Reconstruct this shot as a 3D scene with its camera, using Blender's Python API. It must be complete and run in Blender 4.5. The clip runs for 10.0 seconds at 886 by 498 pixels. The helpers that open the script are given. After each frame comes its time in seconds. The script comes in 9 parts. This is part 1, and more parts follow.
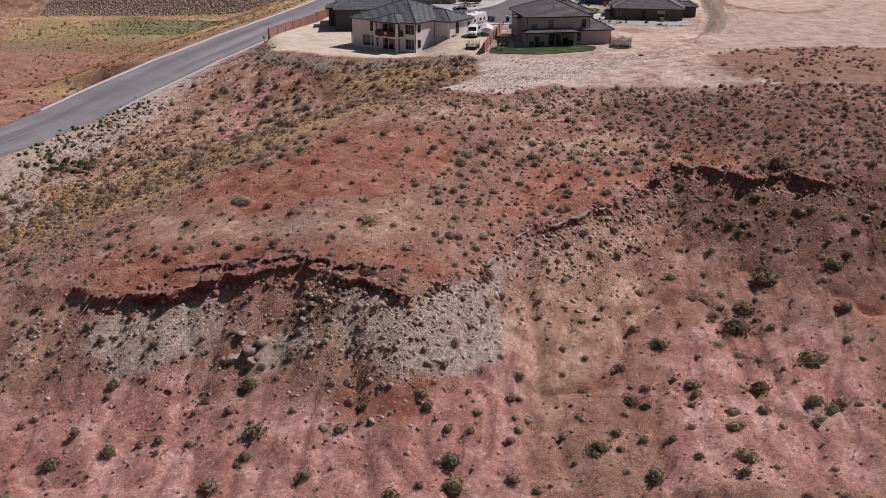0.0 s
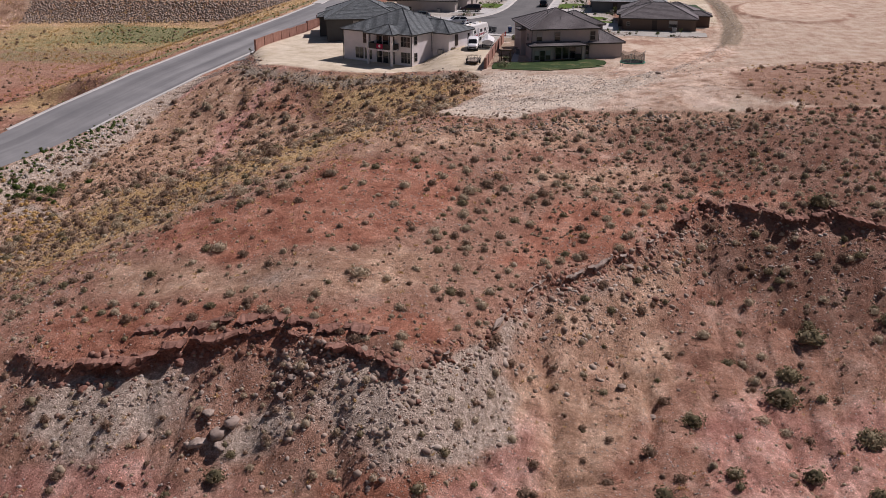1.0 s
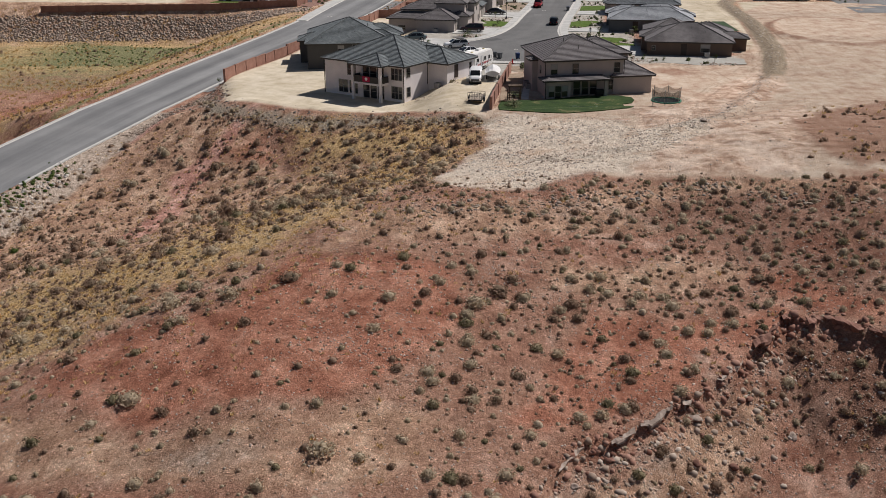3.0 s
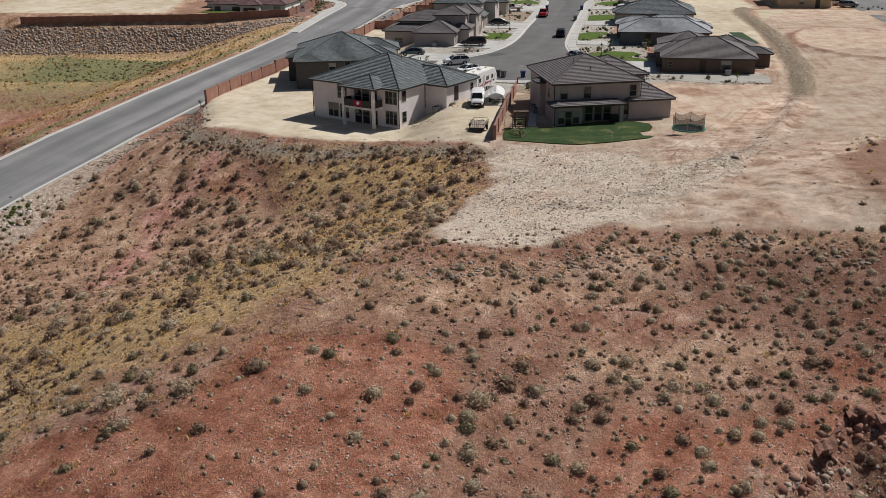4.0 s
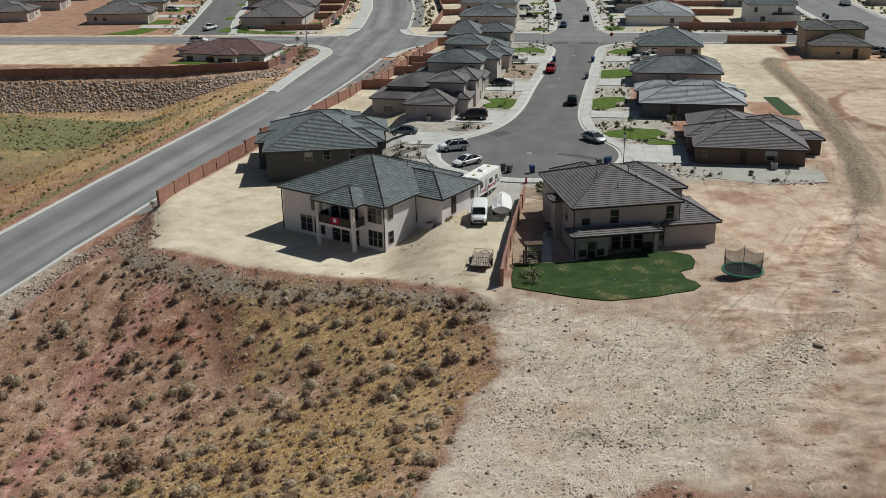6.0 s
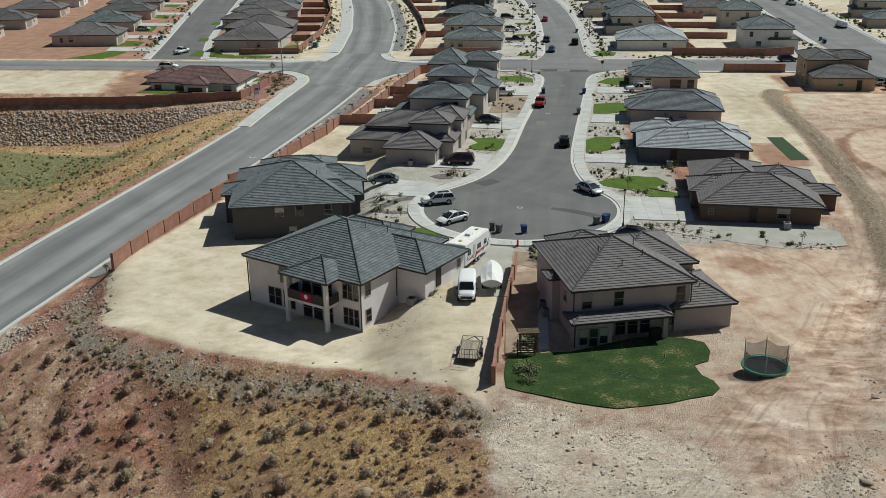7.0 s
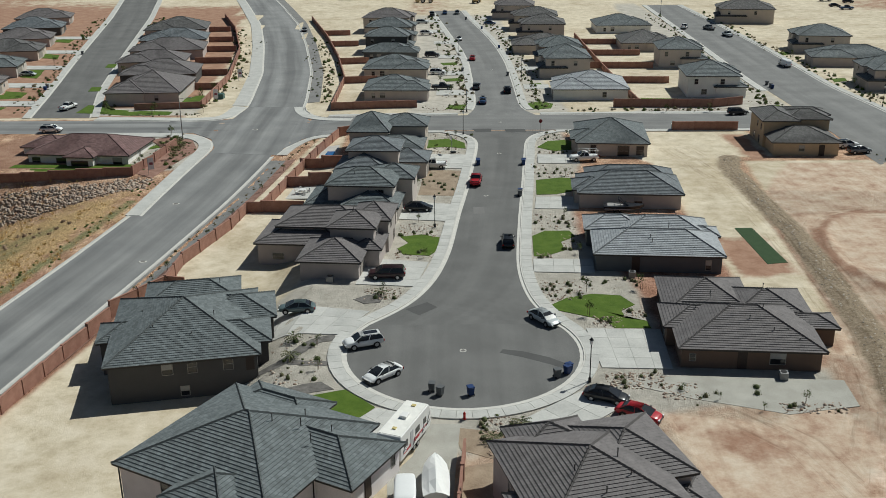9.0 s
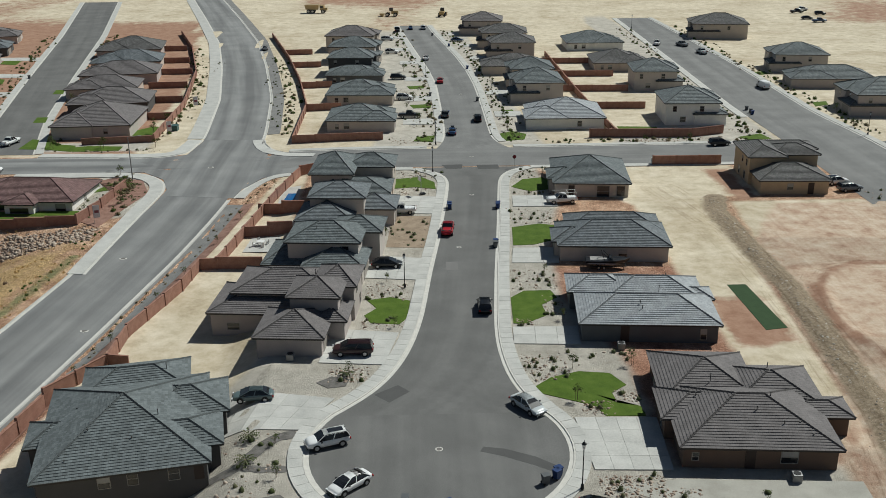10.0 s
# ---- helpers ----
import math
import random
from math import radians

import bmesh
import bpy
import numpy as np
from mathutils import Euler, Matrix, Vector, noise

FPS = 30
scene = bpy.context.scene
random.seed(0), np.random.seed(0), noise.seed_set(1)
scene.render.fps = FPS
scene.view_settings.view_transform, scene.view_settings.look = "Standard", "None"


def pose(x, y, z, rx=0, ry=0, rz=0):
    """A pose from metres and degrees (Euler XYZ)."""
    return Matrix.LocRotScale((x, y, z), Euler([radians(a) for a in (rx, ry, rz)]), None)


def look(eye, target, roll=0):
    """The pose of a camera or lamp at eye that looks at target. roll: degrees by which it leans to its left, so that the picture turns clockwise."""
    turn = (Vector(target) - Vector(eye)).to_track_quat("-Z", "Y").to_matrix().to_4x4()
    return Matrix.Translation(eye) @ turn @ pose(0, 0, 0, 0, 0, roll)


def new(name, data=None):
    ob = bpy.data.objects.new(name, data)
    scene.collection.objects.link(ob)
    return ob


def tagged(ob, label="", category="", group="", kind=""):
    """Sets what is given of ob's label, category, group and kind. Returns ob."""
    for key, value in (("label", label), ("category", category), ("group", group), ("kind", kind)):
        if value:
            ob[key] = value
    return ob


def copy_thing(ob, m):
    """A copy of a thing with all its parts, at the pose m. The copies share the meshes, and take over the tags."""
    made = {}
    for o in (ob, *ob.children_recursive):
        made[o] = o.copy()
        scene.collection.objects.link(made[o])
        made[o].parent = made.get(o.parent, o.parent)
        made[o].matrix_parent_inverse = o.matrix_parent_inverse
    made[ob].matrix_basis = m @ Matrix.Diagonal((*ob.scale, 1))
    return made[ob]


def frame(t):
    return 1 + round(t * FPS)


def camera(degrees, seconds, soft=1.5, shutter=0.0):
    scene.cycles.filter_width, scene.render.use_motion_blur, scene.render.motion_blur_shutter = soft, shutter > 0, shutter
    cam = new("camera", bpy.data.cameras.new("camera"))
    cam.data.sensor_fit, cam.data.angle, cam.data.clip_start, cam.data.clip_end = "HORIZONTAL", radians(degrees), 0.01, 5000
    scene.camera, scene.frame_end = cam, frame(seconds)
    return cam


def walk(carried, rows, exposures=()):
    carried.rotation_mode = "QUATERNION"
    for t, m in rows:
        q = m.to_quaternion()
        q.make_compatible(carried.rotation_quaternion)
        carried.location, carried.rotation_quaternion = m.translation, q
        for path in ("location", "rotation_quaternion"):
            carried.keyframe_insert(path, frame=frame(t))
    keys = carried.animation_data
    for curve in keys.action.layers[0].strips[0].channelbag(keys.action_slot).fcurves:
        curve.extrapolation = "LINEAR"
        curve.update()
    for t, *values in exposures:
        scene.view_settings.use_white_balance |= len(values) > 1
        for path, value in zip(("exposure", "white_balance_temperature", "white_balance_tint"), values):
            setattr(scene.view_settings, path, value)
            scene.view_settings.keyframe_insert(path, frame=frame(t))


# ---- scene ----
PATH = [  # seconds, place, turn to the left, tilt, lean
    (0, 11.88, -235.35, 29.84, 6.522, -20.389, -0.157),
    (0.5, 10.81, -228.25, 29.89, 6.369, -20.341, -0.169),
    (1, 9.90, -220.93, 30.00, 6.304, -20.362, -0.097),
    (1.5, 9.21, -213.67, 30.09, 6.329, -20.331, -0.173),
    (2, 8.43, -206.44, 30.22, 6.291, -20.306, -0.241),
    (2.5, 7.74, -199.06, 30.31, 6.332, -20.314, -0.401),
    (2.7, 7.35, -196.24, 30.46, 6.260, -20.327, -0.328),
    (3.8, 6.40, -179.68, 30.88, 6.627, -20.403, -0.772),
    (4, 5.92, -176.95, 31.32, 6.507, -20.383, -0.710),
    (4.5, 5.21, -169.34, 33.00, 6.507, -20.435, -0.764),
    (5, 4.41, -161.73, 35.05, 6.449, -20.425, -0.830),
    (5.5, 3.74, -154.34, 36.96, 6.441, -20.338, -0.883),
    (5.7, 3.55, -151.46, 38.05, 6.487, -20.455, -1.015),
    (6.8, 2.09, -135.77, 41.93, 5.864, -20.191, -0.785),
    (7, 1.71, -132.85, 42.81, 5.389, -20.224, -0.753),
    (7.5, 1.02, -125.64, 44.95, 4.000, -20.301, -0.706),
    (8, 0.26, -118.40, 46.99, 2.793, -20.323, -0.620),
    (8.5, -0.30, -111.13, 49.08, 1.790, -20.357, -0.599),
    (9, -0.84, -104.00, 51.14, 0.747, -20.354, -0.568),
    (9.5, -1.11, -96.72, 53.26, -0.242, -20.380, -0.604),
    (10, -1.34, -89.44, 55.35, -1.254, -20.398, -0.624),
]
cam = camera(47.87, 10.0, soft=0.5)
walk(cam, [(t, pose(x, y, z, 90 + tilt, 0, turn) @ pose(0, 0, 0, 0, 0, lean)) for t, x, y, z, turn, tilt, lean in PATH],
     [(0, -0.1, 6420, 28), (2.5, -0.03, 6460, 16), (4.5, -0.08, 6460, 11), (5.6, -0.1, 6350, 7), (7, -0.05, 6220, 2), (10, -0.14, 6240, 2)])

# ---- light ----
SUN_ELEVATION, SUN_AZIMUTH = 50.5, 52.3  # degrees; azimuth from +y towards +x
world = bpy.data.worlds.new("sky")
scene.world = world
world.use_nodes = True
_nt = world.node_tree
_sky = _nt.nodes.new("ShaderNodeTexSky")
_sky.sky_type, _sky.sun_disc = "NISHITA", False
_sky.sun_elevation, _sky.sun_rotation = radians(SUN_ELEVATION), radians(SUN_AZIMUTH)
_nt.links.new(_sky.outputs[0], _nt.nodes["Background"].inputs[0])
_nt.nodes["Background"].inputs[1].default_value = 0.036
_sl = bpy.data.lights.new("sun", "SUN")
_sl.energy, _sl.angle, _sl.color = 4.4, radians(0.5), (1.0, 0.965, 0.91)
sun = new("sun", _sl)
_sd = Vector((math.sin(radians(SUN_AZIMUTH)) * math.cos(radians(SUN_ELEVATION)),
              math.cos(radians(SUN_AZIMUTH)) * math.cos(radians(SUN_ELEVATION)), math.sin(radians(SUN_ELEVATION))))
sun.matrix_world = look(_sd * 300, (0, 0, 0))
tagged(sun, "the sun", "sun", kind="structure")
scene.view_settings.exposure = 0.0


# ---- materials ----
def material(name, colors, scale=1.0, rough=0.85, bump=0.15, fine=12.0, metal=0.0, vary=0.0, spec=0.3, coords="Object", stretch=(1, 1, 1), stops=None):
    """Two scales of noise between colours, with bump; vary: brightness differs from object to object."""
    m = bpy.data.materials.new(name)
    m.use_nodes = True
    nt = m.node_tree
    n, l = nt.nodes, nt.links
    b = n["Principled BSDF"]
    tc = n.new("ShaderNodeTexCoord")
    mp = n.new("ShaderNodeMapping")
    mp.inputs["Scale"].default_value = stretch
    l.new(tc.outputs[coords], mp.inputs[0])
    n1 = n.new("ShaderNodeTexNoise")
    n1.inputs["Scale"].default_value, n1.inputs["Detail"].default_value = scale, 6
    n2 = n.new("ShaderNodeTexNoise")
    n2.inputs["Scale"].default_value, n2.inputs["Detail"].default_value = scale * fine, 4
    for q in (n1, n2):
        l.new(mp.outputs[0], q.inputs["Vector"])
    mix = n.new("ShaderNodeMath")
    mix.operation = "MULTIPLY_ADD"
    mix.inputs[1].default_value = 0.45
    l.new(n2.outputs[0], mix.inputs[0])
    half = n.new("ShaderNodeMath")
    half.operation = "MULTIPLY"
    half.inputs[1].default_value = 0.55
    l.new(n1.outputs[0], half.inputs[0])
    l.new(half.outputs[0], mix.inputs[2])
    ramp = n.new("ShaderNodeValToRGB")
    e = ramp.color_ramp.elements
    k = len(colors)
    ps = stops or [0.32 + 0.36 * i / max(1, k - 1) for i in range(k)]
    while len(e) < k:
        e.new(0.5)
    for i, c in enumerate(colors):
        e[i].position, e[i].color = ps[i], (*c, 1)
    l.new(mix.outputs[0], ramp.inputs[0])
    out = ramp.outputs[0]
    if vary:
        oi = n.new("ShaderNodeObjectInfo")
        hv = n.new("ShaderNodeHueSaturation")
        mr = n.new("ShaderNodeMapRange")
        mr.inputs[3].default_value, mr.inputs[4].default_value = 1 - vary, 1 + vary
        l.new(oi.outputs["Random"], mr.inputs[0])
        l.new(mr.outputs[0], hv.inputs["Value"])
        l.new(out, hv.inputs["Color"])
        out = hv.outputs[0]
    l.new(out, b.inputs["Base Color"])
    b.inputs["Roughness"].default_value, b.inputs["Metallic"].default_value = rough, metal
    b.inputs["Specular IOR Level"].default_value = spec
    if bump:
        bp = n.new("ShaderNodeBump")
        bp.inputs["Strength"].default_value, bp.inputs["Distance"].default_value = bump, 0.3 / scale / 4
        l.new(mix.outputs[0], bp.inputs["Height"])
        l.new(bp.outputs[0], b.inputs["Normal"])
    return m


def shade(c, f):
    return tuple(min(1, v * f) for v in c)


def plain(name, c, rough=0.6, metal=0.0, spread=0.12, scale=1.5, bump=0.05, **kw):
    return material(name, [shade(c, 1 - spread), c, shade(c, 1 + spread)], scale, rough, bump, metal=metal, **kw)


def roof_material(name, c, mottle=0.23):
    """Concrete roof tiles: courses come from the mesh; tile joints, blotches and per-tile shades from here."""
    m = material(name, [shade(c, 0.75), c, shade(c, 1.25)], 0.9, 0.8, 0.1, fine=9)
    nt = m.node_tree
    n, l = nt.nodes, nt.links
    b = n["Principled BSDF"]
    src = b.inputs["Base Color"].links[0].from_socket
    uv = n.new("ShaderNodeUVMap")
    br = n.new("ShaderNodeTexBrick")
    br.inputs["Scale"].default_value = 1.0
    br.inputs["Brick Width"].default_value, br.inputs["Row Height"].default_value = 0.42, 0.36
    br.inputs["Mortar Size"].default_value = 0.012
    br.inputs["Color1"].default_value, br.inputs["Color2"].default_value = (1 - mottle, 1 - mottle, 1 - mottle, 1), (1 + mottle * 0.8, 1 + mottle * 0.8, 1 + mottle * 0.85, 1)
    br.inputs["Mortar"].default_value = (0.5, 0.5, 0.5, 1)
    l.new(uv.outputs[0], br.inputs["Vector"])
    mx = n.new("ShaderNodeMix")
    mx.data_type, mx.blend_type = "RGBA", "MULTIPLY"
    mx.inputs[0].default_value = 1.0
    l.new(src, mx.inputs[6])
    l.new(br.outputs[0], mx.inputs[7])
    l.new(mx.outputs[2], b.inputs["Base Color"])
    return m




def road_material(name, colors, streak):
    """Asphalt with stains, grit and long wheel streaks that follow the road (its UV map: metres across and along)."""
    m = material(name, colors, 0.16, 0.9, 0.1, fine=60)
    n, l = m.node_tree.nodes, m.node_tree.links
    b = n["Principled BSDF"]
    src = b.inputs["Base Color"].links[0].from_socket
    uv = n.new("ShaderNodeUVMap")
    mp = n.new("ShaderNodeMapping")
    mp.inputs["Scale"].default_value = (0.3, 0.01, 1)
    l.new(uv.outputs[0], mp.inputs[0])
    q = n.new("ShaderNodeTexNoise")
    q.inputs["Scale"].default_value, q.inputs["Detail"].default_value, q.inputs["Roughness"].default_value = 1.0, 5, 0.5
    l.new(mp.outputs[0], q.inputs["Vector"])
    r = n.new("ShaderNodeValToRGB")
    e = r.color_ramp.elements
    e[0].position, e[0].color = 0.36, (1 - streak, 1 - streak, 1 - streak, 1)
    e[1].position, e[1].color = 0.64, (1 + streak, 1 + streak, 1 + streak * 0.95, 1)
    l.new(q.outputs[0], r.inputs[0])
    x = n.new("ShaderNodeMix")
    x.data_type, x.blend_type = "RGBA", "MULTIPLY"
    x.inputs[0].default_value = 1.0
    l.new(src, x.inputs[6])
    l.new(r.outputs[0], x.inputs[7])
    l.new(x.outputs[2], b.inputs["Base Color"])
    return m


ASPHALT = road_material("asphalt", [(0.112, 0.11, 0.107), (0.142, 0.14, 0.136), (0.178, 0.175, 0.17)], 0.12)
ROAD = road_material("worn_asphalt", [(0.165, 0.166, 0.168), (0.205, 0.205, 0.204), (0.25, 0.248, 0.244)], 0.26)
STREET = road_material("street_asphalt", [(0.15, 0.149, 0.146), (0.19, 0.188, 0.184), (0.235, 0.232, 0.226)], 0.12)
CONCRETE = material("concrete", [(0.39, 0.385, 0.365), (0.48, 0.472, 0.445), (0.55, 0.54, 0.51)], 0.5, 0.85, 0.08, vary=0.07)
LAWN = material("lawn", [(0.045, 0.082, 0.007), (0.072, 0.122, 0.011), (0.105, 0.155, 0.022)], 0.6, 0.95, 0.6, fine=25)
OLDLAWN = material("patchy_lawn", [(0.012, 0.028, 0.004), (0.02, 0.046, 0.007), (0.034, 0.065, 0.011), (0.2, 0.16, 0.08)], 0.4, 0.95, 0.6, fine=12, stops=[0.36, 0.46, 0.565, 0.66])
TURF = material("artificial_turf", [(0.028, 0.055, 0.022), (0.04, 0.075, 0.03)], 1.0, 0.95, 0.3)
DARKGRAVEL = material("dark_gravel", [(0.07, 0.065, 0.06), (0.14, 0.13, 0.12), (0.2, 0.19, 0.18)], 1.5, 0.95, 0.7, fine=12)
REDGRAVEL = material("red_gravel", [(0.17, 0.09, 0.068), (0.26, 0.15, 0.115), (0.34, 0.215, 0.17)], 0.8, 0.95, 0.6, fine=25)
GLASS = material("window_glass", [(0.012, 0.013, 0.015), (0.03, 0.032, 0.036)], 0.4, 0.08, 0.0, spec=0.6)
WHITE = plain("white_paint", (0.75, 0.74, 0.72), 0.4, spread=0.06)
BLACK = plain("black_metal", (0.02, 0.02, 0.022), 0.45)
RUBBER = plain("rubber", (0.02, 0.02, 0.02), 0.8)
BLOCK = material("red_block_wall", [(0.23, 0.115, 0.085), (0.3, 0.16, 0.12), (0.37, 0.21, 0.16)], 0.8, 0.9, 0.3, fine=10, vary=0.08)


def ground_material():
    m = bpy.data.materials.new("desert_ground")
    m.use_nodes = True
    nt = m.node_tree
    n, l = nt.nodes, nt.links
    b = n["Principled BSDF"]
    b.inputs["Roughness"].default_value, b.inputs["Specular IOR Level"].default_value = 0.95, 0.15
    tc = n.new("ShaderNodeTexCoord")

    def noise(scale, detail=6, rough=0.6):
        q = n.new("ShaderNodeTexNoise")
        q.inputs["Scale"].default_value, q.inputs["Detail"].default_value, q.inputs["Roughness"].default_value = scale, detail, rough
        l.new(tc.outputs["Object"], q.inputs["Vector"])
        return q.outputs[0]

    def ramp(src, stops):
        r = n.new("ShaderNodeValToRGB")
        e = r.color_ramp.elements
        while len(e) < len(stops):
            e.new(0.5)
        for i, (p, c) in enumerate(stops):
            e[i].position, e[i].color = p, (*c, 1)
        l.new(src, r.inputs[0])
        return r.outputs[0]

    def blend(a, c, f, mode="MIX"):
        x = n.new("ShaderNodeMix")
        x.data_type, x.blend_type = "RGBA", mode
        l.new(a, x.inputs[6])
        l.new(c, x.inputs[7])
        if isinstance(f, float):
            x.inputs[0].default_value = f
        else:
            l.new(f, x.inputs[0])
        return x.outputs[2]

    def zone(name, spread=0.5, scale=0.5):
        """An attribute's soft mask, its edge broken up by noise."""
        a = n.new("ShaderNodeAttribute")
        a.attribute_name = name
        s = n.new("ShaderNodeMath")
        s.operation = "MULTIPLY_ADD"
        s.inputs[1].default_value, s.inputs[2].default_value = spread, -spread / 2
        l.new(noise(scale, 8, 0.7), s.inputs[0])
        t = n.new("ShaderNodeMath")
        l.new(a.outputs["Fac"], t.inputs[0])
        l.new(s.outputs[0], t.inputs[1])
        r = n.new("ShaderNodeMapRange")
        r.interpolation_type = "SMOOTHSTEP"
        r.inputs[1].default_value, r.inputs[2].default_value = 0.3, 0.7
        l.new(t.outputs[0], r.inputs[0])
        return r.outputs[0]

    big, mid, fine, grit = noise(0.05, 6), noise(0.3, 12, 0.72), noise(2.2, 10, 0.78), noise(9.0, 6, 0.8)
    speck = noise(4.5, 3, 0.9)
    col = ramp(mid, [(0.36, (0.18, 0.08, 0.052)), (0.47, (0.29, 0.148, 0.1)), (0.55, (0.36, 0.205, 0.145)), (0.64, (0.47, 0.31, 0.235))])
    col = blend(col, ramp(fine, [(0.35, (0.24, 0.13, 0.085)), (0.65, (0.38, 0.235, 0.165))]), ramp(big, [(0.4, (0, 0, 0)), (0.62, (0.75, 0.75, 0.75))]))
    col = blend(col, ramp(mid, [(0.37, (0.235, 0.136, 0.088)), (0.5, (0.4, 0.25, 0.165)), (0.62, (0.56, 0.395, 0.28))]), zone("tan", 0.8, 0.2))
    col = blend(col, ramp(mid, [(0.36, (0.195, 0.076, 0.046)), (0.5, (0.33, 0.143, 0.091)), (0.64, (0.46, 0.245, 0.168))]), zone("red", 0.8, 0.16))
    # dark: red-brown soil, with shade of the ledge and right slope painted in
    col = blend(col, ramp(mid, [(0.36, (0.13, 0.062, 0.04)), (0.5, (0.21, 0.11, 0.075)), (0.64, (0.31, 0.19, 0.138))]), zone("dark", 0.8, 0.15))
    col = blend(col, ramp(mid, [(0.37, (0.28, 0.13, 0.098)), (0.5, (0.43, 0.225, 0.172)), (0.62, (0.58, 0.36, 0.29))]), zone("pink", 0.8, 0.16))
    col = blend(col, ramp(fine, [(0.35, (0.29, 0.225, 0.17)), (0.5, (0.39, 0.31, 0.245)), (0.64, (0.5, 0.415, 0.34))]), zone("pale", 1.1, 0.16))
    col = blend(col, ramp(fine, [(0.35, (0.31, 0.2, 0.095)), (0.65, (0.52, 0.37, 0.19))]), zone("straw", 1.2, 0.25))
    col = blend(col, ramp(fine, [(0.35, (0.12, 0.13, 0.06)), (0.65, (0.24, 0.22, 0.11))]), zone("green", 0.8, 0.3))
    col = blend(col, ramp(grit, [(0.34, (0.45, 0.43, 0.41)), (0.47, (1.02, 1.02, 1.02)), (0.62, (1.5, 1.5, 1.5))]), 0.75, "MULTIPLY")
    col = blend(col, ramp(fine, [(0.34, (0.55, 0.52, 0.5)), (0.5, (1, 1, 1)), (0.66, (1.28, 1.28, 1.28))]), 0.8, "MULTIPLY")
    col = blend(col, ramp(speck, [(0.32, (0.42, 0.4, 0.38)), (0.4, (1, 1, 1)), (0.58, (1, 1, 1)), (0.66, (1.7, 1.75, 1.8))]), 0.95, "MULTIPLY")
    dirt = ramp(mid, [(0.35, (0.45, 0.38, 0.275)), (0.48, (0.57, 0.495, 0.37)), (0.62, (0.66, 0.585, 0.465))])
    dirt = blend(dirt, ramp(big, [(0.38, (0.84, 0.81, 0.77)), (0.5, (0.97, 0.965, 0.96)), (0.6, (1.05, 1.05, 1.05))]), 0.9, "MULTIPLY")
    col = blend(col, dirt, zone("dirt", 0.35, 0.4))
    rosy = ramp(mid, [(0.32, (0.33, 0.2, 0.14)), (0.44, (0.47, 0.34, 0.25)), (0.56, (0.56, 0.445, 0.34)), (0.68, (0.64, 0.55, 0.445))])
    col = blend(col, rosy, zone("rosy", 0.5, 0.2))
    salmon = ramp(mid, [(0.36, (0.36, 0.225, 0.155)), (0.48, (0.58, 0.43, 0.325)), (0.62, (0.71, 0.58, 0.47))])
    col = blend(col, salmon, zone("salmon", 0.9, 0.25))
    bench = ramp(fine, [(0.34, (0.45, 0.36, 0.275)), (0.5, (0.64, 0.54, 0.43)), (0.64, (0.76, 0.68, 0.585))])
    bench = blend(bench, ramp(mid, [(0.36, (0.86, 0.72, 0.62)), (0.5, (1, 1, 1))]), 0.8, "MULTIPLY")
    col = blend(col, bench, zone("bench", 0.7, 0.3))
    rim = ramp(fine, [(0.34, (0.18, 0.145, 0.105)), (0.5, (0.31, 0.26, 0.195)), (0.64, (0.48, 0.42, 0.335))])
    col = blend(col, rim, zone("rim", 0.9, 0.3))
    rust = ramp(mid, [(0.35, (0.27, 0.15, 0.1)), (0.65, (0.4, 0.255, 0.18))])
    col = blend(col, rust, zone("rust", 1.3, 0.2))
    yard = ramp(mid, [(0.35, (0.36, 0.33, 0.28)), (0.5, (0.45, 0.415, 0.36)), (0.65, (0.54, 0.5, 0.435))])
    col = blend(col, yard, zone("yard", 0.2, 0.3))
    col = blend(col, ramp(grit, [(0.34, (0.7, 0.68, 0.66)), (0.48, (1, 1, 1)), (0.62, (1.15, 1.15, 1.15))]), 0.3, "MULTIPLY")
    sp = n.new("ShaderNodeMapping")
    sp.inputs["Scale"].default_value, sp.inputs["Rotation"].default_value = (1.6, 0.035, 0.5), (0, 0, 0.3)
    l.new(tc.outputs["Object"], sp.inputs[0])
    sn = n.new("ShaderNodeTexNoise")
    sn.inputs["Scale"].default_value, sn.inputs["Detail"].default_value = 0.9, 5
    l.new(sp.outputs[0], sn.inputs["Vector"])
    ruts = blend(col, ramp(sn.outputs[0], [(0.36, (0.84, 0.8, 0.78)), (0.5, (1, 1, 1)), (0.66, (1.06, 1.06, 1.06))]), 0.4, "MULTIPLY")
    col = blend(col, ruts, zone("rosy", 0.5, 0.2))
    sweep = n.new("ShaderNodeMapping")
    sweep.inputs["Scale"].default_value, sweep.inputs["Rotation"].default_value = (0.26, 0.6, 0.5), (0, 0, -0.7)
    l.new(tc.outputs["Object"], sweep.inputs[0])
    wn = n.new("ShaderNodeTexNoise")
    wn.inputs["Scale"].default_value, wn.inputs["Detail"].default_value, wn.inputs["Distortion"].default_value = 0.9, 6, 1.2
    l.new(sweep.outputs[0], wn.inputs["Vector"])
    scraped = blend(col, ramp(wn.outputs[0], [(0.38, (0.6, 0.5, 0.43)), (0.48, (0.95, 0.92, 0.9)), (0.6, (1.12, 1.13, 1.14))]), 0.6, "MULTIPLY")
    col = blend(col, scraped, zone("salmon", 0.9, 0.25))
    col = blend(col, ramp(fine, [(0.35, (0.19, 0.145, 0.095)), (0.5, (0.3, 0.235, 0.165)), (0.64, (0.42, 0.345, 0.255))]), zone("furrow", 0.9, 0.5))
    lane = n.new("ShaderNodeCombineXYZ")
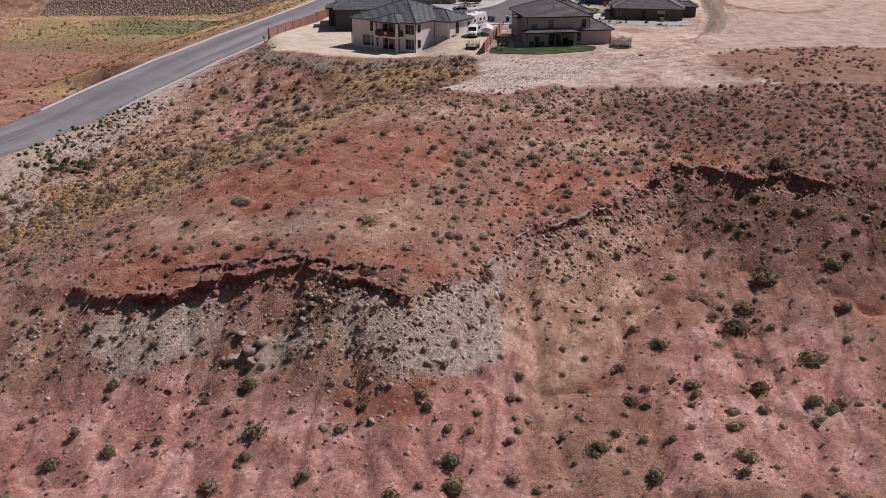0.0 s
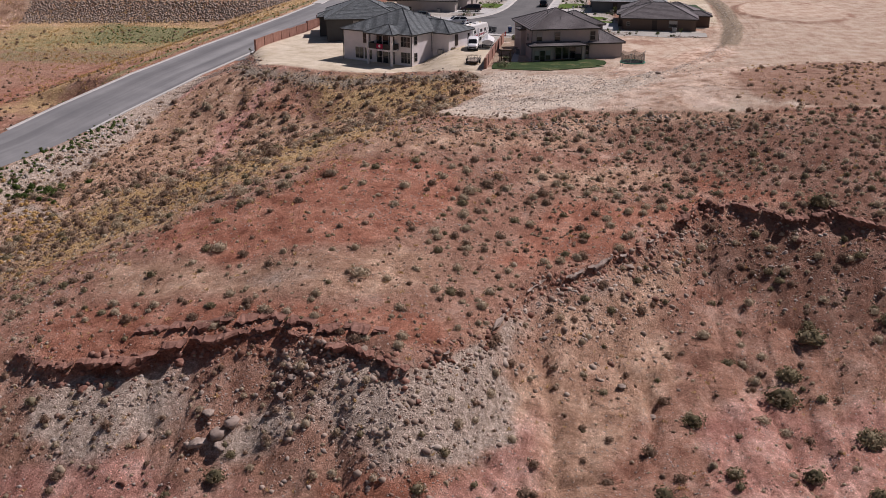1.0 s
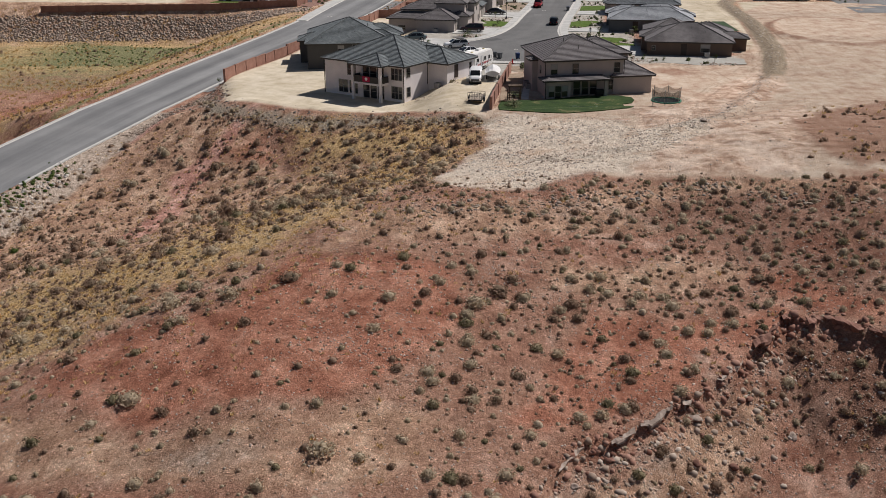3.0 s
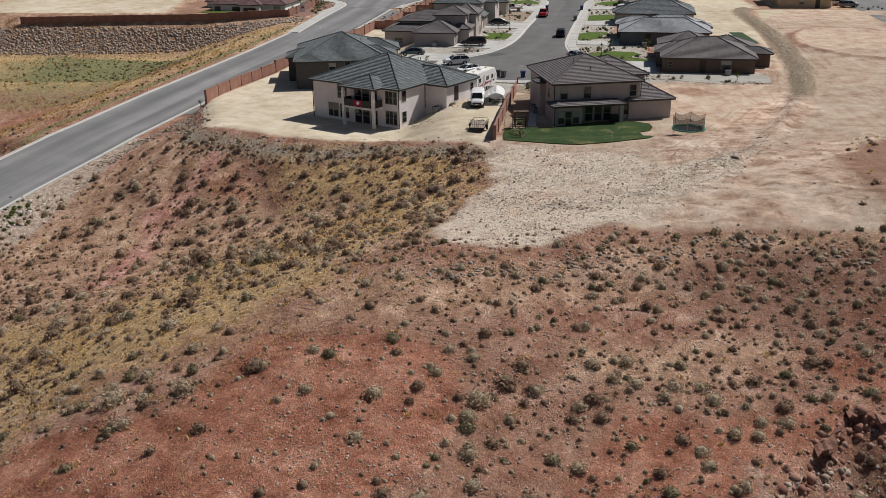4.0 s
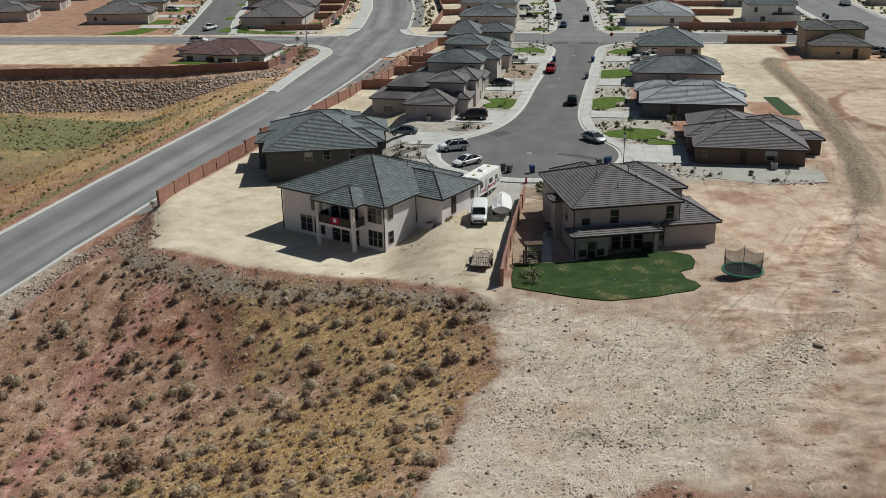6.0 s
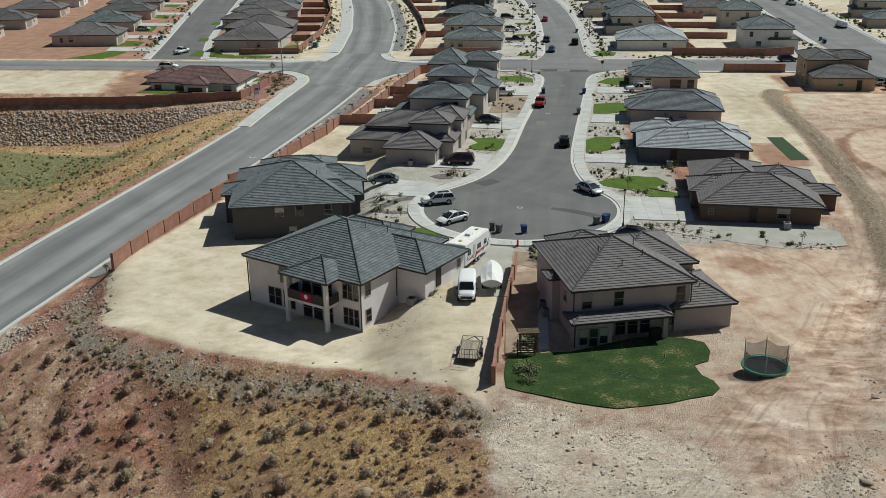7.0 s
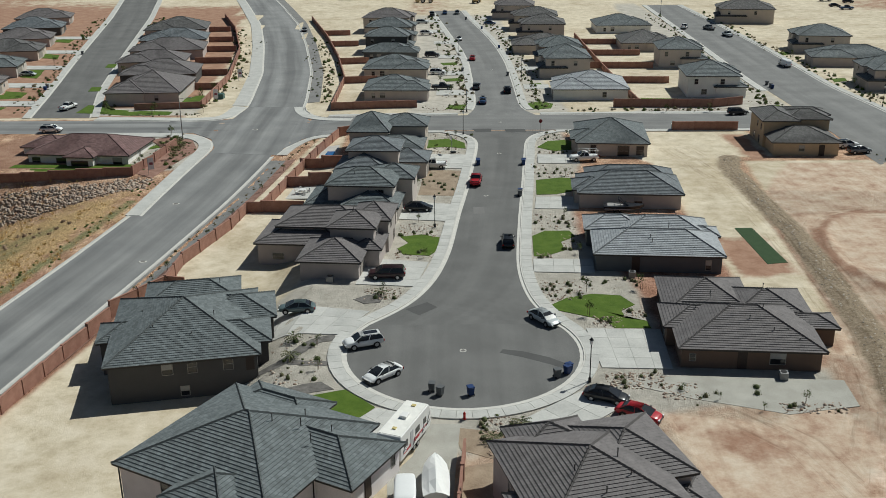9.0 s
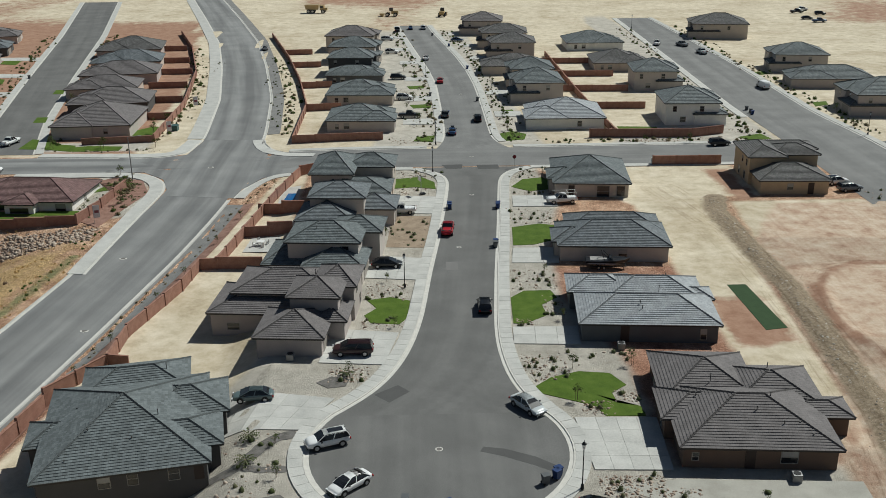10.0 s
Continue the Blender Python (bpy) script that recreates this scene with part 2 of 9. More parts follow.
    for k, (key, by) in enumerate((("across", 1.5), ("along", 0.07))):
        a = n.new("ShaderNodeAttribute")
        a.attribute_name = key
        q = n.new("ShaderNodeMath")
        q.operation = "MULTIPLY"
        q.inputs[1].default_value = by
        l.new(a.outputs["Fac"], q.inputs[0])
        l.new(q.outputs[0], lane.inputs[k])
    tread = n.new("ShaderNodeTexNoise")
    tread.inputs["Scale"].default_value, tread.inputs["Detail"].default_value, tread.inputs["Roughness"].default_value = 1.0, 5, 0.65
    l.new(lane.outputs[0], tread.inputs["Vector"])
    worn = blend(col, ramp(tread.outputs[0], [(0.36, (0.56, 0.5, 0.46)), (0.47, (0.97, 0.96, 0.95)), (0.56, (1.0, 1.0, 1.0)), (0.66, (1.15, 1.14, 1.12))]), 0.6, "MULTIPLY")
    col = blend(col, worn, zone("tracked", 0.9, 0.15))
    l.new(col, b.inputs["Base Color"])
    bp = n.new("ShaderNodeBump")
    bp.inputs["Strength"].default_value, bp.inputs["Distance"].default_value = 0.8, 0.2
    add = n.new("ShaderNodeMath")
    l.new(fine, add.inputs[0])
    l.new(grit, add.inputs[1])
    smooth = n.new("ShaderNodeMapRange")
    smooth.inputs[3].default_value, smooth.inputs[4].default_value = 1.0, 0.25
    l.new(zone("dirt", 0.3, 0.4), smooth.inputs[0])
    tall = n.new("ShaderNodeMath")
    tall.operation = "MULTIPLY"
    l.new(add.outputs[0], tall.inputs[0])
    l.new(smooth.outputs[0], tall.inputs[1])
    l.new(tall.outputs[0], bp.inputs["Height"])
    l.new(bp.outputs[0], b.inputs["Normal"])
    return m


GROUND = ground_material()


# ---- small tools ----
def mesh_of(name, bm, mat, smooth=False):
    me = bpy.data.meshes.new(name)
    bm.to_mesh(me)
    bm.free()
    if mat:
        me.materials.append(mat)
    if smooth:
        me.shade_smooth()
    return me


def part(name, bm, mat, parent=None, label="", smooth=False):
    ob = new(name, mesh_of(name, bm, mat, smooth))
    if parent:
        ob.parent = parent
    return tagged(ob, label) if label else ob


def thing(name, label, category, m=None, group="", kind=""):
    ob = new(name)
    ob.empty_display_size = 0.2
    if m is not None:
        ob.matrix_basis = m
    return tagged(ob, label, category, group, kind)


def box(bm, x0, y0, z0, x1, y1, z1, bevel=0.0):
    """A box between two corners, added to bm."""
    m = Matrix.LocRotScale(((x0 + x1) / 2, (y0 + y1) / 2, (z0 + z1) / 2), None, (abs(x1 - x0), abs(y1 - y0), abs(z1 - z0)))
    vs = bmesh.ops.create_cube(bm, size=1, matrix=m)["verts"]
    if bevel:
        es = list({e for v in vs for e in v.link_edges})
        bmesh.ops.bevel(bm, geom=es, offset=bevel, segments=2, affect="EDGES", profile=0.6)
    return bm


def boxes(*rows, bevel=0.0):
    bm = bmesh.new()
    for r in rows:
        box(bm, *r, bevel=bevel)
    return bm


def rod(bm, a, b, r0, r1=None, n=6):
    a, b = Vector(a), Vector(b)
    m = Matrix.Translation((a + b) / 2) @ (b - a).to_track_quat("Z", "Y").to_matrix().to_4x4()
    bmesh.ops.create_cone(bm, cap_ends=True, segments=n, radius1=r0, radius2=r1 if r1 is not None else r0, depth=(b - a).length, matrix=m)
    return bm


def smooth_step(v, a, b):
    t = np.clip((v - a) / (b - a), 0, 1)
    return t * t * (3 - 2 * t)


# ---- the lie of the land ----
def in_poly(x, y, poly, soft=2.0):
    """1 inside the polygon, falling to 0 over soft metres across its edge."""
    p = np.array(poly, float)
    q = np.roll(p, -1, 0)
    inside, dist = np.zeros(x.shape, bool), np.full(x.shape, 1e9)
    for (ax, ay), (bx, by) in zip(p, q):
        cross = ((ay > y) != (by > y)) & (x < (bx - ax) * (y - ay) / (by - ay + 1e-12) + ax)
        inside ^= cross
        t = np.clip(((x - ax) * (bx - ax) + (y - ay) * (by - ay)) / ((bx - ax) ** 2 + (by - ay) ** 2 + 1e-9), 0, 1)
        dist = np.minimum(dist, np.hypot(x - ax - t * (bx - ax), y - ay - t * (by - ay)))
    return np.clip(0.5 + np.where(inside, dist, -dist) / soft, 0, 1)


RELIEF_X, RELIEF_Y = (-88, 16.5, 9), (-175, 15.5, 10)
RELIEF = np.array([  # coarse heights in metres, south to north, each row west to east
    (-17.6, -17.3, -16.5, -15.2, -14.9, -14.3, -14.7, -16.1, -16.3),
    (-18.6, -16.6, -14.0, -11.4, -11.6, -9.0, -11.3, -13.8, -12.6),
    (-19.5, -16.5, -12.6, -8.2, -6.5, -3.8, -8.7, -11.1, -10.2),
    (-20.0, -17.3, -13.2, -7.6, -2.6, -2.7, -6.0, -6.7, -7.7),
    (-20.3, -18.5, -14.6, -7.9, -0.3, 0.3, -3.0, -3.6, -1.0),
    (-20.0, -19.0, -14.9, -8.5, -1.7, 3.9, 1.0, -1.3, 1.4),
    (-18.5, -17.6, -14.6, -9.5, -5.4, -0.8, 1.9, 3.8, 3.4),
    (-16.1, -15.3, -14.4, -13.0, -8.2, -2.2, 1.1, 2.6, 2.8),
    (-14.3, -13.2, -11.4, -9.1, -4.7, 0.7, 0.5, 0.7, 1.4),
    (-13.0, -10.1, -4.8, 0.6, -0.2, 0.3, -0.5, -0.5, 0.1),
])
LEDGE = np.array([(-70, -144, 0.1), (-44, -144.8, 0.3), (-36.5, -146.6, 0.7), (-31.4, -148.4, 1.0), (-26, -148.2, 1.05), (-22, -147.3, 1.0), (-18.3, -146.2, 0.95), (-15.8, -145.2, 0.7), (-12.4, -145.5, 0.7), (-8, -147.1, 0.6), (-4.3, -148.2, 0.6), (-0.9, -149.2, 0.6), (2.4, -145.6, 0.6), (4.2, -142.8, 0.6), (7.6, -135.4, 0.7), (9.2, -132.6, 0.7), (13.2, -129, 0.8), (17, -125.9, 0.7), (19.3, -123.3, 0.7), (23.3, -118.6, 0.7), (25.6, -116.2, 0.8), (26.6, -113.9, 0.6), (30.1, -113.9, 0.6), (32.7, -116, 0.6), (36.1, -117.3, 0.6), (39.4, -116.6, 0.6), (44.8, -118.5, 0.4), (60, -119, 0.2), (90, -118, 0.1)])  # x, y, height of the face
ROAD_LINE = np.array([(-140, -120, -17.5), (-100, -98, -16.5), (-62, -80, -12.4), (-47, -75, -10.0), (-26, -68, -7.2), (0, -62, -5.5), (39, -53.7, -3.8),
                      (67, -47.8, -2.2), (90, -44.6, -1.2), (112, -43.5, -0.6), (140, -44.5, -0.5), (180, -48.5, -0.4), (230, -57, -0.3), (280, -67, -0.2), (340, -83, 0), (420, -105, 0)])


def spline(u):
    a = np.abs(u)
    return np.where(a < 1, 2 / 3 - a * a + a**3 / 2, np.where(a < 2, (2 - a) ** 3 / 6, 0))


def relief(x, y):
    x0, dx, nx = RELIEF_X
    y0, dy, ny = RELIEF_Y
    u, v = np.clip((x - x0) / dx, 0, nx - 1), np.clip((y - y0) / dy, 0, ny - 1)
    iu, iv = np.minimum(np.floor(u).astype(int), nx - 2), np.minimum(np.floor(v).astype(int), ny - 2)
    z = np.zeros_like(u)
    for i in range(-1, 3):
        for j in range(-1, 3):
            z += RELIEF[np.clip(iv + j, 0, ny - 1), np.clip(iu + i, 0, nx - 1)] * spline(u - iu - i) * spline(v - iv - j)
    return z


def ledge_y(x):
    return np.interp(x, LEDGE[:, 0], LEDGE[:, 1]) + 0.35 * np.sin(x * 0.83) + 0.22 * np.sin(x * 1.9 + 1)


def ledge_drop(x, y):
    """The rock face and the steep slope under it."""
    d = ledge_y(x) - y
    h = np.interp(x, LEDGE[:, 0], LEDGE[:, 2])
    below = np.interp(x, (-60, -42, -30, 22, 40, 70), (0.6, 3.0, 4.0, 3.6, 2.6, 1.6))
    return h * smooth_step(d, 0.0, 0.4) * (1 - smooth_step(d, 1.5, 10)) + below * smooth_step(d, 0, 12) * (1 - smooth_step(d, 26, 64))


BUILT = [(-57, -4), (-52.5, -18), (-46, -34), (-33, -40), (-16, -45), (-4, -51), (4, -52), (22, -50), (30, -46), (4000, -46), (4000, 4000), (-4000, 4000), (-4000, -30), (-78, -30)]
BERM = np.array([(52.5, 84), (50.5, 77), (50.6, 57), (51.1, 41), (49.7, 21), (48.5, 4), (44, -20), (36, -42), (30, -62), (22, -74)])


def line_gap(x, y, line):
    """The distance to a polyline."""
    d = np.full(np.shape(x), 1e9)
    for (ax, ay), (bx, by) in zip(line, line[1:]):
        t = np.clip(((x - ax) * (bx - ax) + (y - ay) * (by - ay)) / ((bx - ax) ** 2 + (by - ay) ** 2), 0, 1)
        d = np.minimum(d, np.hypot(x - ax - t * (bx - ax), y - ay - t * (by - ay)))
    return d


def ground_z(x, y):
    x, y = np.asarray(x, float), np.asarray(y, float)
    nat = relief(x, y) - ledge_drop(x, y) if np.min(y) < -3 else 0 * x
    rx, rz = np.interp(y, ROAD_LINE[:, 0], ROAD_LINE[:, 1]), np.interp(y, ROAD_LINE[:, 0], ROAD_LINE[:, 2])
    off = x - rx
    lot = np.interp(y, (-40, 8, 20, 60, 90, 112), (-3.0, -3.0, -2.2, -1.4, -0.7, -0.3))
    edge = np.interp(y, (-22, -8), (-16.5, -28.0))
    rise = smooth_step(x, edge, edge + 8.5)
    town = lot * (1 - rise) - 0.35 * rise * smooth_step(-y, 12, 26)
    basin = rz - 8.5 * smooth_step(-off, 10, 45) * (1 - smooth_step(y, 66, 84)) * smooth_step(y, -140, -20)
    basin = np.where(off < 0, basin, town)
    west = smooth_step(off, 8.5, 14)
    town = np.where(off < 8.5, basin, rz * (1 - west) + town * west)
    north = smooth_step(y, 104, 116)
    town = town * (1 - north) + north * (-0.4 * smooth_step(-x, 15, 40) * (1 - smooth_step(y, 150, 300)))
    t = smooth_step(in_poly(x, y, BUILT, 7.0), 0.1, 0.9)
    z = nat * (1 - t) + town * t
    verge = 1 - smooth_step(np.abs(off), 7.8, np.where(y < -30, 15.0, 10.0))
    return z * (1 - verge) + rz * verge


def z_at(x, y):
    return float(ground_z(np.array([x]), np.array([y]))[0])


def rough_noise(x, y, scale, seed, octaves=4):
    """Cheap value noise on arrays, about -1 to 1."""
    z, amp, tot = np.zeros_like(x), 1.0, 0.0
    for k in range(octaves):
        s = scale / 2**k
        u, v = x / s + seed * 17.3, y / s - seed * 9.1
        iu, iv = np.floor(u), np.floor(v)
        fu, fv = u - iu, v - iv
        fu, fv = fu * fu * (3 - 2 * fu), fv * fv * (3 - 2 * fv)

        def h(a, b):
            w = np.sin(a * 127.1 + b * 311.7 + seed * 74.7 + k * 13) * 43758.5453
            return (w - np.floor(w)) * 2 - 1

        z += amp * (h(iu, iv) * (1 - fu) * (1 - fv) + h(iu + 1, iv) * fu * (1 - fv) + h(iu, iv + 1) * (1 - fu) * fv + h(iu + 1, iv + 1) * fu * fv)
        tot += amp
        amp *= 0.5
    return z / tot


PADS = dict(
    dirt=[[(-34, 122), (-260, 122), (-400, 900), (700, 900), (400, 80), (140, 84), (140, 118)], [(-52, -19), (-46, -35), (-33, -41), (-16, -46), (-5, -52), (-1.5, -56), (-0.5, -14), (-14, -14), (-24, -9), (-24, 10), (-20, 20), (-10, 22), (-10, 47), (-24, 78), (-24, 112), (-28, 112), (-37, 56), (-44, 20)],
          [(37, -2), (46, -2), (49, 40), (52, 84), (62, 84), (62, 106), (22, 106), (36, 80), (36, 45)], [(-150, 84), (-97, 84), (-99, 108), (-150, 108)], [(52, 24), (80, 20), (80, 50), (54, 50)], [(52, 62), (80, 60), (80, 82), (54, 82)], [(20, -14), (23, -30), (28, -43), (37, -39), (42, -24), (39, -11), (30, -16)]],
    pale=[[(-82.7, -78.4), (-76.9, -77.9), (-75.4, -85.5), (-58.9, -106.0), (-58.7, -117.4), (-68.1, -105.6)],
         [(-4.8, -92.2), (-3.5, -86.3), (-2.9, -74.8), (-0.3, -70.2), (-2.0, -58.3), (0.1, -54.3), (6.8, -59.0), (15.8, -63.7), (16.6, -73.4), (26.1, -65.9), (25.5, -75.2), (19.3, -82.2), (15.3, -87.9), (10.4, -89.3), (6.1, -94.4), (2.1, -96.3), (-2.5, -95.6)],
         [(-7.6, -151.2), (-3.4, -150.3), (0.7, -148.6), (5.7, -144.1), (8.1, -144.6), (7.9, -150.6), (3.4, -154.2), (-1.6, -155.7), (-6.1, -153.6)],
         [(-32.7, -150.6), (-25.0, -149.2), (-21.9, -151.7), (-26.0, -154.7), (-32.1, -154.8)],
         [(-13.0, -151.8), (-11.0, -150.8), (-9.4, -153.1), (-11.2, -154.9), (-14.8, -155.6), (-16.2, -154.4)],
         [(-62, -26), (-68, -46), (-73, -62), (-80, -80), (-90, -98), (-80, -98), (-70, -80), (-65, -62), (-61, -46), (-57, -28)]],
    # dark soil; the first outline also paints in shadow below the right-hand ledge
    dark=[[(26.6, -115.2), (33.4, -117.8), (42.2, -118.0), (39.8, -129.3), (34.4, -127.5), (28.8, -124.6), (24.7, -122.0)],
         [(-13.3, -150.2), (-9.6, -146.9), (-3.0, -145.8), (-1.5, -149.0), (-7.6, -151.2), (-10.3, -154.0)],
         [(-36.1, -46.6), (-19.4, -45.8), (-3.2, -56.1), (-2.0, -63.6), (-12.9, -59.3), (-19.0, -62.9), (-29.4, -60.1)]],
    tan=[[(-37.4, -128.9), (-29.8, -130.3), (-20.0, -134.6), (-11.3, -132.2), (-4.4, -130.0), (0.8, -130.4), (1.0, -137.7), (-2.8, -140.6), (-9.2, -141.6), (-17.1, -140.7), (-26.9, -141.0), (-33.4, -138.1)],
         [(-15.6, -110.1), (-12.6, -107.7), (-5.6, -105.7), (-4.5, -107.6), (-10.3, -110.5), (-13.5, -112.0)],
         [(2.9, -142.5), (7.2, -136.4), (11.1, -131.8), (16.8, -127.8), (22.6, -120.3), (25.5, -119.1), (26.6, -120.1), (21.1, -126.8), (16.2, -131.3), (11.6, -135.7), (8.8, -140.2), (4.5, -145.2), (2.4, -145.8)],
         [(-15.3, -102.7), (-2.2, -100.6), (10.9, -92.6), (28.5, -87.7), (49.0, -91.8), (46.5, -100.9), (27.2, -99.1), (10.9, -105.0), (-1.4, -109.0), (-10.6, -110.1)],
         [(4.7, -145.1), (9.3, -134.6), (16.0, -128.8), (21.8, -126.8), (24.7, -132.6), (21.1, -142.8), (16.9, -151.0), (13.8, -159.7), (9.9, -159.1), (7.4, -151.5)],
         [(-75.1, -37.0), (-66.8, -32.5), (-50.5, -42.0), (-47.4, -52.8), (-47.2, -62.6), (-53.8, -69.9), (-58.4, -69.2)],
         [(6.5, -108.9), (18.5, -104.5), (26.1, -105.5), (25.0, -110.0), (15.5, -113.7), (6.5, -114.1)],
         [(-44.0, -147.1), (-37.3, -146.6), (-33.1, -150.9), (-34.4, -155.9), (-39.0, -157.1)],
         [(-90, -130), (-50, -130), (-30, -118), (-12, -102), (-4, -90), (-3, -58), (-16, -46), (-46, -36), (-60, -30), (-80, -66)],
         [(-4000, 50), (4000, 50), (4000, 4000), (-4000, 4000)],
         [(-76, 40), (-20, 20), (-20, 125), (-110, 125)]],
    rosy=[[(-2.5, -50), (20, -43), (26, -58), (20, -64), (6, -60), (-3, -60)], [(18, -57), (12, -90), (30, -90), (60, -88), (140, -88), (140, 80), (62, 80), (52, 60), (46, 8), (38, -8), (26, -8), (14, -14), (0, -14), (-1, -55)]],
    yard=[[(-27, -11), (-12, -17), (0, -22), (14, -16), (40, -9.5), (40, -5), (24, -4), (23, 20), (18, 40), (19, 62), (23, 80), (22, 107), (-22, 107), (-12, 90), (-12, 60), (-14, 46), (-23, 20), (-27, 14)],
          [(-12, 124), (26, 124), (20, 200), (16, 310), (-22, 310), (-14, 200), (-10, 150)], [(40, 124), (78, 124), (78, 320), (66, 320), (68, 160)], [(-86, 126), (-62, 126), (-62, 134), (-86, 134)], [(-66, 80), (-52, 84), (-56, 106), (-66, 108)]],
    rust=[[(-240, 124), (-64, 124), (-70, 215), (-92, 330), (-260, 330)], [(-96, 84), (-60, 84), (-60, 108), (-96, 108)], [(38, 22), (46, 23), (45, 38), (38, 38)], [(56, 82), (60, 84), (60, 103), (55, 103)], [(35.5, -82), (36.5, -68), (45, -58), (58, -40), (80, -42), (80, -88), (45, -88), (39, -86.5)]],
    red=[[(-32.5, -126.6), (-28.9, -122.1), (-18.8, -119.7), (-15.3, -111.8), (-7.3, -110.8), (-1.1, -112.2), (0.8, -119.8), (-4.6, -129.0), (-7.2, -131.7), (-15.4, -132.3), (-19.7, -135.6), (-30.3, -128.9)],
         [(7.3, -125.0), (11.0, -116.4), (19.7, -115.1), (26.8, -112.8), (27.7, -114.9), (22.1, -119.6), (18.0, -124.2), (13.6, -127.5), (7.5, -130.7), (4.9, -130.7)],
         [(-38.0, -139.6), (-30.4, -140.1), (-21.8, -141.3), (-12.9, -141.7), (-7.1, -142.5), (-1.7, -141.8), (2.0, -142.8), (1.9, -145.6), (-6.3, -146.8), (-15.3, -146.8), (-24.0, -148.2), (-33.6, -148.0)],
         [(30.1, -101.3), (46.3, -101.7), (42.3, -117.5), (36.6, -114.4), (28.5, -112.8), (25.0, -108.0)],
         [(-6.9, -157.6), (-2.0, -156.4), (3.6, -155.8), (4.0, -159.8), (-0.7, -161.3), (-5.7, -160.9)],
         [(-38.1, -45.2), (-25.8, -44.2), (-18.5, -50.6), (-19.7, -59.7), (-30.6, -58.4), (-39.9, -54.3), (-45.7, -48.8)],
         [(40.7, -129.7), (48.4, -128.9), (45.3, -141.5), (42.5, -137.6)],
         [(-128, -40), (-102, -50), (-82, 10), (-78, 36), (-90, 30), (-110, 0)]],
    pink=[[(-34.5, -157.1), (-28.3, -155.8), (-21.6, -154.6), (-17.3, -157.9), (-15.0, -163.9), (-16.6, -169.6), (-30.3, -170.1), (-34.4, -164.0)],
         [(22.8, -142.5), (29.5, -137.6), (32.3, -141.6), (38.8, -139.6), (44.3, -145.2), (38.6, -165.8), (19.5, -167.1), (22.2, -157.0)],
         [(-10.8, -164.5), (-5.6, -161.9), (4.1, -161.1), (9.0, -162.1), (9.3, -167.8), (-10.9, -169.4)],
         [(41.9, -122.3), (49.4, -124.0), (48.7, -127.5), (43.7, -126.0)],
         [(-47.7, -58.7), (-47.3, -55.1), (-44.2, -59.3), (-43.3, -63.4), (-45.2, -63.0)],
         [(-62, -36), (-70, -52), (-76, -66), (-72, -68), (-64, -52), (-55, -34)],
         [(-49, -78), (-48, -68), (-46, -60), (-49, -55), (-45, -48), (-41, -38), (-39, -38), (-42, -50), (-43, -58), (-43, -68), (-45, -78)]],
    straw=[[(-62, -92), (-53, -84), (-38, -86), (-28, -66), (-16, -64), (-2, -57), (-1, -70), (-5, -88), (-10, -99), (-13, -107), (-21, -112), (-27, -117), (-34, -124), (-52, -124)], [(-32, -44), (-16, -48), (-3, -56), (-2, -70), (-16, -66), (-28, -60)], [(-90, -40), (-74, 0), (-66, 30), (-57, 62), (-60, 72), (-150, 72), (-150, 30), (-96, 34), (-88, 0), (-104, -40)]],
    bench=[[(-4.8, -92.2), (-3.5, -86.3), (-2.9, -74.8), (-0.3, -70.2), (-2.0, -58.3), (0.1, -54.3), (6.8, -59.0), (15.8, -63.7), (16.6, -73.4), (26.1, -65.9), (25.5, -75.2), (19.3, -82.2), (15.3, -87.9), (10.4, -89.3), (6.1, -94.4), (2.1, -96.3), (-2.5, -95.6)]],
    salmon=[[(15.9, -85.6), (22.6, -76.7), (30.7, -63.5), (40.3, -53.7), (40.3, -63.6), (33.1, -88.7), (27.8, -88.6), (20.7, -89.2), (15.6, -88.9)],
         [(18.2, -58.6), (30.7, -36.6), (44.9, -12.6), (44.1, -29.5), (32.1, -56.9), (26.1, -65.9), (17.9, -71.7)]],
    green=[[(-120, 42), (-84, 44), (-80, 62), (-120, 68)]],
)


GRAVEL_BAND = [(29.8, -64.9), (26.5, -63.6), (22.2, -72.7), (17.1, -79.0), (12.7, -82.8), (8.6, -83.7), (4.0, -82.7), (0.0, -76.7)]
TRACKS = [  # wheel tracks over the graded ground: half width, line
    (5.0, [(9, -78), (17.6, -65.9), (22.7, -56.7), (31.5, -41.7), (38.5, -25.2), (43.5, -13.7), (47.5, 6), (49.2, 40), (49, 66), (44, 90)]),
    (6.0, [(60, -76), (48, -79), (36, -80), (27, -76), (22, -68), (24, -58), (29, -48)]),
    (3.0, [(68.8, 49), (61.9, 49.3), (57.1, 47.8), (54, 42.6), (52.6, 31.5), (52.6, 20.0), (52.4, 7.3), (50, -14)]),
    (4.0, [(26, -12), (33, -20), (36, -32), (30, -44), (22, -54)]),
]


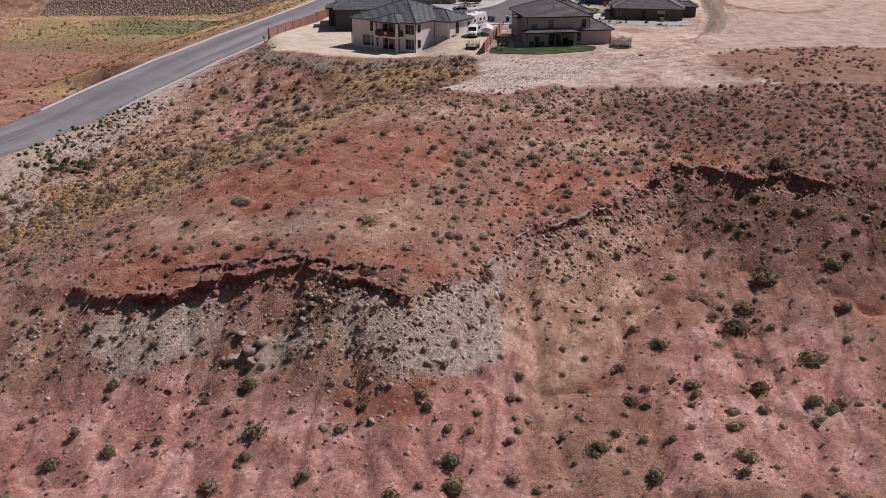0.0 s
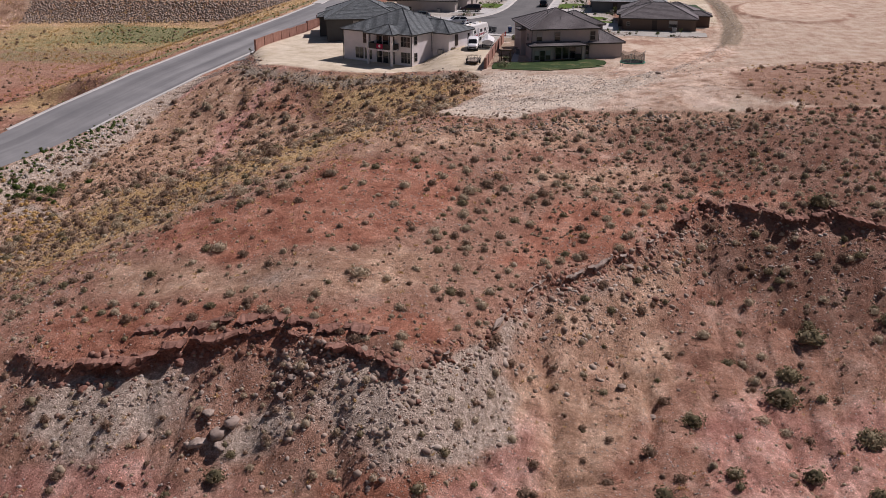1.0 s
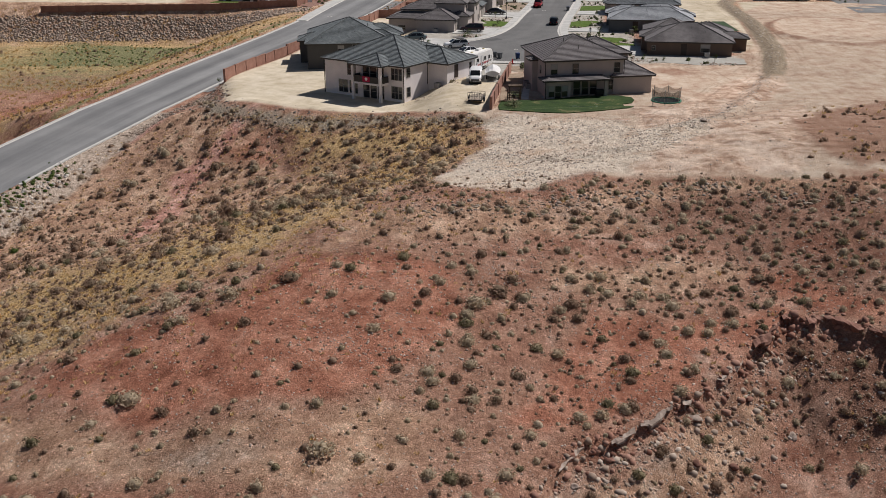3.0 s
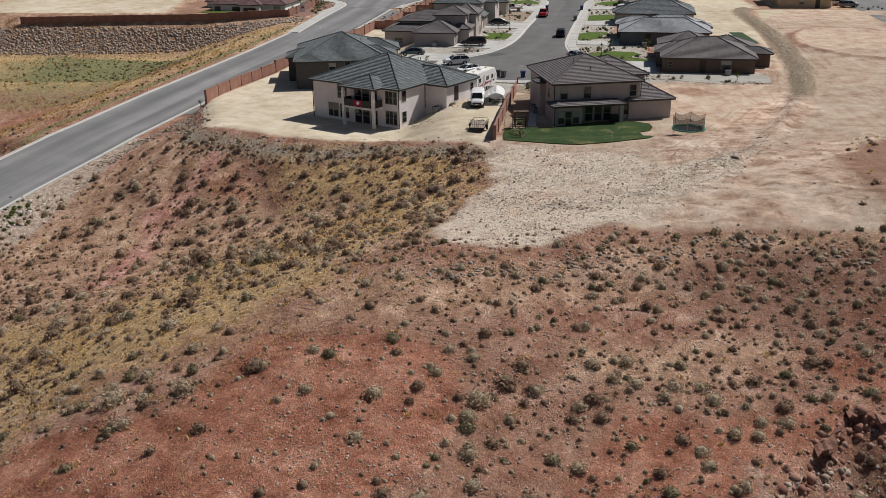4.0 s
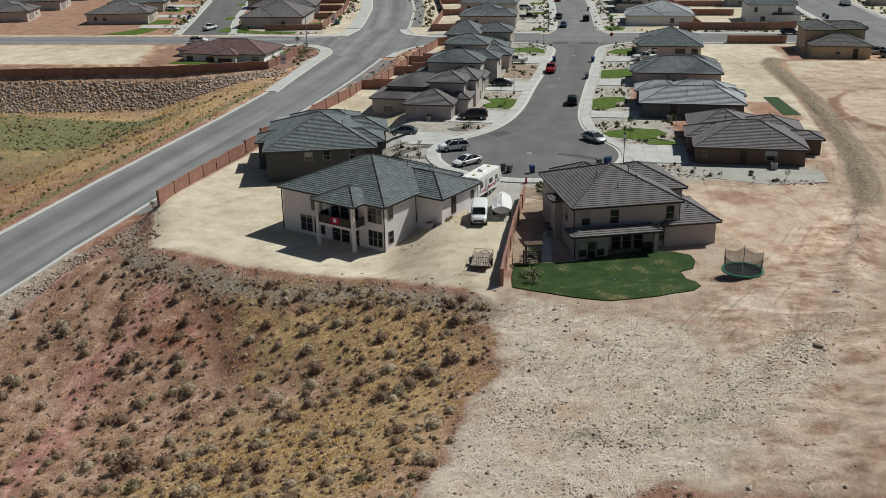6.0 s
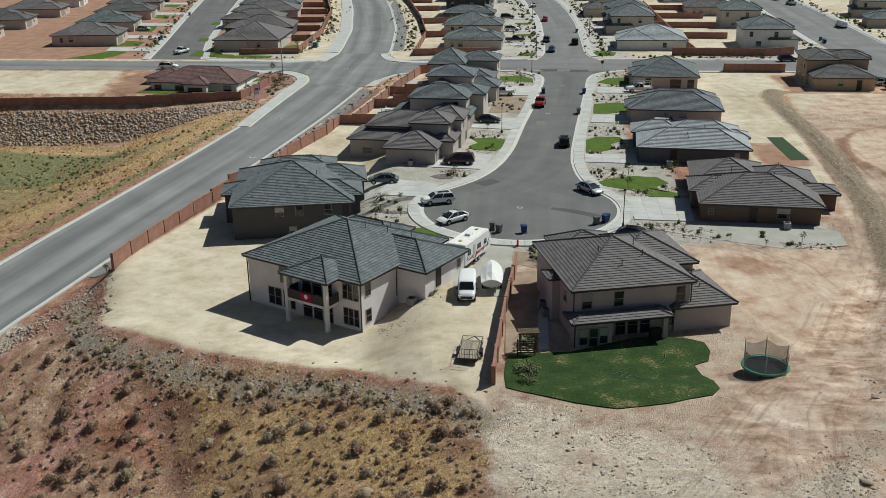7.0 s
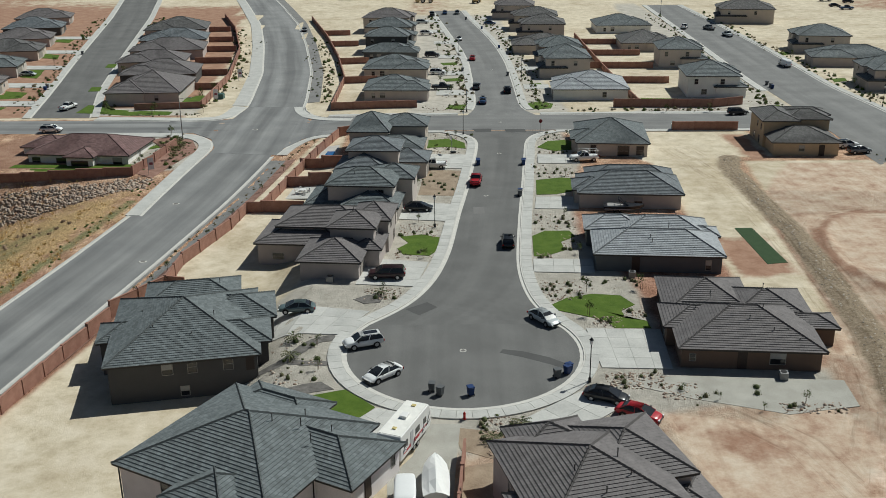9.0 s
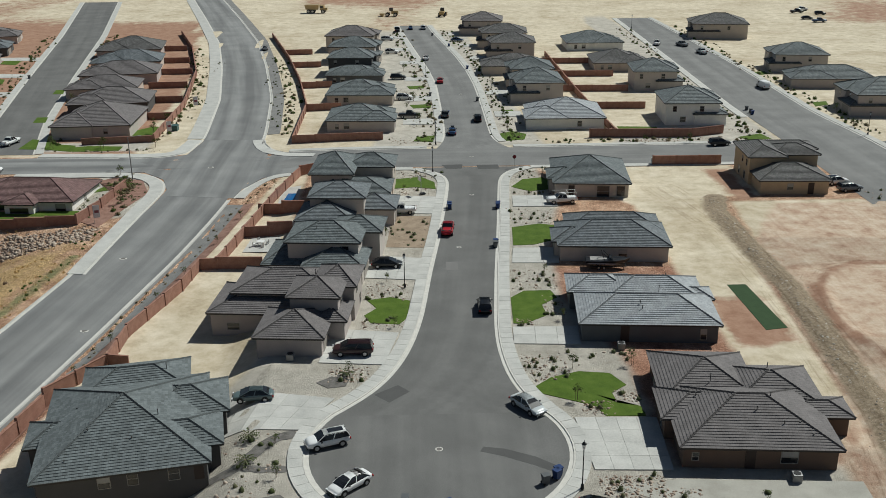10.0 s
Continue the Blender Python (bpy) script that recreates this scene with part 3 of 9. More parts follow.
def track_field(x, y):
    """Metres across and along the nearest track, and how strongly it shows."""
    across, along, near = np.full(x.shape, 50.0), np.zeros(x.shape), np.full(x.shape, 1e9)
    show = np.zeros(x.shape)
    for k, (half, line) in enumerate(TRACKS):
        run = 100.0 * k
        for (ax, ay), (bx, by) in zip(line, line[1:]):
            lx, ly = bx - ax, by - ay
            n = math.hypot(lx, ly)
            t = np.clip(((x - ax) * lx + (y - ay) * ly) / n**2, 0, 1)
            d = np.hypot(x - ax - t * lx, y - ay - t * ly)
            side = np.sign(lx * (y - ay) - ly * (x - ax))
            hit = d / half < near
            near = np.where(hit, d / half, near)
            across, along = np.where(hit, side * d + 37.0 * k, across), np.where(hit, run + t * n, along)
            run += n
    return across, along, np.exp(-near**2)


def build_ground():
    def axis(fine0, fine1, step, outer):
        a = list(np.arange(fine0, fine1, step))
        lo, hi, s = fine0, fine1, step
        while lo > -outer:
            s *= 1.25
            lo -= s
            a.insert(0, lo)
        s = step
        while hi < outer:
            a.append(hi)
            s *= 1.12
            hi += s
        return np.array(a)

    xs = axis(-76, 56, 0.4, 3000)
    ys = np.concatenate([np.array([v for v in axis(-176, -36, 0.4, 3000) if v < -36]),
                         np.arange(-36, 132, 0.8), 132 + np.cumsum(1.2 ** np.arange(1, 36))])
    ys = ys[ys < 3200]
    x, y = np.meshgrid(xs, ys)
    z = ground_z(x, y)
    wild = smooth_step(-y, 36, 50) * smooth_step(np.abs(x - np.interp(y, ROAD_LINE[:, 0], ROAD_LINE[:, 1])), 7, 12)
    wild = wild * (1 - in_poly(x, y, [(-1.5, -45), (18, -39), (21, -46), (21, -55), (9, -58.5), (-1.5, -56)], 3.0))
    south = smooth_step(ledge_y(x) - y, 0, 3)
    z = z + wild * (0.35 * rough_noise(x, y, 9, 1) + 0.17 * rough_noise(x, y, 1.6, 2, 2))
    lower = smooth_step(ledge_y(x) - y, 3, 9)
    warp = 1.2 * rough_noise(x, y, 6, 21, 2)
    swale = 1 - np.abs(rough_noise(x + 0.2 * y + warp, y * 0.3, 9.0, 5, 2)) * 2.0
    rill = 1 - np.abs(rough_noise(x + warp, y * 0.16, 2.2, 25, 2)) * 2.4
    z = z - south * wild * (0.55 * np.clip(swale, 0, 1) ** 2 + 0.42 * lower * np.clip(rill, 0, 1) ** 3)
    wash = np.abs(rough_noise(x * 0.8 + warp * 2, y * 0.7, 11.0, 27, 3))
    z = z - lower * wild * 0.55 * np.exp(-((wash / 0.045) ** 2)) * smooth_step(ledge_y(x) - y, 9, 14)
    crest = np.exp(-((ledge_y(x) - y - 1.0) / 2.5) ** 2) * np.interp(x, LEDGE[:, 0], LEDGE[:, 2]) / 2
    z = z + wild * crest * 0.25 * rough_noise(x, y, 2.2, 7, 3) + wild * 0.06 * rough_noise(x, y, 0.9, 8, 1)
    graded = (1 - in_poly(x, y, [(-0.5, -46), (18, -40), (20, -46), (20, -54), (9, -58), (-0.5, -55)], 1.5)) * np.maximum(in_poly(x, y, PADS["rosy"][1], 6), 0.8 * in_poly(x, y, PADS["pale"][1], 4)) * smooth_step(np.abs(y + 20) + np.abs(x - 12), 26, 36)
    z = z + graded * (0.16 * rough_noise(x * 0.5 + y * 0.5, y * 0.25 - x * 0.25, 2.4, 15, 3) + 0.05 * rough_noise(x, y, 1.0, 16, 2))
    z = z + in_poly(x, y, PADS["bench"][0], 3) * (0.14 * rough_noise(x * 0.35, y, 0.9, 51, 2) + 0.16 * rough_noise(x, y, 2.6, 52, 3)) * smooth_step(-y, 50, 58)
    z = z + np.maximum(in_poly(x, y, PADS["salmon"][0], 4), in_poly(x, y, PADS["salmon"][1], 4)) * 0.16 * rough_noise(x * 0.6 + y * 0.5, y * 0.6 - x * 0.2, 1.6, 53, 3)
    gap = line_gap(x, y, BERM)
    z = z + (0.5 * np.exp(-((gap - 0.2) / 0.9) ** 2) - 0.18 * np.exp(-((gap - 2.6) / 0.8) ** 2)) * (0.6 + 0.5 * rough_noise(x, y, 3, 18, 3))
    ring = np.abs(np.hypot((x - 66) * 0.95, (y - 30) * 0.62) - 11.6)
    z = z + 0.5 * np.exp(-(ring / 1.1) ** 2) * (0.7 + 0.4 * rough_noise(x, y, 4, 19, 2))
    ny_, nx_ = x.shape
    verts = np.stack([x, y, z], -1).reshape(-1, 3)
    idx = np.arange(ny_ * nx_).reshape(ny_, nx_)
    quads = np.stack([idx[:-1, :-1], idx[:-1, 1:], idx[1:, 1:], idx[1:, :-1]], -1).reshape(-1, 4)
    me = bpy.data.meshes.new("ground")
    me.vertices.add(len(verts))
    me.vertices.foreach_set("co", verts.ravel())
    me.loops.add(quads.size)
    me.loops.foreach_set("vertex_index", quads.ravel())
    me.polygons.add(len(quads))
    me.polygons.foreach_set("loop_start", np.arange(len(quads)) * 4)
    me.update(calc_edges=True)
    me.shade_smooth()
    me.materials.append(GROUND)
    fx, fy = x.ravel(), y.ravel()
    d = ledge_y(fx) - fy
    for key, polys in PADS.items():
        v = np.zeros(len(fx))
        for poly in polys:
            v = np.maximum(v, in_poly(fx, fy, poly, 3.0 if key == "dirt" else 4.0 if key in ("pale", "pink", "bench", "salmon") else 20.0 if key == "straw" else 5.0))
        if key == "pale":
            v = np.maximum(v, (0.3 + 0.65 * np.maximum(np.exp(-((fx + 26) / 5.5) ** 2), np.exp(-((fx - 0.5) / 7.5) ** 2))) * smooth_step(d, -0.5, 1.5) * (1 - smooth_step(d, 3, 13)) * (1 - smooth_step(fx, 22, 30)) * smooth_step(fx, -48, -36))
            v = np.maximum(v, 0.8 * np.exp(-((line_gap(fx, fy, [(-77, -88), (-70, -84), (-62, -90), (-55, -101), (-57, -111), (-60, -122)]) / 2.4) ** 2)))
            v = np.maximum(v, 0.45 * np.exp(-((fx + 15) ** 2 / 90 + (fy + 137.5) ** 2 / 12)) + 0.4 * np.exp(-((fx - 10) ** 2 / 300 + (fy + 99) ** 2 / 20)) + 0.35 * np.exp(-((fx - 20) ** 2 / 40 + (fy + 121) ** 2 / 30)) + 0.5 * np.exp(-((fx + 13) ** 2 / 6 + (fy + 152.5) ** 2 / 10)))
        if key == "straw":
            v = v * 0.8
        if key == "green":
            edge = fx - np.interp(fy, ROAD_LINE[:, 0], ROAD_LINE[:, 1])
            v = np.maximum(v, 0.62 * np.exp(-((edge + 10.4) / 1.7) ** 2) * (fy < 66) * (fy > -70))
            v = np.maximum(v, 0.5 * in_poly(fx, fy, [(-150, 14), (-76, 14), (-62, 62), (-150, 68)], 12))
        if key == "tan":
            v = v * np.where(fy > -30, 0.9, 0.62)
            v = np.maximum(v, 0.68 * in_poly(fx, fy, [(10, -133.8), (14.1, -129.1), (19.8, -122.9), (24.3, -119.3), (25.7, -124.3), (21.3, -130.5), (14.8, -137.3), (7.3, -141)], 5))
        if key == "dirt":
            v = v * np.where((fx > 30) & (fy < 110), 0.72, 1)
        # dark soil widened over the right slope, whose shade is put into colour
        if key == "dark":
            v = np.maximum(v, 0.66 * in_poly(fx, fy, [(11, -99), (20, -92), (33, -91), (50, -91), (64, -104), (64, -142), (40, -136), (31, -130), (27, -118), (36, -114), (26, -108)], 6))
        if key == "pink":
            v = np.maximum(v * np.where(fx > 15, 0.62, 0.9), 0.62 * smooth_step(d, 7, 15) * (1 - smooth_step(fx, 8, 16)))
        if key == "red":
            v = v * (1 - 0.45 * smooth_step(fy, -90, -70))
        if key == "rust":
            v = np.maximum(v, smooth_step(rough_noise(fx, fy * 2.2, 70, 71, 3), -0.2, 0.35) * 0.66 * smooth_step(fy, 250, 320))
            v = np.maximum(v, 0.3 * np.exp(-((line_gap(fx, fy, BERM) - 1.5) / 1.6) ** 2) + 0.62 * np.exp(-((np.hypot((fx - 66) * 0.95, (fy - 30) * 0.62) - 12.2) / 1.3) ** 2))
            v = np.maximum(v, 0.52 * np.maximum(in_poly(fx, fy, [(45.2, 14), (45.7, 6.5), (44.5, -4.5), (43.4, -12.2), (39.3, -17.3), (37.1, -15.8), (39.8, -4.7)], 5), in_poly(fx, fy, [(21.1, -14.7), (24.8, -16.2), (30.3, -17.6), (33.5, -19.7), (34.4, -23.3), (27.4, -25.1), (22.5, -21.6)], 5)))
        me.attributes.new(key, "FLOAT", "POINT").data.foreach_set("value", v.astype(np.float32))
    for key, v in zip(("across", "along", "tracked"), track_field(fx, fy)):
        me.attributes.new(key, "FLOAT", "POINT").data.foreach_set("value", v.astype(np.float32))
    v = np.exp(-((line_gap(fx, fy, BERM) - 0.4) / 2.0) ** 2) * smooth_step(fy, -40, -10)
    me.attributes.new("furrow", "FLOAT", "POINT").data.foreach_set("value", v.astype(np.float32))
    v = 0.62 * np.exp(-((line_gap(fx, fy, [(-54, -24), (-47, -38), (-33, -44.5), (-16, -49.5), (-5, -55), (-2, -58)]) / 2.8) ** 2))
    v = np.maximum(v, 0.42 * np.exp(-((line_gap(fx, fy, GRAVEL_BAND) / 2.6) ** 2)))
    me.attributes.new("rim", "FLOAT", "POINT").data.foreach_set("value", v.astype(np.float32))
    return tagged(new("ground", me), "red and tan desert soil with gravel, dirt lots and bare slopes", "ground", kind="structure")


ground = build_ground()


# ---- streets and pavements ----
def slab(bm, left, right, top, depth):
    """A strip between two edges with skirts; top and depth relative to the ground."""
    rows = []
    for (ax, ay), (bx, by) in zip(left, right):
        za, zb = z_at(ax, ay) + top, z_at(bx, by) + top
        rows.append([bm.verts.new(p) for p in ((ax, ay, za - depth), (ax, ay, za), (bx, by, zb), (bx, by, zb - depth))])
    for a, b in zip(rows, rows[1:]):
        for k in range(3):
            bm.faces.new((a[k], a[k + 1], b[k + 1], b[k]))
    bm.faces.new(rows[0])
    bm.faces.new(rows[-1][::-1])
    return bm


def resample(pts, step):
    p = np.array(pts, float)
    d = np.r_[0, np.cumsum(np.hypot(*np.diff(p, axis=0).T))]
    # a soft curve through the points
    s = np.linspace(0, d[-1], max(2, int(round(d[-1] / step)) + 1))
    q = np.stack([np.interp(s, d, p[:, k]) for k in (0, 1)], 1)
    if len(q) > 8:
        for _ in range(6):
            q[1:-1] = 0.25 * q[:-2] + 0.5 * q[1:-1] + 0.25 * q[2:]
    return q


def offset(q, by):
    """The line moved to its left by so many metres."""
    t = np.gradient(q, axis=0)
    t /= np.hypot(*t.T)[:, None]
    return q + by * np.stack([-t[:, 1], t[:, 0]], 1)


def ribbon(name, left, right, mat, top, label, category="road", cuts=3):
    bm = bmesh.new()
    n = min(len(left), len(right))
    rows = []
    for a, b in zip(left[:n], right[:n]):
        row = []
        for k in range(cuts + 1):
            p = a + (b - a) * k / cuts
            row.append(bm.verts.new((p[0], p[1], z_at(*p) + top)))
        rows.append(row)
    uv = bm.loops.layers.uv.new("UVMap")
    along = 0.0
    for r, (a, b) in enumerate(zip(rows, rows[1:])):
        wide, step = (a[-1].co - a[0].co).length, (b[0].co - a[0].co).length
        for k in range(cuts):
            f = bm.faces.new((a[k], a[k + 1], b[k + 1], b[k]))
            for lp, (u, v) in zip(f.loops, ((k, 0), (k + 1, 0), (k + 1, 1), (k, 1))):
                lp[uv].uv = (wide * u / cuts, along + step * v)
        along += step
    bmesh.ops.recalc_face_normals(bm, faces=bm.faces)
    return tagged(part(name, bm, mat, smooth=True), label, category, kind="structure")


def filled(name, outline, mat, top, label, category, depth=0.12, cells=1.2, kind="structure"):
    """A flat patch with any outline, laid on the ground."""
    bm = bmesh.new()
    c = np.mean(outline, 0)
    rings = max(2, int(np.hypot(*(np.array(outline) - c).T).max() / cells))
    prev = None
    for r in range(1, rings + 1):
        ring = []
        for p in outline:
            q = c + (np.array(p) - c) * r / rings
            ring.append(bm.verts.new((q[0], q[1], z_at(*q) + top)))
        if prev is None:
            m = bm.verts.new((c[0], c[1], z_at(*c) + top))
            for a, b in zip(ring, ring[1:] + ring[:1]):
                bm.faces.new((m, a, b))
        else:
            for a, b, d, e in zip(prev, prev[1:] + prev[:1], ring[1:] + ring[:1], ring):
                bm.faces.new((a, b, d, e))
        prev = ring
    low = [bm.verts.new(v.co - Vector((0, 0, depth))) for v in prev]
    for a, b, d, e in zip(prev, prev[1:] + prev[:1], low[1:] + low[:1], low):
        bm.faces.new((a, b, d, e))
    bmesh.ops.recalc_face_normals(bm, faces=bm.faces)
    uv = bm.loops.layers.uv.new("UVMap")
    for f in bm.faces:
        for lp in f.loops:
            lp[uv].uv = lp.vert.co.xy
    return tagged(part(name, bm, mat, smooth=False), label, category, kind=kind)


STREET_L = resample([(-11.3, 7.2), (-9, 9.8), (-6.8, 12.6), (-4.3, 18.3), (-2.6, 24.9), (-1.3, 33.5), (0.1, 50), (1.7, 65), (3.6, 88), (4.2, 98), (2.5, 103.5), (-2, 107)], 1.5)
STREET_R = resample([(11.3, 7.2), (10.2, 9.6), (8.9, 12.8), (8.0, 18.8), (7.7, 25.6), (8.1, 33.1), (9.4, 49.5), (10.8, 64.5), (12.8, 88), (13.6, 98), (15.5, 104), (20, 107)], 1.5)
_arc = [(13.4 * math.cos(a), 13.4 * math.sin(a)) for a in np.linspace(radians(147.5), radians(392.5), 40)]
_m = min(len(STREET_L), len(STREET_R))
_sl_, _sr_ = STREET_L[np.linspace(0, len(STREET_L) - 1, _m).astype(int)], STREET_R[np.linspace(0, len(STREET_R) - 1, _m).astype(int)]
ribbon("road", _sl_, _sr_, ASPHALT, 0.03, "dark smooth asphalt of the residential street", cuts=4)
filled("road", _arc, ASPHALT, 0.031, "round dark asphalt end of the cul-de-sac", "road", cells=2)
CURB = np.concatenate([STREET_L[::-1], np.array(_arc)[1:-1], STREET_R])  # the kerb line, round the end and back
CROSS_S = np.array([(x, 107.6) for x in np.arange(-36, 150, 3.0)])
CROSS_N = np.array([(x, 122.2) for x in np.arange(-36, 150, 3.0)])
ribbon("road", CROSS_S, CROSS_N, STREET, 0.037, "asphalt cross street between the blocks", cuts=3)
NORTH_L = resample([(2, 122), (4.2, 126), (4.5, 140), (4.2, 165), (3.6, 194), (1.5, 220), (-1.2, 243), (-7.6, 302), (-9, 316)], 3)
NORTH_R = resample([(18, 122), (14.6, 126), (14.5, 140), (14.4, 165), (14, 193), (12.5, 220), (10.5, 242), (3.3, 301), (2, 316)], 3)
ribbon("road", NORTH_L, NORTH_R, STREET, 0.033, "asphalt street running on past the crossing", cuts=3)
EAST_L = resample([(79, 60), (79, 124), (78.3, 160), (79.5, 220), (80.5, 283), (81, 330)], 4)
EAST_R = resample([(98, 60), (98, 124), (95.5, 151), (96.5, 214), (95, 283), (93.6, 330)], 4)
ribbon("road", EAST_L, EAST_R, STREET, 0.045, "asphalt street along the unfinished lots", cuts=3)
WEST_L = resample([(-99.5, 124), (-106, 155), (-116, 200), (-137, 300), (-164, 414)], 4)
WEST_R = resample([(-86, 124), (-94.5, 155), (-103.5, 200), (-122.5, 300), (-148, 414)], 4)
ribbon("road", WEST_L, WEST_R, ASPHALT, 0.045, "asphalt side street between older houses", cuts=3)
ribbon("road", np.array([(x, 109.2) for x in np.arange(-220, -50, 3.0)]), np.array([(x, 121.0) for x in np.arange(-220, -50, 3.0)]), ROAD, 0.037, "pale worn asphalt cross street", cuts=3)
MAIN = resample([(x, y) for y, x, _ in ROAD_LINE], 2.5)
ribbon("road", offset(MAIN, 6.6), offset(MAIN, -6.6), ROAD, 0.05, "wide sun-bleached asphalt road with pale wheel tracks", cuts=4)

# gutters, kerbs and footways
CURBSTONE = plain("kerb_concrete", (0.56, 0.54, 0.5), 0.85)


def footway(name, line, side, label, near=False, gutter=0.45, wide=1.75):
    """A pale gutter, a kerb step and a footway along a kerb line; side +1: to the line's left. Near ones are laid panel by panel."""
    line = np.array(line)
    a, b, c = line, offset(line, side * gutter), offset(line, side * (gutter + wide))
    root = tagged(part(name, slab(bmesh.new(), a, b, 0.055, 0.15), CURBSTONE), label, "pavement", kind="structure")
    if not near:
        part("footway", slab(bmesh.new(), b, c, 0.15, 0.3), CONCRETE, root)
        return root
    part("kerb", slab(bmesh.new(), b, offset(line, side * (gutter + 0.18)), 0.155, 0.3), CURBSTONE, root)
    d = offset(line, side * (gutter + 0.2))
    for k in range(len(line) - 1):
        u = 0.012
        part("panel", slab(bmesh.new(), [d[k] + (d[k + 1] - d[k]) * u, d[k + 1] - (d[k + 1] - d[k]) * u], [c[k] + (c[k + 1] - c[k]) * u, c[k + 1] - (c[k + 1] - c[k]) * u], 0.15 + 0.004 * (k % 3), 0.25), CONCRETE, root)
    return root


footway("pavement", CURB, -1, "pale concrete kerb and jointed footway round the cul-de-sac", near=True)
footway("pavement", NORTH_L[2:], 1, "pale concrete kerb and footway")
footway("pavement", NORTH_R[2:], -1, "pale concrete kerb and footway")
footway("pavement", np.array([(x, 122.2) for x in np.arange(19, 76, 3.0)]), 1, "pale concrete kerb and footway by the crossing")
footway("pavement", np.array([(x, 122.2) for x in np.arange(-30, 1, 3.0)]), 1, "pale concrete kerb and footway by the crossing")
footway("pavement", np.array([(x, 107.6) for x in np.arange(21, 77, 3.0)]), -1, "pale concrete kerb and footway by the crossing")
footway("pavement", np.array([(x, 107.6) for x in np.arange(-27, -2, 3.0)]), -1, "pale concrete kerb and footway by the crossing")
footway("pavement", EAST_L[22:], 1, "pale concrete kerb and footway")
footway("pavement", EAST_R, -1, "pale concrete kerb and footway")
footway("pavement", WEST_L, 1, "pale concrete kerb and footway")
footway("pavement", WEST_R, -1, "pale concrete kerb and footway")
_me = offset(MAIN, -6.6)
footway("pavement", _me[(MAIN[:, 1] < 93) & (MAIN[:, 1] > -55)], -1, "thin white kerb along the wide road", gutter=0.5, wide=0.25)
footway("pavement", _me[MAIN[:, 1] > 128], -1, "pale kerb along the wide road", wide=0.3)
_mw = offset(MAIN, 6.6)
footway("pavement", _mw[(MAIN[:, 1] < 58) & (MAIN[:, 1] > -60)], 1, "thin pale kerb along the wide road", gutter=0.4, wide=0.3)
footway("pavement", _mw[MAIN[:, 1] > 134], 1, "broad cream concrete footway along the wide road", gutter=0.5, wide=3.5)
PALEGRAVEL = material("pale_gravel", [(0.29, 0.275, 0.24), (0.37, 0.355, 0.315), (0.45, 0.43, 0.385)], 0.4, 0.95, 0.4, fine=40)
GREYGRAVEL = material("grey_gravel", [(0.16, 0.155, 0.15), (0.21, 0.205, 0.198), (0.27, 0.262, 0.25)], 0.4, 0.95, 0.4, fine=40)
_v = (MAIN[:, 1] < 90) & (MAIN[:, 1] > -12)
ribbon("pavement", offset(MAIN, -7.35)[_v], offset(MAIN, -10.6)[_v], GREYGRAVEL, 0.06, "grey gravel verge beside the wide road", "pavement", 3)
ribbon("pavement", offset(MAIN, -10.6)[_v], offset(MAIN, -12.6)[_v], REDGRAVEL, 0.07, "red gravel planting strip below the block wall", "pavement", 3)
ribbon("pavement", offset(MAIN, -7.4)[MAIN[:, 1] > 137], offset(MAIN, -10.4)[MAIN[:, 1] > 137], GREYGRAVEL, 0.05, "grey gravel verge between kerb and wall", "pavement", 1)
filled("pavement", [(-56, 88), (-54, 96), (-57, 104), (-63, 106), (-66, 104), (-59.5, 101), (-60.8, 89), (-62.4, 81), (-58.5, 78)], REDGRAVEL, 0.07, "red gravel bed with shrubs on the corner", "pavement")
filled("road", [(-50.4, 94), (-50.9, 98), (-53.0, 104.3), (-57.9, 108.9), (-66, 109.4), (-66, 120), (-60.4, 119.2), (-55, 120), (-52.1, 122.5), (-50.8, 134.9), (-37, 134.9), (-36.3, 131), (-33.6, 124.5), (-28, 120.2), (-26, 120), (-26, 107), (-30, 105.5), (-33.2, 103.4), (-36.2, 97), (-37, 92)], ROAD, 0.062, "pale worn asphalt where the wide road meets the cross street", "road", cells=3)
footway("pavement", resample([(-54.5, 58), (-52.3, 82), (-50.9, 96), (-51.2, 100), (-53.0, 104.3), (-57.9, 108.9), (-66, 109.3), (-84, 109.2)], 1.5), 1, "broad cream footway curving round the corner of the wide road", wide=2.6)
footway("pavement", resample([(-84, 121), (-66, 119.6), (-60.4, 119.2), (-55, 120), (-52.1, 122.5), (-51, 134.9)], 1.5), 1, "cream footway curving round the corner lot", wide=3.0)
footway("pavement", resample([(-36.8, 134.5), (-36.2, 130.6), (-33.6, 124.5), (-30, 121.2), (-24, 120.4)], 1.2), -1, "cream footway curving round the street corner", wide=2.4)
footway("pavement", resample([(-37, 92), (-36.2, 97), (-33.2, 103.4), (-30, 105.8), (-24, 107.2)], 1.2), -1, "cream footway curving round the walled corner", wide=1.8)


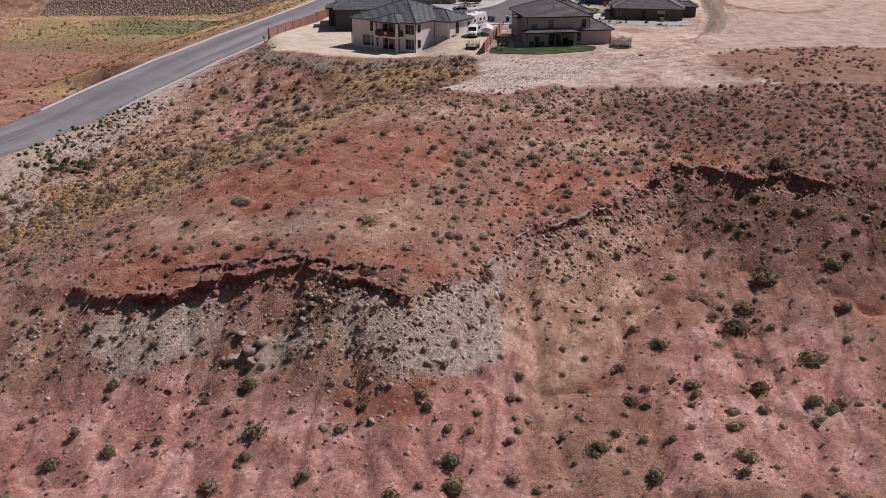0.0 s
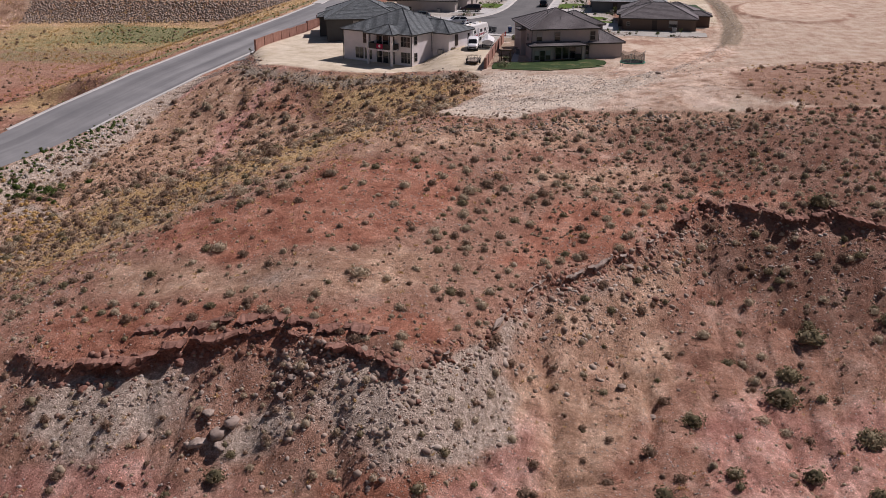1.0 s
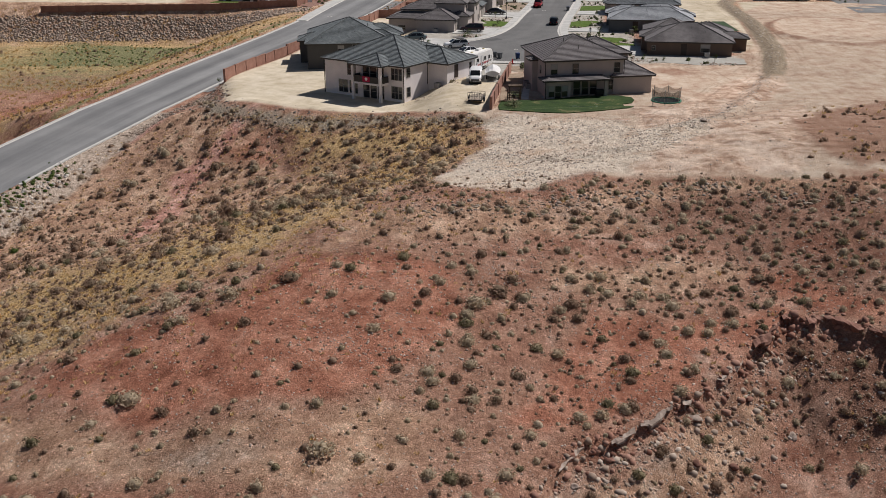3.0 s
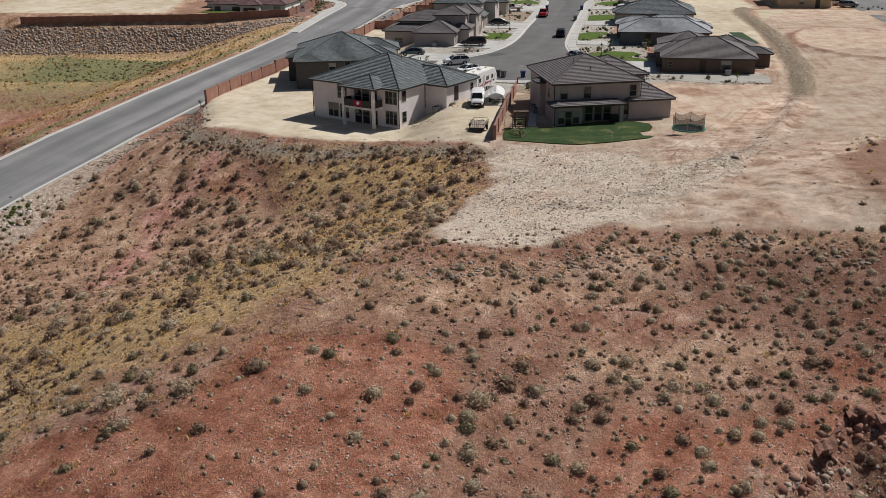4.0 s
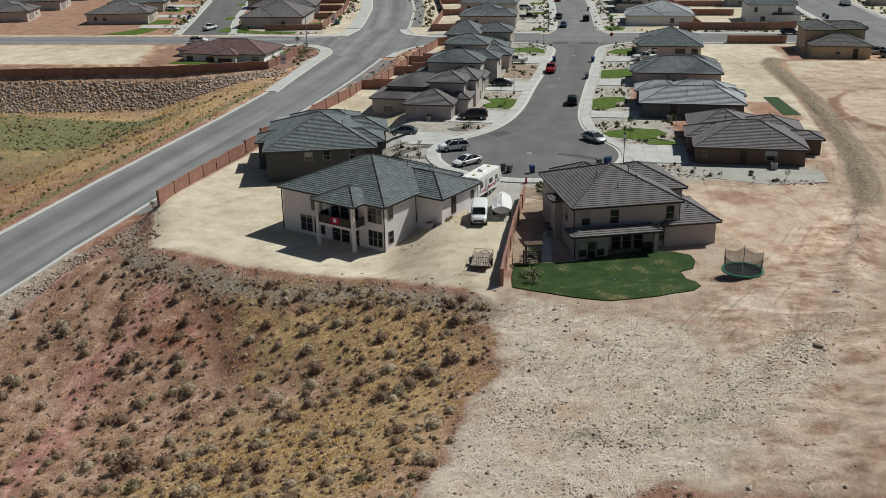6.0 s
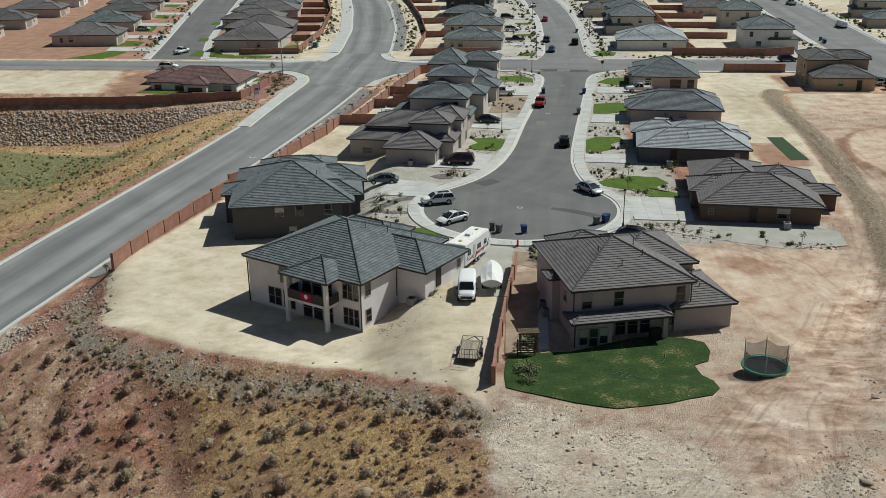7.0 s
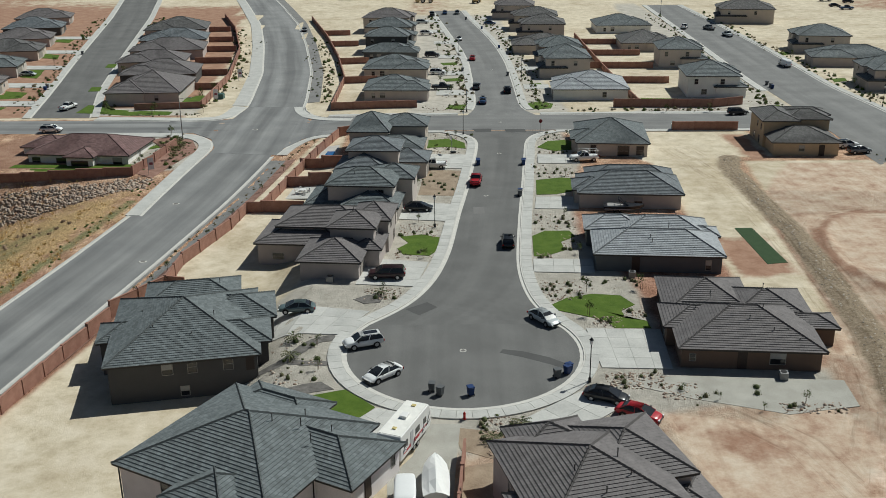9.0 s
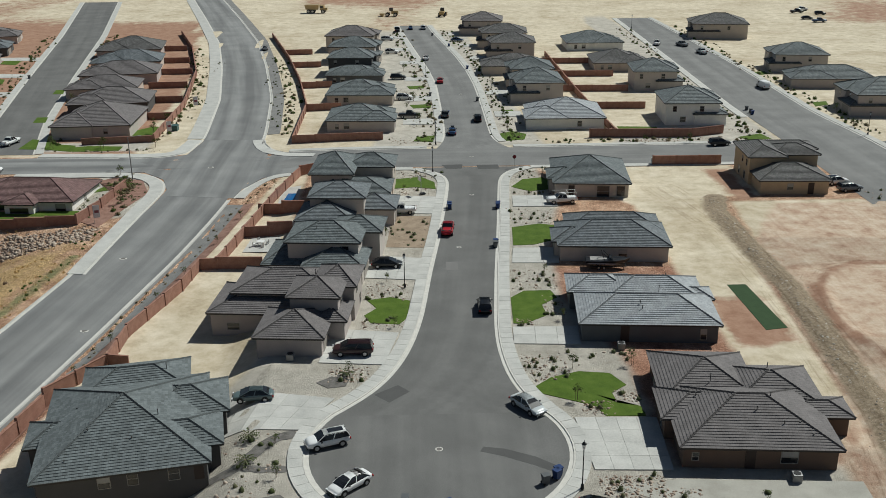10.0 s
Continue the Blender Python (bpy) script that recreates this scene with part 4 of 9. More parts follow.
def drive(corners, nu, nv, label="pale concrete driveway laid in square panels"):
    """A driveway of panels between four corners."""
    c = [np.array(p, float) for p in corners]
    root = None
    at = lambda u, v: (c[0] * (1 - u) + c[1] * u) * (1 - v) + (c[3] * (1 - u) + c[2] * u) * v
    for i in range(nu):
        for j in range(nv):
            e = 0.006
            a, b, p, q = at((i + e) / nu, (j + e) / nv), at((i + 1 - e) / nu, (j + e) / nv), at((i + e) / nu, (j + 1 - e) / nv), at((i + 1 - e) / nu, (j + 1 - e) / nv)
            bm = slab(bmesh.new(), [a, b], [p, q], 0.11 + 0.004 * ((i + j) % 2), 0.3)
            if root is None:
                root = tagged(part("driveway", bm, CONCRETE), label, "driveway", kind="structure")
            else:
                part("panel", bm, CONCRETE, root)


drive([(-25.5, 5.2), (-15.0, 4.4), (-11.6, 11.2), (-25.0, 14.2)], 5, 3)
drive([(-14.3, 20.2), (-6.2, 19.3), (-4.6, 28.3), (-13.4, 30.0)], 3, 4)
drive([(15.4, -4.5), (23.2, -4.9), (23.8, 5.4), (14.9, 5.8)], 4, 4)
drive([(10.0, 24.4), (18.4, 23.8), (18.8, 29.2), (10.3, 29.4)], 3, 2)
drive([(12.3, 52.6), (19.5, 52.2), (20.4, 59.0), (13.0, 59.0)], 3, 3)
drive([(15.0, 80.5), (23.0, 80.0), (23.5, 86.5), (15.4, 86.8)], 3, 3)
drive([(-11.6, 47.8), (-2.4, 46.4), (-1.2, 55.2), (-11.0, 57.2)], 3, 3)
drive([(-8.0, 78.0), (0.6, 77.0), (1.4, 87.0), (-7.2, 88.0)], 3, 3)
drive([(-11.5, -16.3), (-9.0, -13.3), (-4.4, -15.0), (-7.0, -22.5)], 2, 4)
drive([(6.0, -15.6), (12.5, -9.8), (16.0, -13.5), (9.5, -19.5)], 3, 2)
for _y in (131, 158, 186, 214, 240, 268):
    _x = np.interp(_y, NORTH_L[:, 1], NORTH_L[:, 0])
    drive([(_x - 9.5, _y + 14), (_x - 2.3, _y + 14), (_x - 2.3, _y + 20), (_x - 9.5, _y + 20)], 2, 2)
    _x = np.interp(_y, NORTH_R[:, 1], NORTH_R[:, 0])
    drive([(_x + 2.3, _y + 21), (_x + 9, _y + 21), (_x + 9, _y + 27), (_x + 2.3, _y + 27)], 2, 2)


# ---- houses ----
def hip_planes(x0, y0, x1, y1, z, pitch, axis, ends):
    """The slopes of a hipped roof over a rectangle: eave corners a, b and ridge corners c (over a), d (over b)."""
    if axis == "y":
        out = hip_planes(y0, -x1, y1, -x0, z, pitch, "x", ends)
        turn = lambda p: Vector((-p[1], p[0], p[2]))
        return [tuple(turn(p) for p in pl) for pl in out]
    h = (y1 - y0) / 2
    ym, zr = (y0 + y1) / 2, z + h * pitch
    h0 = min(h, (x1 - x0) / 2)
    r0, r1 = (x0 + h0 if ends[0] == "h" else x0), (x1 - h0 if ends[1] == "h" else x1)
    v = lambda *p: Vector(p)
    a, b, c, d = v(x0, y0, z), v(x1, y0, z), v(x1, y1, z), v(x0, y1, z)
    r, s = v(r0, ym, zr), v(r1, ym, zr)
    pl = [(a, b, r, s), (c, d, s, r)]
    pl.append((d, a, r, r))
    pl.append((b, c, s, s))
    return pl


def roof_mesh(planes, course=0.36, lift=0.06):
    """Lapped courses on each slope, caps on hips and ridge, fascia and soffit."""
    bm = bmesh.new()
    uv = bm.loops.layers.uv.new("UVMap")
    for a, b, c, d in planes:
        n = (b - a).cross(c - a).normalized()
        along = (b - a).normalized()
        up = n.cross(along)
        length = (c - a).dot(up)
        if length < 0.05:
            continue
        k = max(1, int(round(length / course)))
        for i in range(k):
            p, q = a.lerp(c, i / k), b.lerp(d, i / k)
            r, s = a.lerp(c, (i + 1) / k), b.lerp(d, (i + 1) / k)
            top = [bm.verts.new(v) for v in (p + n * lift, q + n * lift, s + n * 0.004, r + n * 0.004)]
            f = bm.faces.new(top)
            for lp in f.loops:
                w = lp.vert.co - a
                lp[uv].uv = (w.dot(along), (i + 0.02) * 0.36 if lp.vert in top[:2] else (i + 0.98) * 0.36)
            low = [bm.verts.new(v) for v in (p - n * 0.01, q - n * 0.01)]
            f = bm.faces.new((low[0], low[1], top[1], top[0]))
            for lp in f.loops:
                lp[uv].uv = ((lp.vert.co - a).dot(along), i * 0.36 + 0.05)
    edges = {}
    for a, b, c, d in planes:
        for p, q in ((a, c), (b, d), (c, d)):
            if (p - q).length > 0.3:
                edges[tuple(sorted((tuple(round(v, 2) for v in p), tuple(round(v, 2) for v in q))))] = (p, q)
    for p, q in edges.values():
        m = max(1, int((p - q).length / 0.45))
        for i in range(m):
            s, e = p.lerp(q, i / m), p.lerp(q, (i + 1.08) / m)
            cross = (q - p).cross(Vector((0, 0, 1))).normalized() * 0.14
            lo = [bm.verts.new(s + Vector((0, 0, 0.02)) + o) for o in (cross, Vector((0, 0, 0.16)), -cross)]
            hi = [bm.verts.new(e + Vector((0, 0, 0.02)) + o * 0.8) for o in (cross, Vector((0, 0, 0.14)), -cross)]
            bm.faces.new((lo[0], lo[1], hi[1], hi[0]))
            bm.faces.new((lo[1], lo[2], hi[2], hi[1]))
            bm.faces.new(lo)
    return bm


def fascia_mesh(x0, y0, x1, y1, z):
    return boxes((x0 + 0.03, y0 + 0.03, z - 0.2, x1 - 0.03, y1 - 0.03, z - 0.015))


SIDES = {"s": (0, -1), "n": (0, 1), "w": (-1, 0), "e": (1, 0)}


def on_wall(parent, wing, side, u, z, w, h, kind="window"):
    """A window, door or garage door on one wall of a wing; u metres along it from its west or south end."""
    x0, y0, x1, y1 = wing[0] + 0.5, wing[1] + 0.5, wing[2] - 0.5, wing[3] - 0.5
    dx, dy = SIDES[side]
    cx, cy = {"s": (x0 + u, y0), "n": (x0 + u, y1), "w": (x0, y0 + u), "e": (x1, y0 + u)}[side]
    m = Matrix.Translation((cx, cy, z)) @ Matrix.Rotation(math.atan2(dx, -dy), 4, "Z")
    f = 0.07
    if kind == "window":
        ob = part("window", boxes((-w / 2 - f, -0.06, -f, w / 2 + f, 0.02, 0), (-w / 2 - f, -0.05, h, w / 2 + f, 0.02, h + f), (-w / 2 - f, -0.05, 0, -w / 2, 0.02, h), (w / 2, -0.05, 0, w / 2 + f, 0.02, h),
                                  (-w / 2, -0.035, h * 0.5 - 0.03, w / 2, 0.02, h * 0.5 + 0.03)), TRIM, parent)
        part("pane", boxes((-w / 2, -0.02, 0, w / 2, 0.01, h * 0.5 - 0.03)), GLASS, ob)
        part("pane", boxes((-w / 2, -0.02, h * 0.5 + 0.03, w / 2, 0.01, h)), BLIND if int(abs(cx * 7.3 + cy * 3.1) * 10) % 5 < 2 and parent.name != h_dark else GLASS, ob)
    elif kind == "door":
        ob = part("door", boxes((-w / 2 - f, -0.05, 0, w / 2 + f, 0.02, h + f), (-w / 2, -0.07, 0, w / 2, 0.0, h)), DOOR, parent)
        part("handle", boxes((w * 0.32, -0.12, h * 0.47, w * 0.4, -0.07, h * 0.5)), BLACK, ob)
    else:
        ob = part("garage_door", boxes(*[(-w / 2, -0.06, h * k / 4 + 0.02, w / 2, 0.02, h * (k + 1) / 4 - 0.02) for k in range(4)]), GARAGE, parent)
    ob.matrix_basis = m
    return ob


h_dark = "house"  # the first house: bare dark panes
TRIM = plain("window_trim", (0.3, 0.28, 0.255), 0.6)
BLIND = material("pale_blind_behind_glass", [(0.3, 0.3, 0.29), (0.4, 0.395, 0.38)], 0.3, 0.1, 0.0, spec=0.6)
DOOR = plain("dark_door", (0.05, 0.035, 0.03), 0.5)
GARAGE = plain("garage_door_paint", (0.3, 0.27, 0.24), 0.6)
VENT = plain("vent_metal", (0.09, 0.088, 0.085), 0.6)
FASCIA = plain("fascia_paint", (0.05, 0.045, 0.042), 0.6)
ROOFS = {"slate": roof_material("slate_grey_tiles", (0.14, 0.157, 0.16)), "brown": roof_material("brown_grey_tiles", (0.16, 0.146, 0.145), 0.1), "light": roof_material("light_grey_tiles", (0.33, 0.345, 0.36), 0.1),
         "red": roof_material("faded_red_tiles", (0.19, 0.118, 0.112)), "taupe": roof_material("taupe_tiles", (0.125, 0.121, 0.118)), "blue": roof_material("blue_grey_tiles", (0.15, 0.165, 0.175))}
WALLS = {k: plain(k + "_stucco", c, 0.9, spread=0.08, scale=0.7, bump=0.1) for k, c in dict(lilac=(0.76, 0.71, 0.705), taupe=(0.44, 0.385, 0.36), charcoal=(0.09, 0.088, 0.086), brown=(0.15, 0.105, 0.08),
         tan=(0.48, 0.37, 0.25), greige=(0.5, 0.45, 0.41), white=(0.76, 0.74, 0.7), beige=(0.52, 0.45, 0.39), slate=(0.12, 0.125, 0.13)).items()}


def house(label, x, y, rot, base, wall, roof, wings, fittings=(), vents=(), category="house", group="", course=0.36):
    """wings: eave rectangles (x0, y0, x1, y1, eave height, ridge axis, pitch[, ends]) in the house's own frame."""
    root = thing("house", label, category, pose(x, y, 0, 0, 0, rot), group)
    for w in wings:
        x0, y0, x1, y1, z, axis, pitch = w[:7]
        ends = w[7] if len(w) > 7 else "hh"
        part("wall", boxes((x0 + 0.5, y0 + 0.5, base - 0.8, x1 - 0.5, y1 - 0.5, z - 0.1)), WALLS[wall], root)
        r = part("roof", roof_mesh(hip_planes(x0, y0, x1, y1, z, pitch, axis, ends), course), ROOFS[roof], root)
        part("fascia", fascia_mesh(x0, y0, x1, y1, z), FASCIA, r)
    for wi, *f in fittings:
        on_wall(root, wings[wi], *f)
    for vx, vy, vz in vents:
        part("vent_pipe", rod(rod(bmesh.new(), (0, 0, -0.6), (0, 0, 0.28), 0.05), (0, 0, 0.22), (0, 0, 0.3), 0.08), VENT, root).location = (vx, vy, vz - 0.1)
    return root


h1 = house("pale lilac stucco two-storey house with slate tile roof and balcony", -31.5, -27.9, -28.5, -3.0, "lilac", "slate",
           [(0, 0, 17.45, 17, 2.8, "x", 0.4), (8.6, 6.7, 21.2, 15.6, 2.62, "x", 0.4), (7.4, -2.0, 14.4, 5, 2.85, "y", 0.4), (1.5, 13, 11.3, 18.8, 2.6, "x", 0.4)],
           [(0, "s", 3.4, -2.5, 0.85, 2.0), (0, "s", 4.4, -2.5, 0.85, 2.0), (0, "s", 5.7, -2.5, 0.85, 2.0), (0, "s", 6.6, -2.5, 0.6, 2.0),
            (0, "s", 5.3, 0.45, 0.8, 1.8), (0, "s", 6.2, 0.45, 0.8, 1.8),
            (0, "s", 14.3, -2.5, 0.6, 1.9), (0, "s", 15.0, -2.5, 0.6, 1.9), (0, "s", 15.75, -2.5, 0.6, 1.9),
            (0, "s", 14.3, 0.5, 0.6, 1.8), (0, "s", 15.0, 0.5, 0.6, 1.8), (0, "s", 15.75, 0.5, 0.6, 1.8),
            (0, "e", 1.2, -2.2, 0.9, 1.5), (0, "e", 1.2, 0.9, 0.9, 1.5), (1, "e", 2.6, 0.05, 0.9, 2.05, "door"), (1, "e", 6.8, 0.9, 0.6, 1.0)],
           [(11.0, 9.2, 6.0), (13.2, 10.5, 5.5), (15.0, 9.5, 4.9), (12.2, 12.5, 5.1), (15.5, 12.0, 4.6)])
# the porch bay is open: take its walls away and stand a balcony on posts
for _o in [o for o in h1.children if o.name.startswith("wall")][2:3]:
    bpy.data.objects.remove(_o)
for _u in (7.9, 13.5):
    part("post", boxes((_u, -1.65, -3.3, _u + 0.42, -1.23, 2.7)), WALLS["lilac"], h1)
part("balcony", boxes((7.9, -1.6, -0.35, 13.9, 0.6, -0.05)), WALLS["lilac"], h1)
_b = part("parapet", boxes((8.3, -1.55, -0.05, 13.5, -1.47, 1.0), (7.95, -1.2, -0.05, 8.03, 0.5, 1.0), (13.8, -1.2, -0.05, 13.88, 0.5, 1.0)), plain("dark_railing", (0.05, 0.045, 0.042), 0.6), h1, "dark solid balcony railing")
for _u in (9.3, 10.8, 12.3):
    on_wall(h1, (0, 0, 17.45, 17), "s", _u - 0.5, -2.9, 1.2, 2.2)
    on_wall(h1, (0, 0, 17.45, 17), "s", _u - 0.5, 0.05, 1.2, 2.1)
_flag = tagged(part("flag", boxes((0, -0.02, 0, 1.5, 0.0, 0.85)), plain("crimson_cloth", (0.4, 0.015, 0.06), 0.8)), "crimson flag with a pale emblem draped over the balcony railing", "flag")
_flag.matrix_basis = h1.matrix_basis @ Matrix.Translation((10.2, -1.58, 0.1))
_fe = rod(bmesh.new(), (0.75, -0.03, 0.45), (0.75, -0.021, 0.45), 0.27, n=16)
part("emblem", _fe, WHITE, _flag, "plain pale round emblem")

h2 = house("taupe stucco two-storey house with brown-grey tile roof and patio", 5.7, -42.1, 15.5, -0.5, "taupe", "brown",
           [(0, 0, 13.1, 14.6, 5.0, "x", 0.38), (10.5, -0.3, 17.6, 9.0, 2.4, "x", 0.38), (9.0, 7.0, 16.6, 16.6, 2.8, "x", 0.38), (6.5, 5.2, 15.6, 15.6, 4.9, "x", 0.38), (2.0, 12, 9.5, 17, 4.7, "y", 0.36),
            (-0.45, -1.9, 10.1, 1.2, 2.35, "x", 0.25), (-0.9, 5.0, 1.5, 7.6, 4.4, "y", 0.36)],
           [(0, "s", 1.3, 2.9, 0.95, 1.5), (0, "s", 4.6, 2.9, 0.95, 1.5), (0, "s", 11.1, 2.9, 0.9, 1.5), (0, "s", 10.35, 0.35, 0.85, 1.45), (0, "s", 11.4, 0.35, 0.85, 1.45),
            (5, "s", 0.9, -0.1, 0.8, 1.6), (5, "s", 1.9, -0.35, 0.85, 1.85), (5, "s", 2.95, -0.1, 0.8, 1.6),
            (0, "w", 3.0, 2.6, 0.8, 1.2), (0, "w", 9.0, 2.6, 0.8, 1.2), (1, "e", 5.5, 0.4, 0.7, 0.9)],
           [(4.5, 5.5, 7.3), (8.6, 6.4, 7.6), (6.2, 3.0, 6.6), (8.8, 4.2, 7.0), (13.6, 4.4, 4.2), (14.5, 2.4, 3.6)])
for _o in [o for o in h2.children if o.name.startswith("wall")][5:7]:
    bpy.data.objects.remove(_o)
part("wall", boxes((0.15, -1.3, -1.2, 3.9, 0.6, 2.25)), WALLS["taupe"], h2)
part("post", boxes((9.2, -1.35, -1.2, 9.7, -0.85, 2.25)), WALLS["taupe"], h2)
part("chimney_chase", boxes((-0.35, 5.4, -1.0, 0.6, 7.2, 4.3)), WALLS["taupe"], h2)
part("patio_slab", boxes((-0.4, -2.2, -1.1, 17.6, 0.55, -0.38)), CONCRETE, h2)
for _u in (5.4, 6.7, 8.0):
    on_wall(h2, (0, 0, 13.1, 14.6), "s", _u - 0.5, -0.3, 1.0, 2.0)

for _h, _spots in ((h1, ((16.97, 0.42, -3.0, 2.6), (16.97, 6.9, -1.0, 2.5), (0.42, 0.42, -3.0, 2.6))), (h2, ((0.42, 0.42, -0.6, 4.8), (12.7, 0.42, -0.6, 4.8), (0.05, -1.36, -0.6, 2.2)))):
    for _u, _v, _z0, _z1 in _spots:
        part("downpipe", boxes((_u - 0.05, _v - 0.05, _z0, _u + 0.05, _v + 0.05, _z1)), FASCIA, _h)

house("charcoal stucco house with slate tile roof above a bare dirt lot", -39.2, -7.7, 11.5, -3.2, "charcoal", "slate",
      [(0, 0, 17.1, 19.6, 1.75, "x", 0.37), (9.5, 3.0, 18.4, 10.0, 1.9, "x", 0.4), (10, 9.5, 19.2, 17.5, 2.0, "x", 0.4), (-1.7, 7.6, 6, 13.4, 1.3, "x", 0.4), (3, 16, 15, 24, 1.9, "x", 0.38)],
      [(0, "s", 6.3, 0.1, 1.1, 1.2), (0, "s", 9.0, 0.1, 0.95, 1.35), (0, "s", 12.9, 0.1, 1.0, 1.35), (0, "s", 8.0, -2.6, 0.9, 1.1), (0, "s", 15.3, -0.2, 0.8, 1.6, "door"), (2, "e", 3.4, -0.1, 4.8, 2.1, "garage"), (1, "e", 3.0, 0.3, 1.2, 1.3)],
      [(5.2, 5.5, 3.9), (9.5, 4.0, 3.3), (3.5, 11.5, 3.2), (12.0, 7.0, 4.4), (3.2, 2.2, 2.6), (12.4, 19.5, 3.5)])
house("dark brown stucco single-storey house with brown-grey tile roof", 23.6, -4.8, -4.6, 0.0, "brown", "brown",
      [(0, 0, 16.1, 13.2, 2.5, "x", 0.4), (-1.0, 5.4, 8.5, 12.4, 2.6, "x", 0.38), (-0.4, 9.4, 10.5, 21.4, 2.55, "x", 0.38), (6.5, 8, 17.0, 18.2, 2.5, "x", 0.4), (12.5, 6.6, 19.2, 11.2, 2.4, "x", 0.36)],
      [(0, "s", 1.2, 0.9, 0.6, 0.8), (0, "s", 6.6, 0.05, 0.9, 2.0, "door"), (0, "s", 10.4, 0.75, 1.6, 1.3), (2, "w", 5.5, 0.05, 5.0, 2.1, "garage"), (1, "w", 2.0, 0.4, 0.9, 1.6)],
      [(8.4, 4.6, 4.6), (10.2, 6.6, 5.2), (3.0, 8.5, 4.0), (5.2, 12.0, 4.4), (10.8, 3.0, 3.9), (12.4, 3.2, 3.7), (13.4, 1.8, 3.2), (12.0, 15.0, 4.3)])
house("charcoal house with light grey tile roof", 18.1, 24.4, -4.8, 0.0, "slate", "light",
      [(0, 0, 18.0, 10.2, 2.6, "x", 0.42), (3.5, 7, 17.4, 16.5, 2.6, "x", 0.42), (-0.9, 10.0, 8.0, 16.8, 2.7, "x", 0.4), (9, 8.5, 18.6, 13.0, 2.5, "x", 0.38)],
      [(0, "s", 5.4, 0.05, 0.95, 2.1, "door"), (0, "s", 15.2, 0.5, 0.7, 1.4), (2, "w", 3.0, 0.05, 4.8, 2.1, "garage")], [(8.2, 2.6, 4.0), (8.0, 3.4, 4.3), (11.0, 7.8, 4.6), (12.6, 12.8, 4.4)])
house("greige house with slate tile roof beside a parked ski boat", 19.2, 52.7, -4.6, 0.0, "greige", "blue",
      [(0, 0, 17.4, 11.5, 2.6, "x", 0.42), (1.6, 7, 17.0, 15.4, 2.7, "x", 0.42), (-0.8, 2.0, 6, 8.5, 2.6, "x", 0.4)],
      [(0, "s", 9.5, 0.7, 1.2, 1.2), (2, "w", 2.4, 0.05, 4.8, 2.1, "garage")], [(9.6, 3.4, 4.2), (7.4, 6.8, 4.8)])
house("beige house with dark slate roof and covered patio", 22.7, 85.5, -5.0, 0.0, "beige", "slate",
      [(0, 0, 14.4, 17.4, 2.7, "x", 0.36), (-1.0, 3, 6, 10, 2.7, "x", 0.38)], [(0, "s", 3.0, 0.05, 1.0, 2.1, "door"), (0, "s", 8.8, 0.1, 2.2, 2.0), (0, "s", 12.0, 0.3, 1.4, 1.8), (1, "w", 2.6, 0.05, 4.6, 2.1, "garage")], [(6.2, 6.0, 4.8), (7.2, 4.0, 4.1)])
house("taupe two-storey house with stepped brown tile roofs", -22.6, 22.2, -5.0, -1.9, "taupe", "brown",
      [(0, 0, 9.1, 9.4, 2.6, "x", 0.4), (3.0, 6.4, 10.2, 14.0, 5.3, "x", 0.4), (-8.6, 9.6, 5, 20.5, 1.5, "x", 0.34), (-6.0, 12.5, 8.0, 22.5, 3.2, "x", 0.36), (6.5, 4.8, 11.2, 11.5, 2.8, "y", 0.4), (5.5, 11, 11.6, 19, 5.0, "x", 0.4)],
      [(0, "e", 3.6, 0.0, 4.6, 2.1, "garage"), (0, "e", 7.4, 0.0, 0.9, 2.1, "door"), (1, "e", 2.5, 3.2, 0.8, 1.4), (5, "e", 2.6, 3.1, 0.8, 1.4), (5, "e", 5.2, 0.4, 1.0, 1.4), (2, "s", 3.0, -1.0, 1.6, 0.9)],
      [(-2.0, 14.0, 3.3), (1.0, 16.0, 4.0), (4.5, 3.5, 4.0), (5.0, 17.0, 4.9)])
house("greige two-storey house with slate tile roofs by a patio", -22.6, 46.4, -5.0, -1.0, "greige", "slate",
      [(0.5, 3, 12.0, 12.5, 5.2, "x", 0.4), (3.5, -0.6, 13.0, 8, 2.7, "x", 0.4), (-3, 2, 5, 13, 2.0, "x", 0.36), (6.5, 8.5, 14.5, 16, 5.0, "x", 0.4)],
      [(0, "s", 8.6, 3.4, 0.9, 1.1), (1, "e", 4.0, 0.0, 4.6, 2.1, "garage"), (3, "e", 3.2, 3.2, 0.9, 1.4)], [(5.0, 6.0, 6.6), (9.5, 3.0, 3.9)])
house("greige two-storey house with slate roof next to a swimming pool", -22.4, 66.0, -4.0, -0.6, "greige", "blue",
      [(0, 0, 9.8, 10, 2.9, "x", 0.4), (1.5, 4.5, 11.5, 13.5, 5.4, "x", 0.38), (8, 6, 16.4, 14, 3.0, "x", 0.4)], [(0, "s", 4.5, 0.2, 1.4, 1.4), (2, "e", 3.6, 0.0, 4.4, 2.1, "garage")], [(5.0, 4.0, 4.4)])
house("beige two-storey corner house with slate tile roof", -21.8, 84.6, -3.0, -0.4, "beige", "slate",
      [(0, 0, 8.4, 13.2, 5.4, "x", 0.4), (0.5, -3.5, 15.2, 6.0, 2.9, "x", 0.36), (6, 5, 15.4, 13.4, 5.4, "x", 0.4)], [(0, "s", 6.2, 3.5, 1.1, 1.0), (1, "s", 6.2, 0.1, 1.5, 1.5), (2, "e", 3.6, 3.2, 0.9, 1.3)], [(4.2, 6.6, 7.9)])
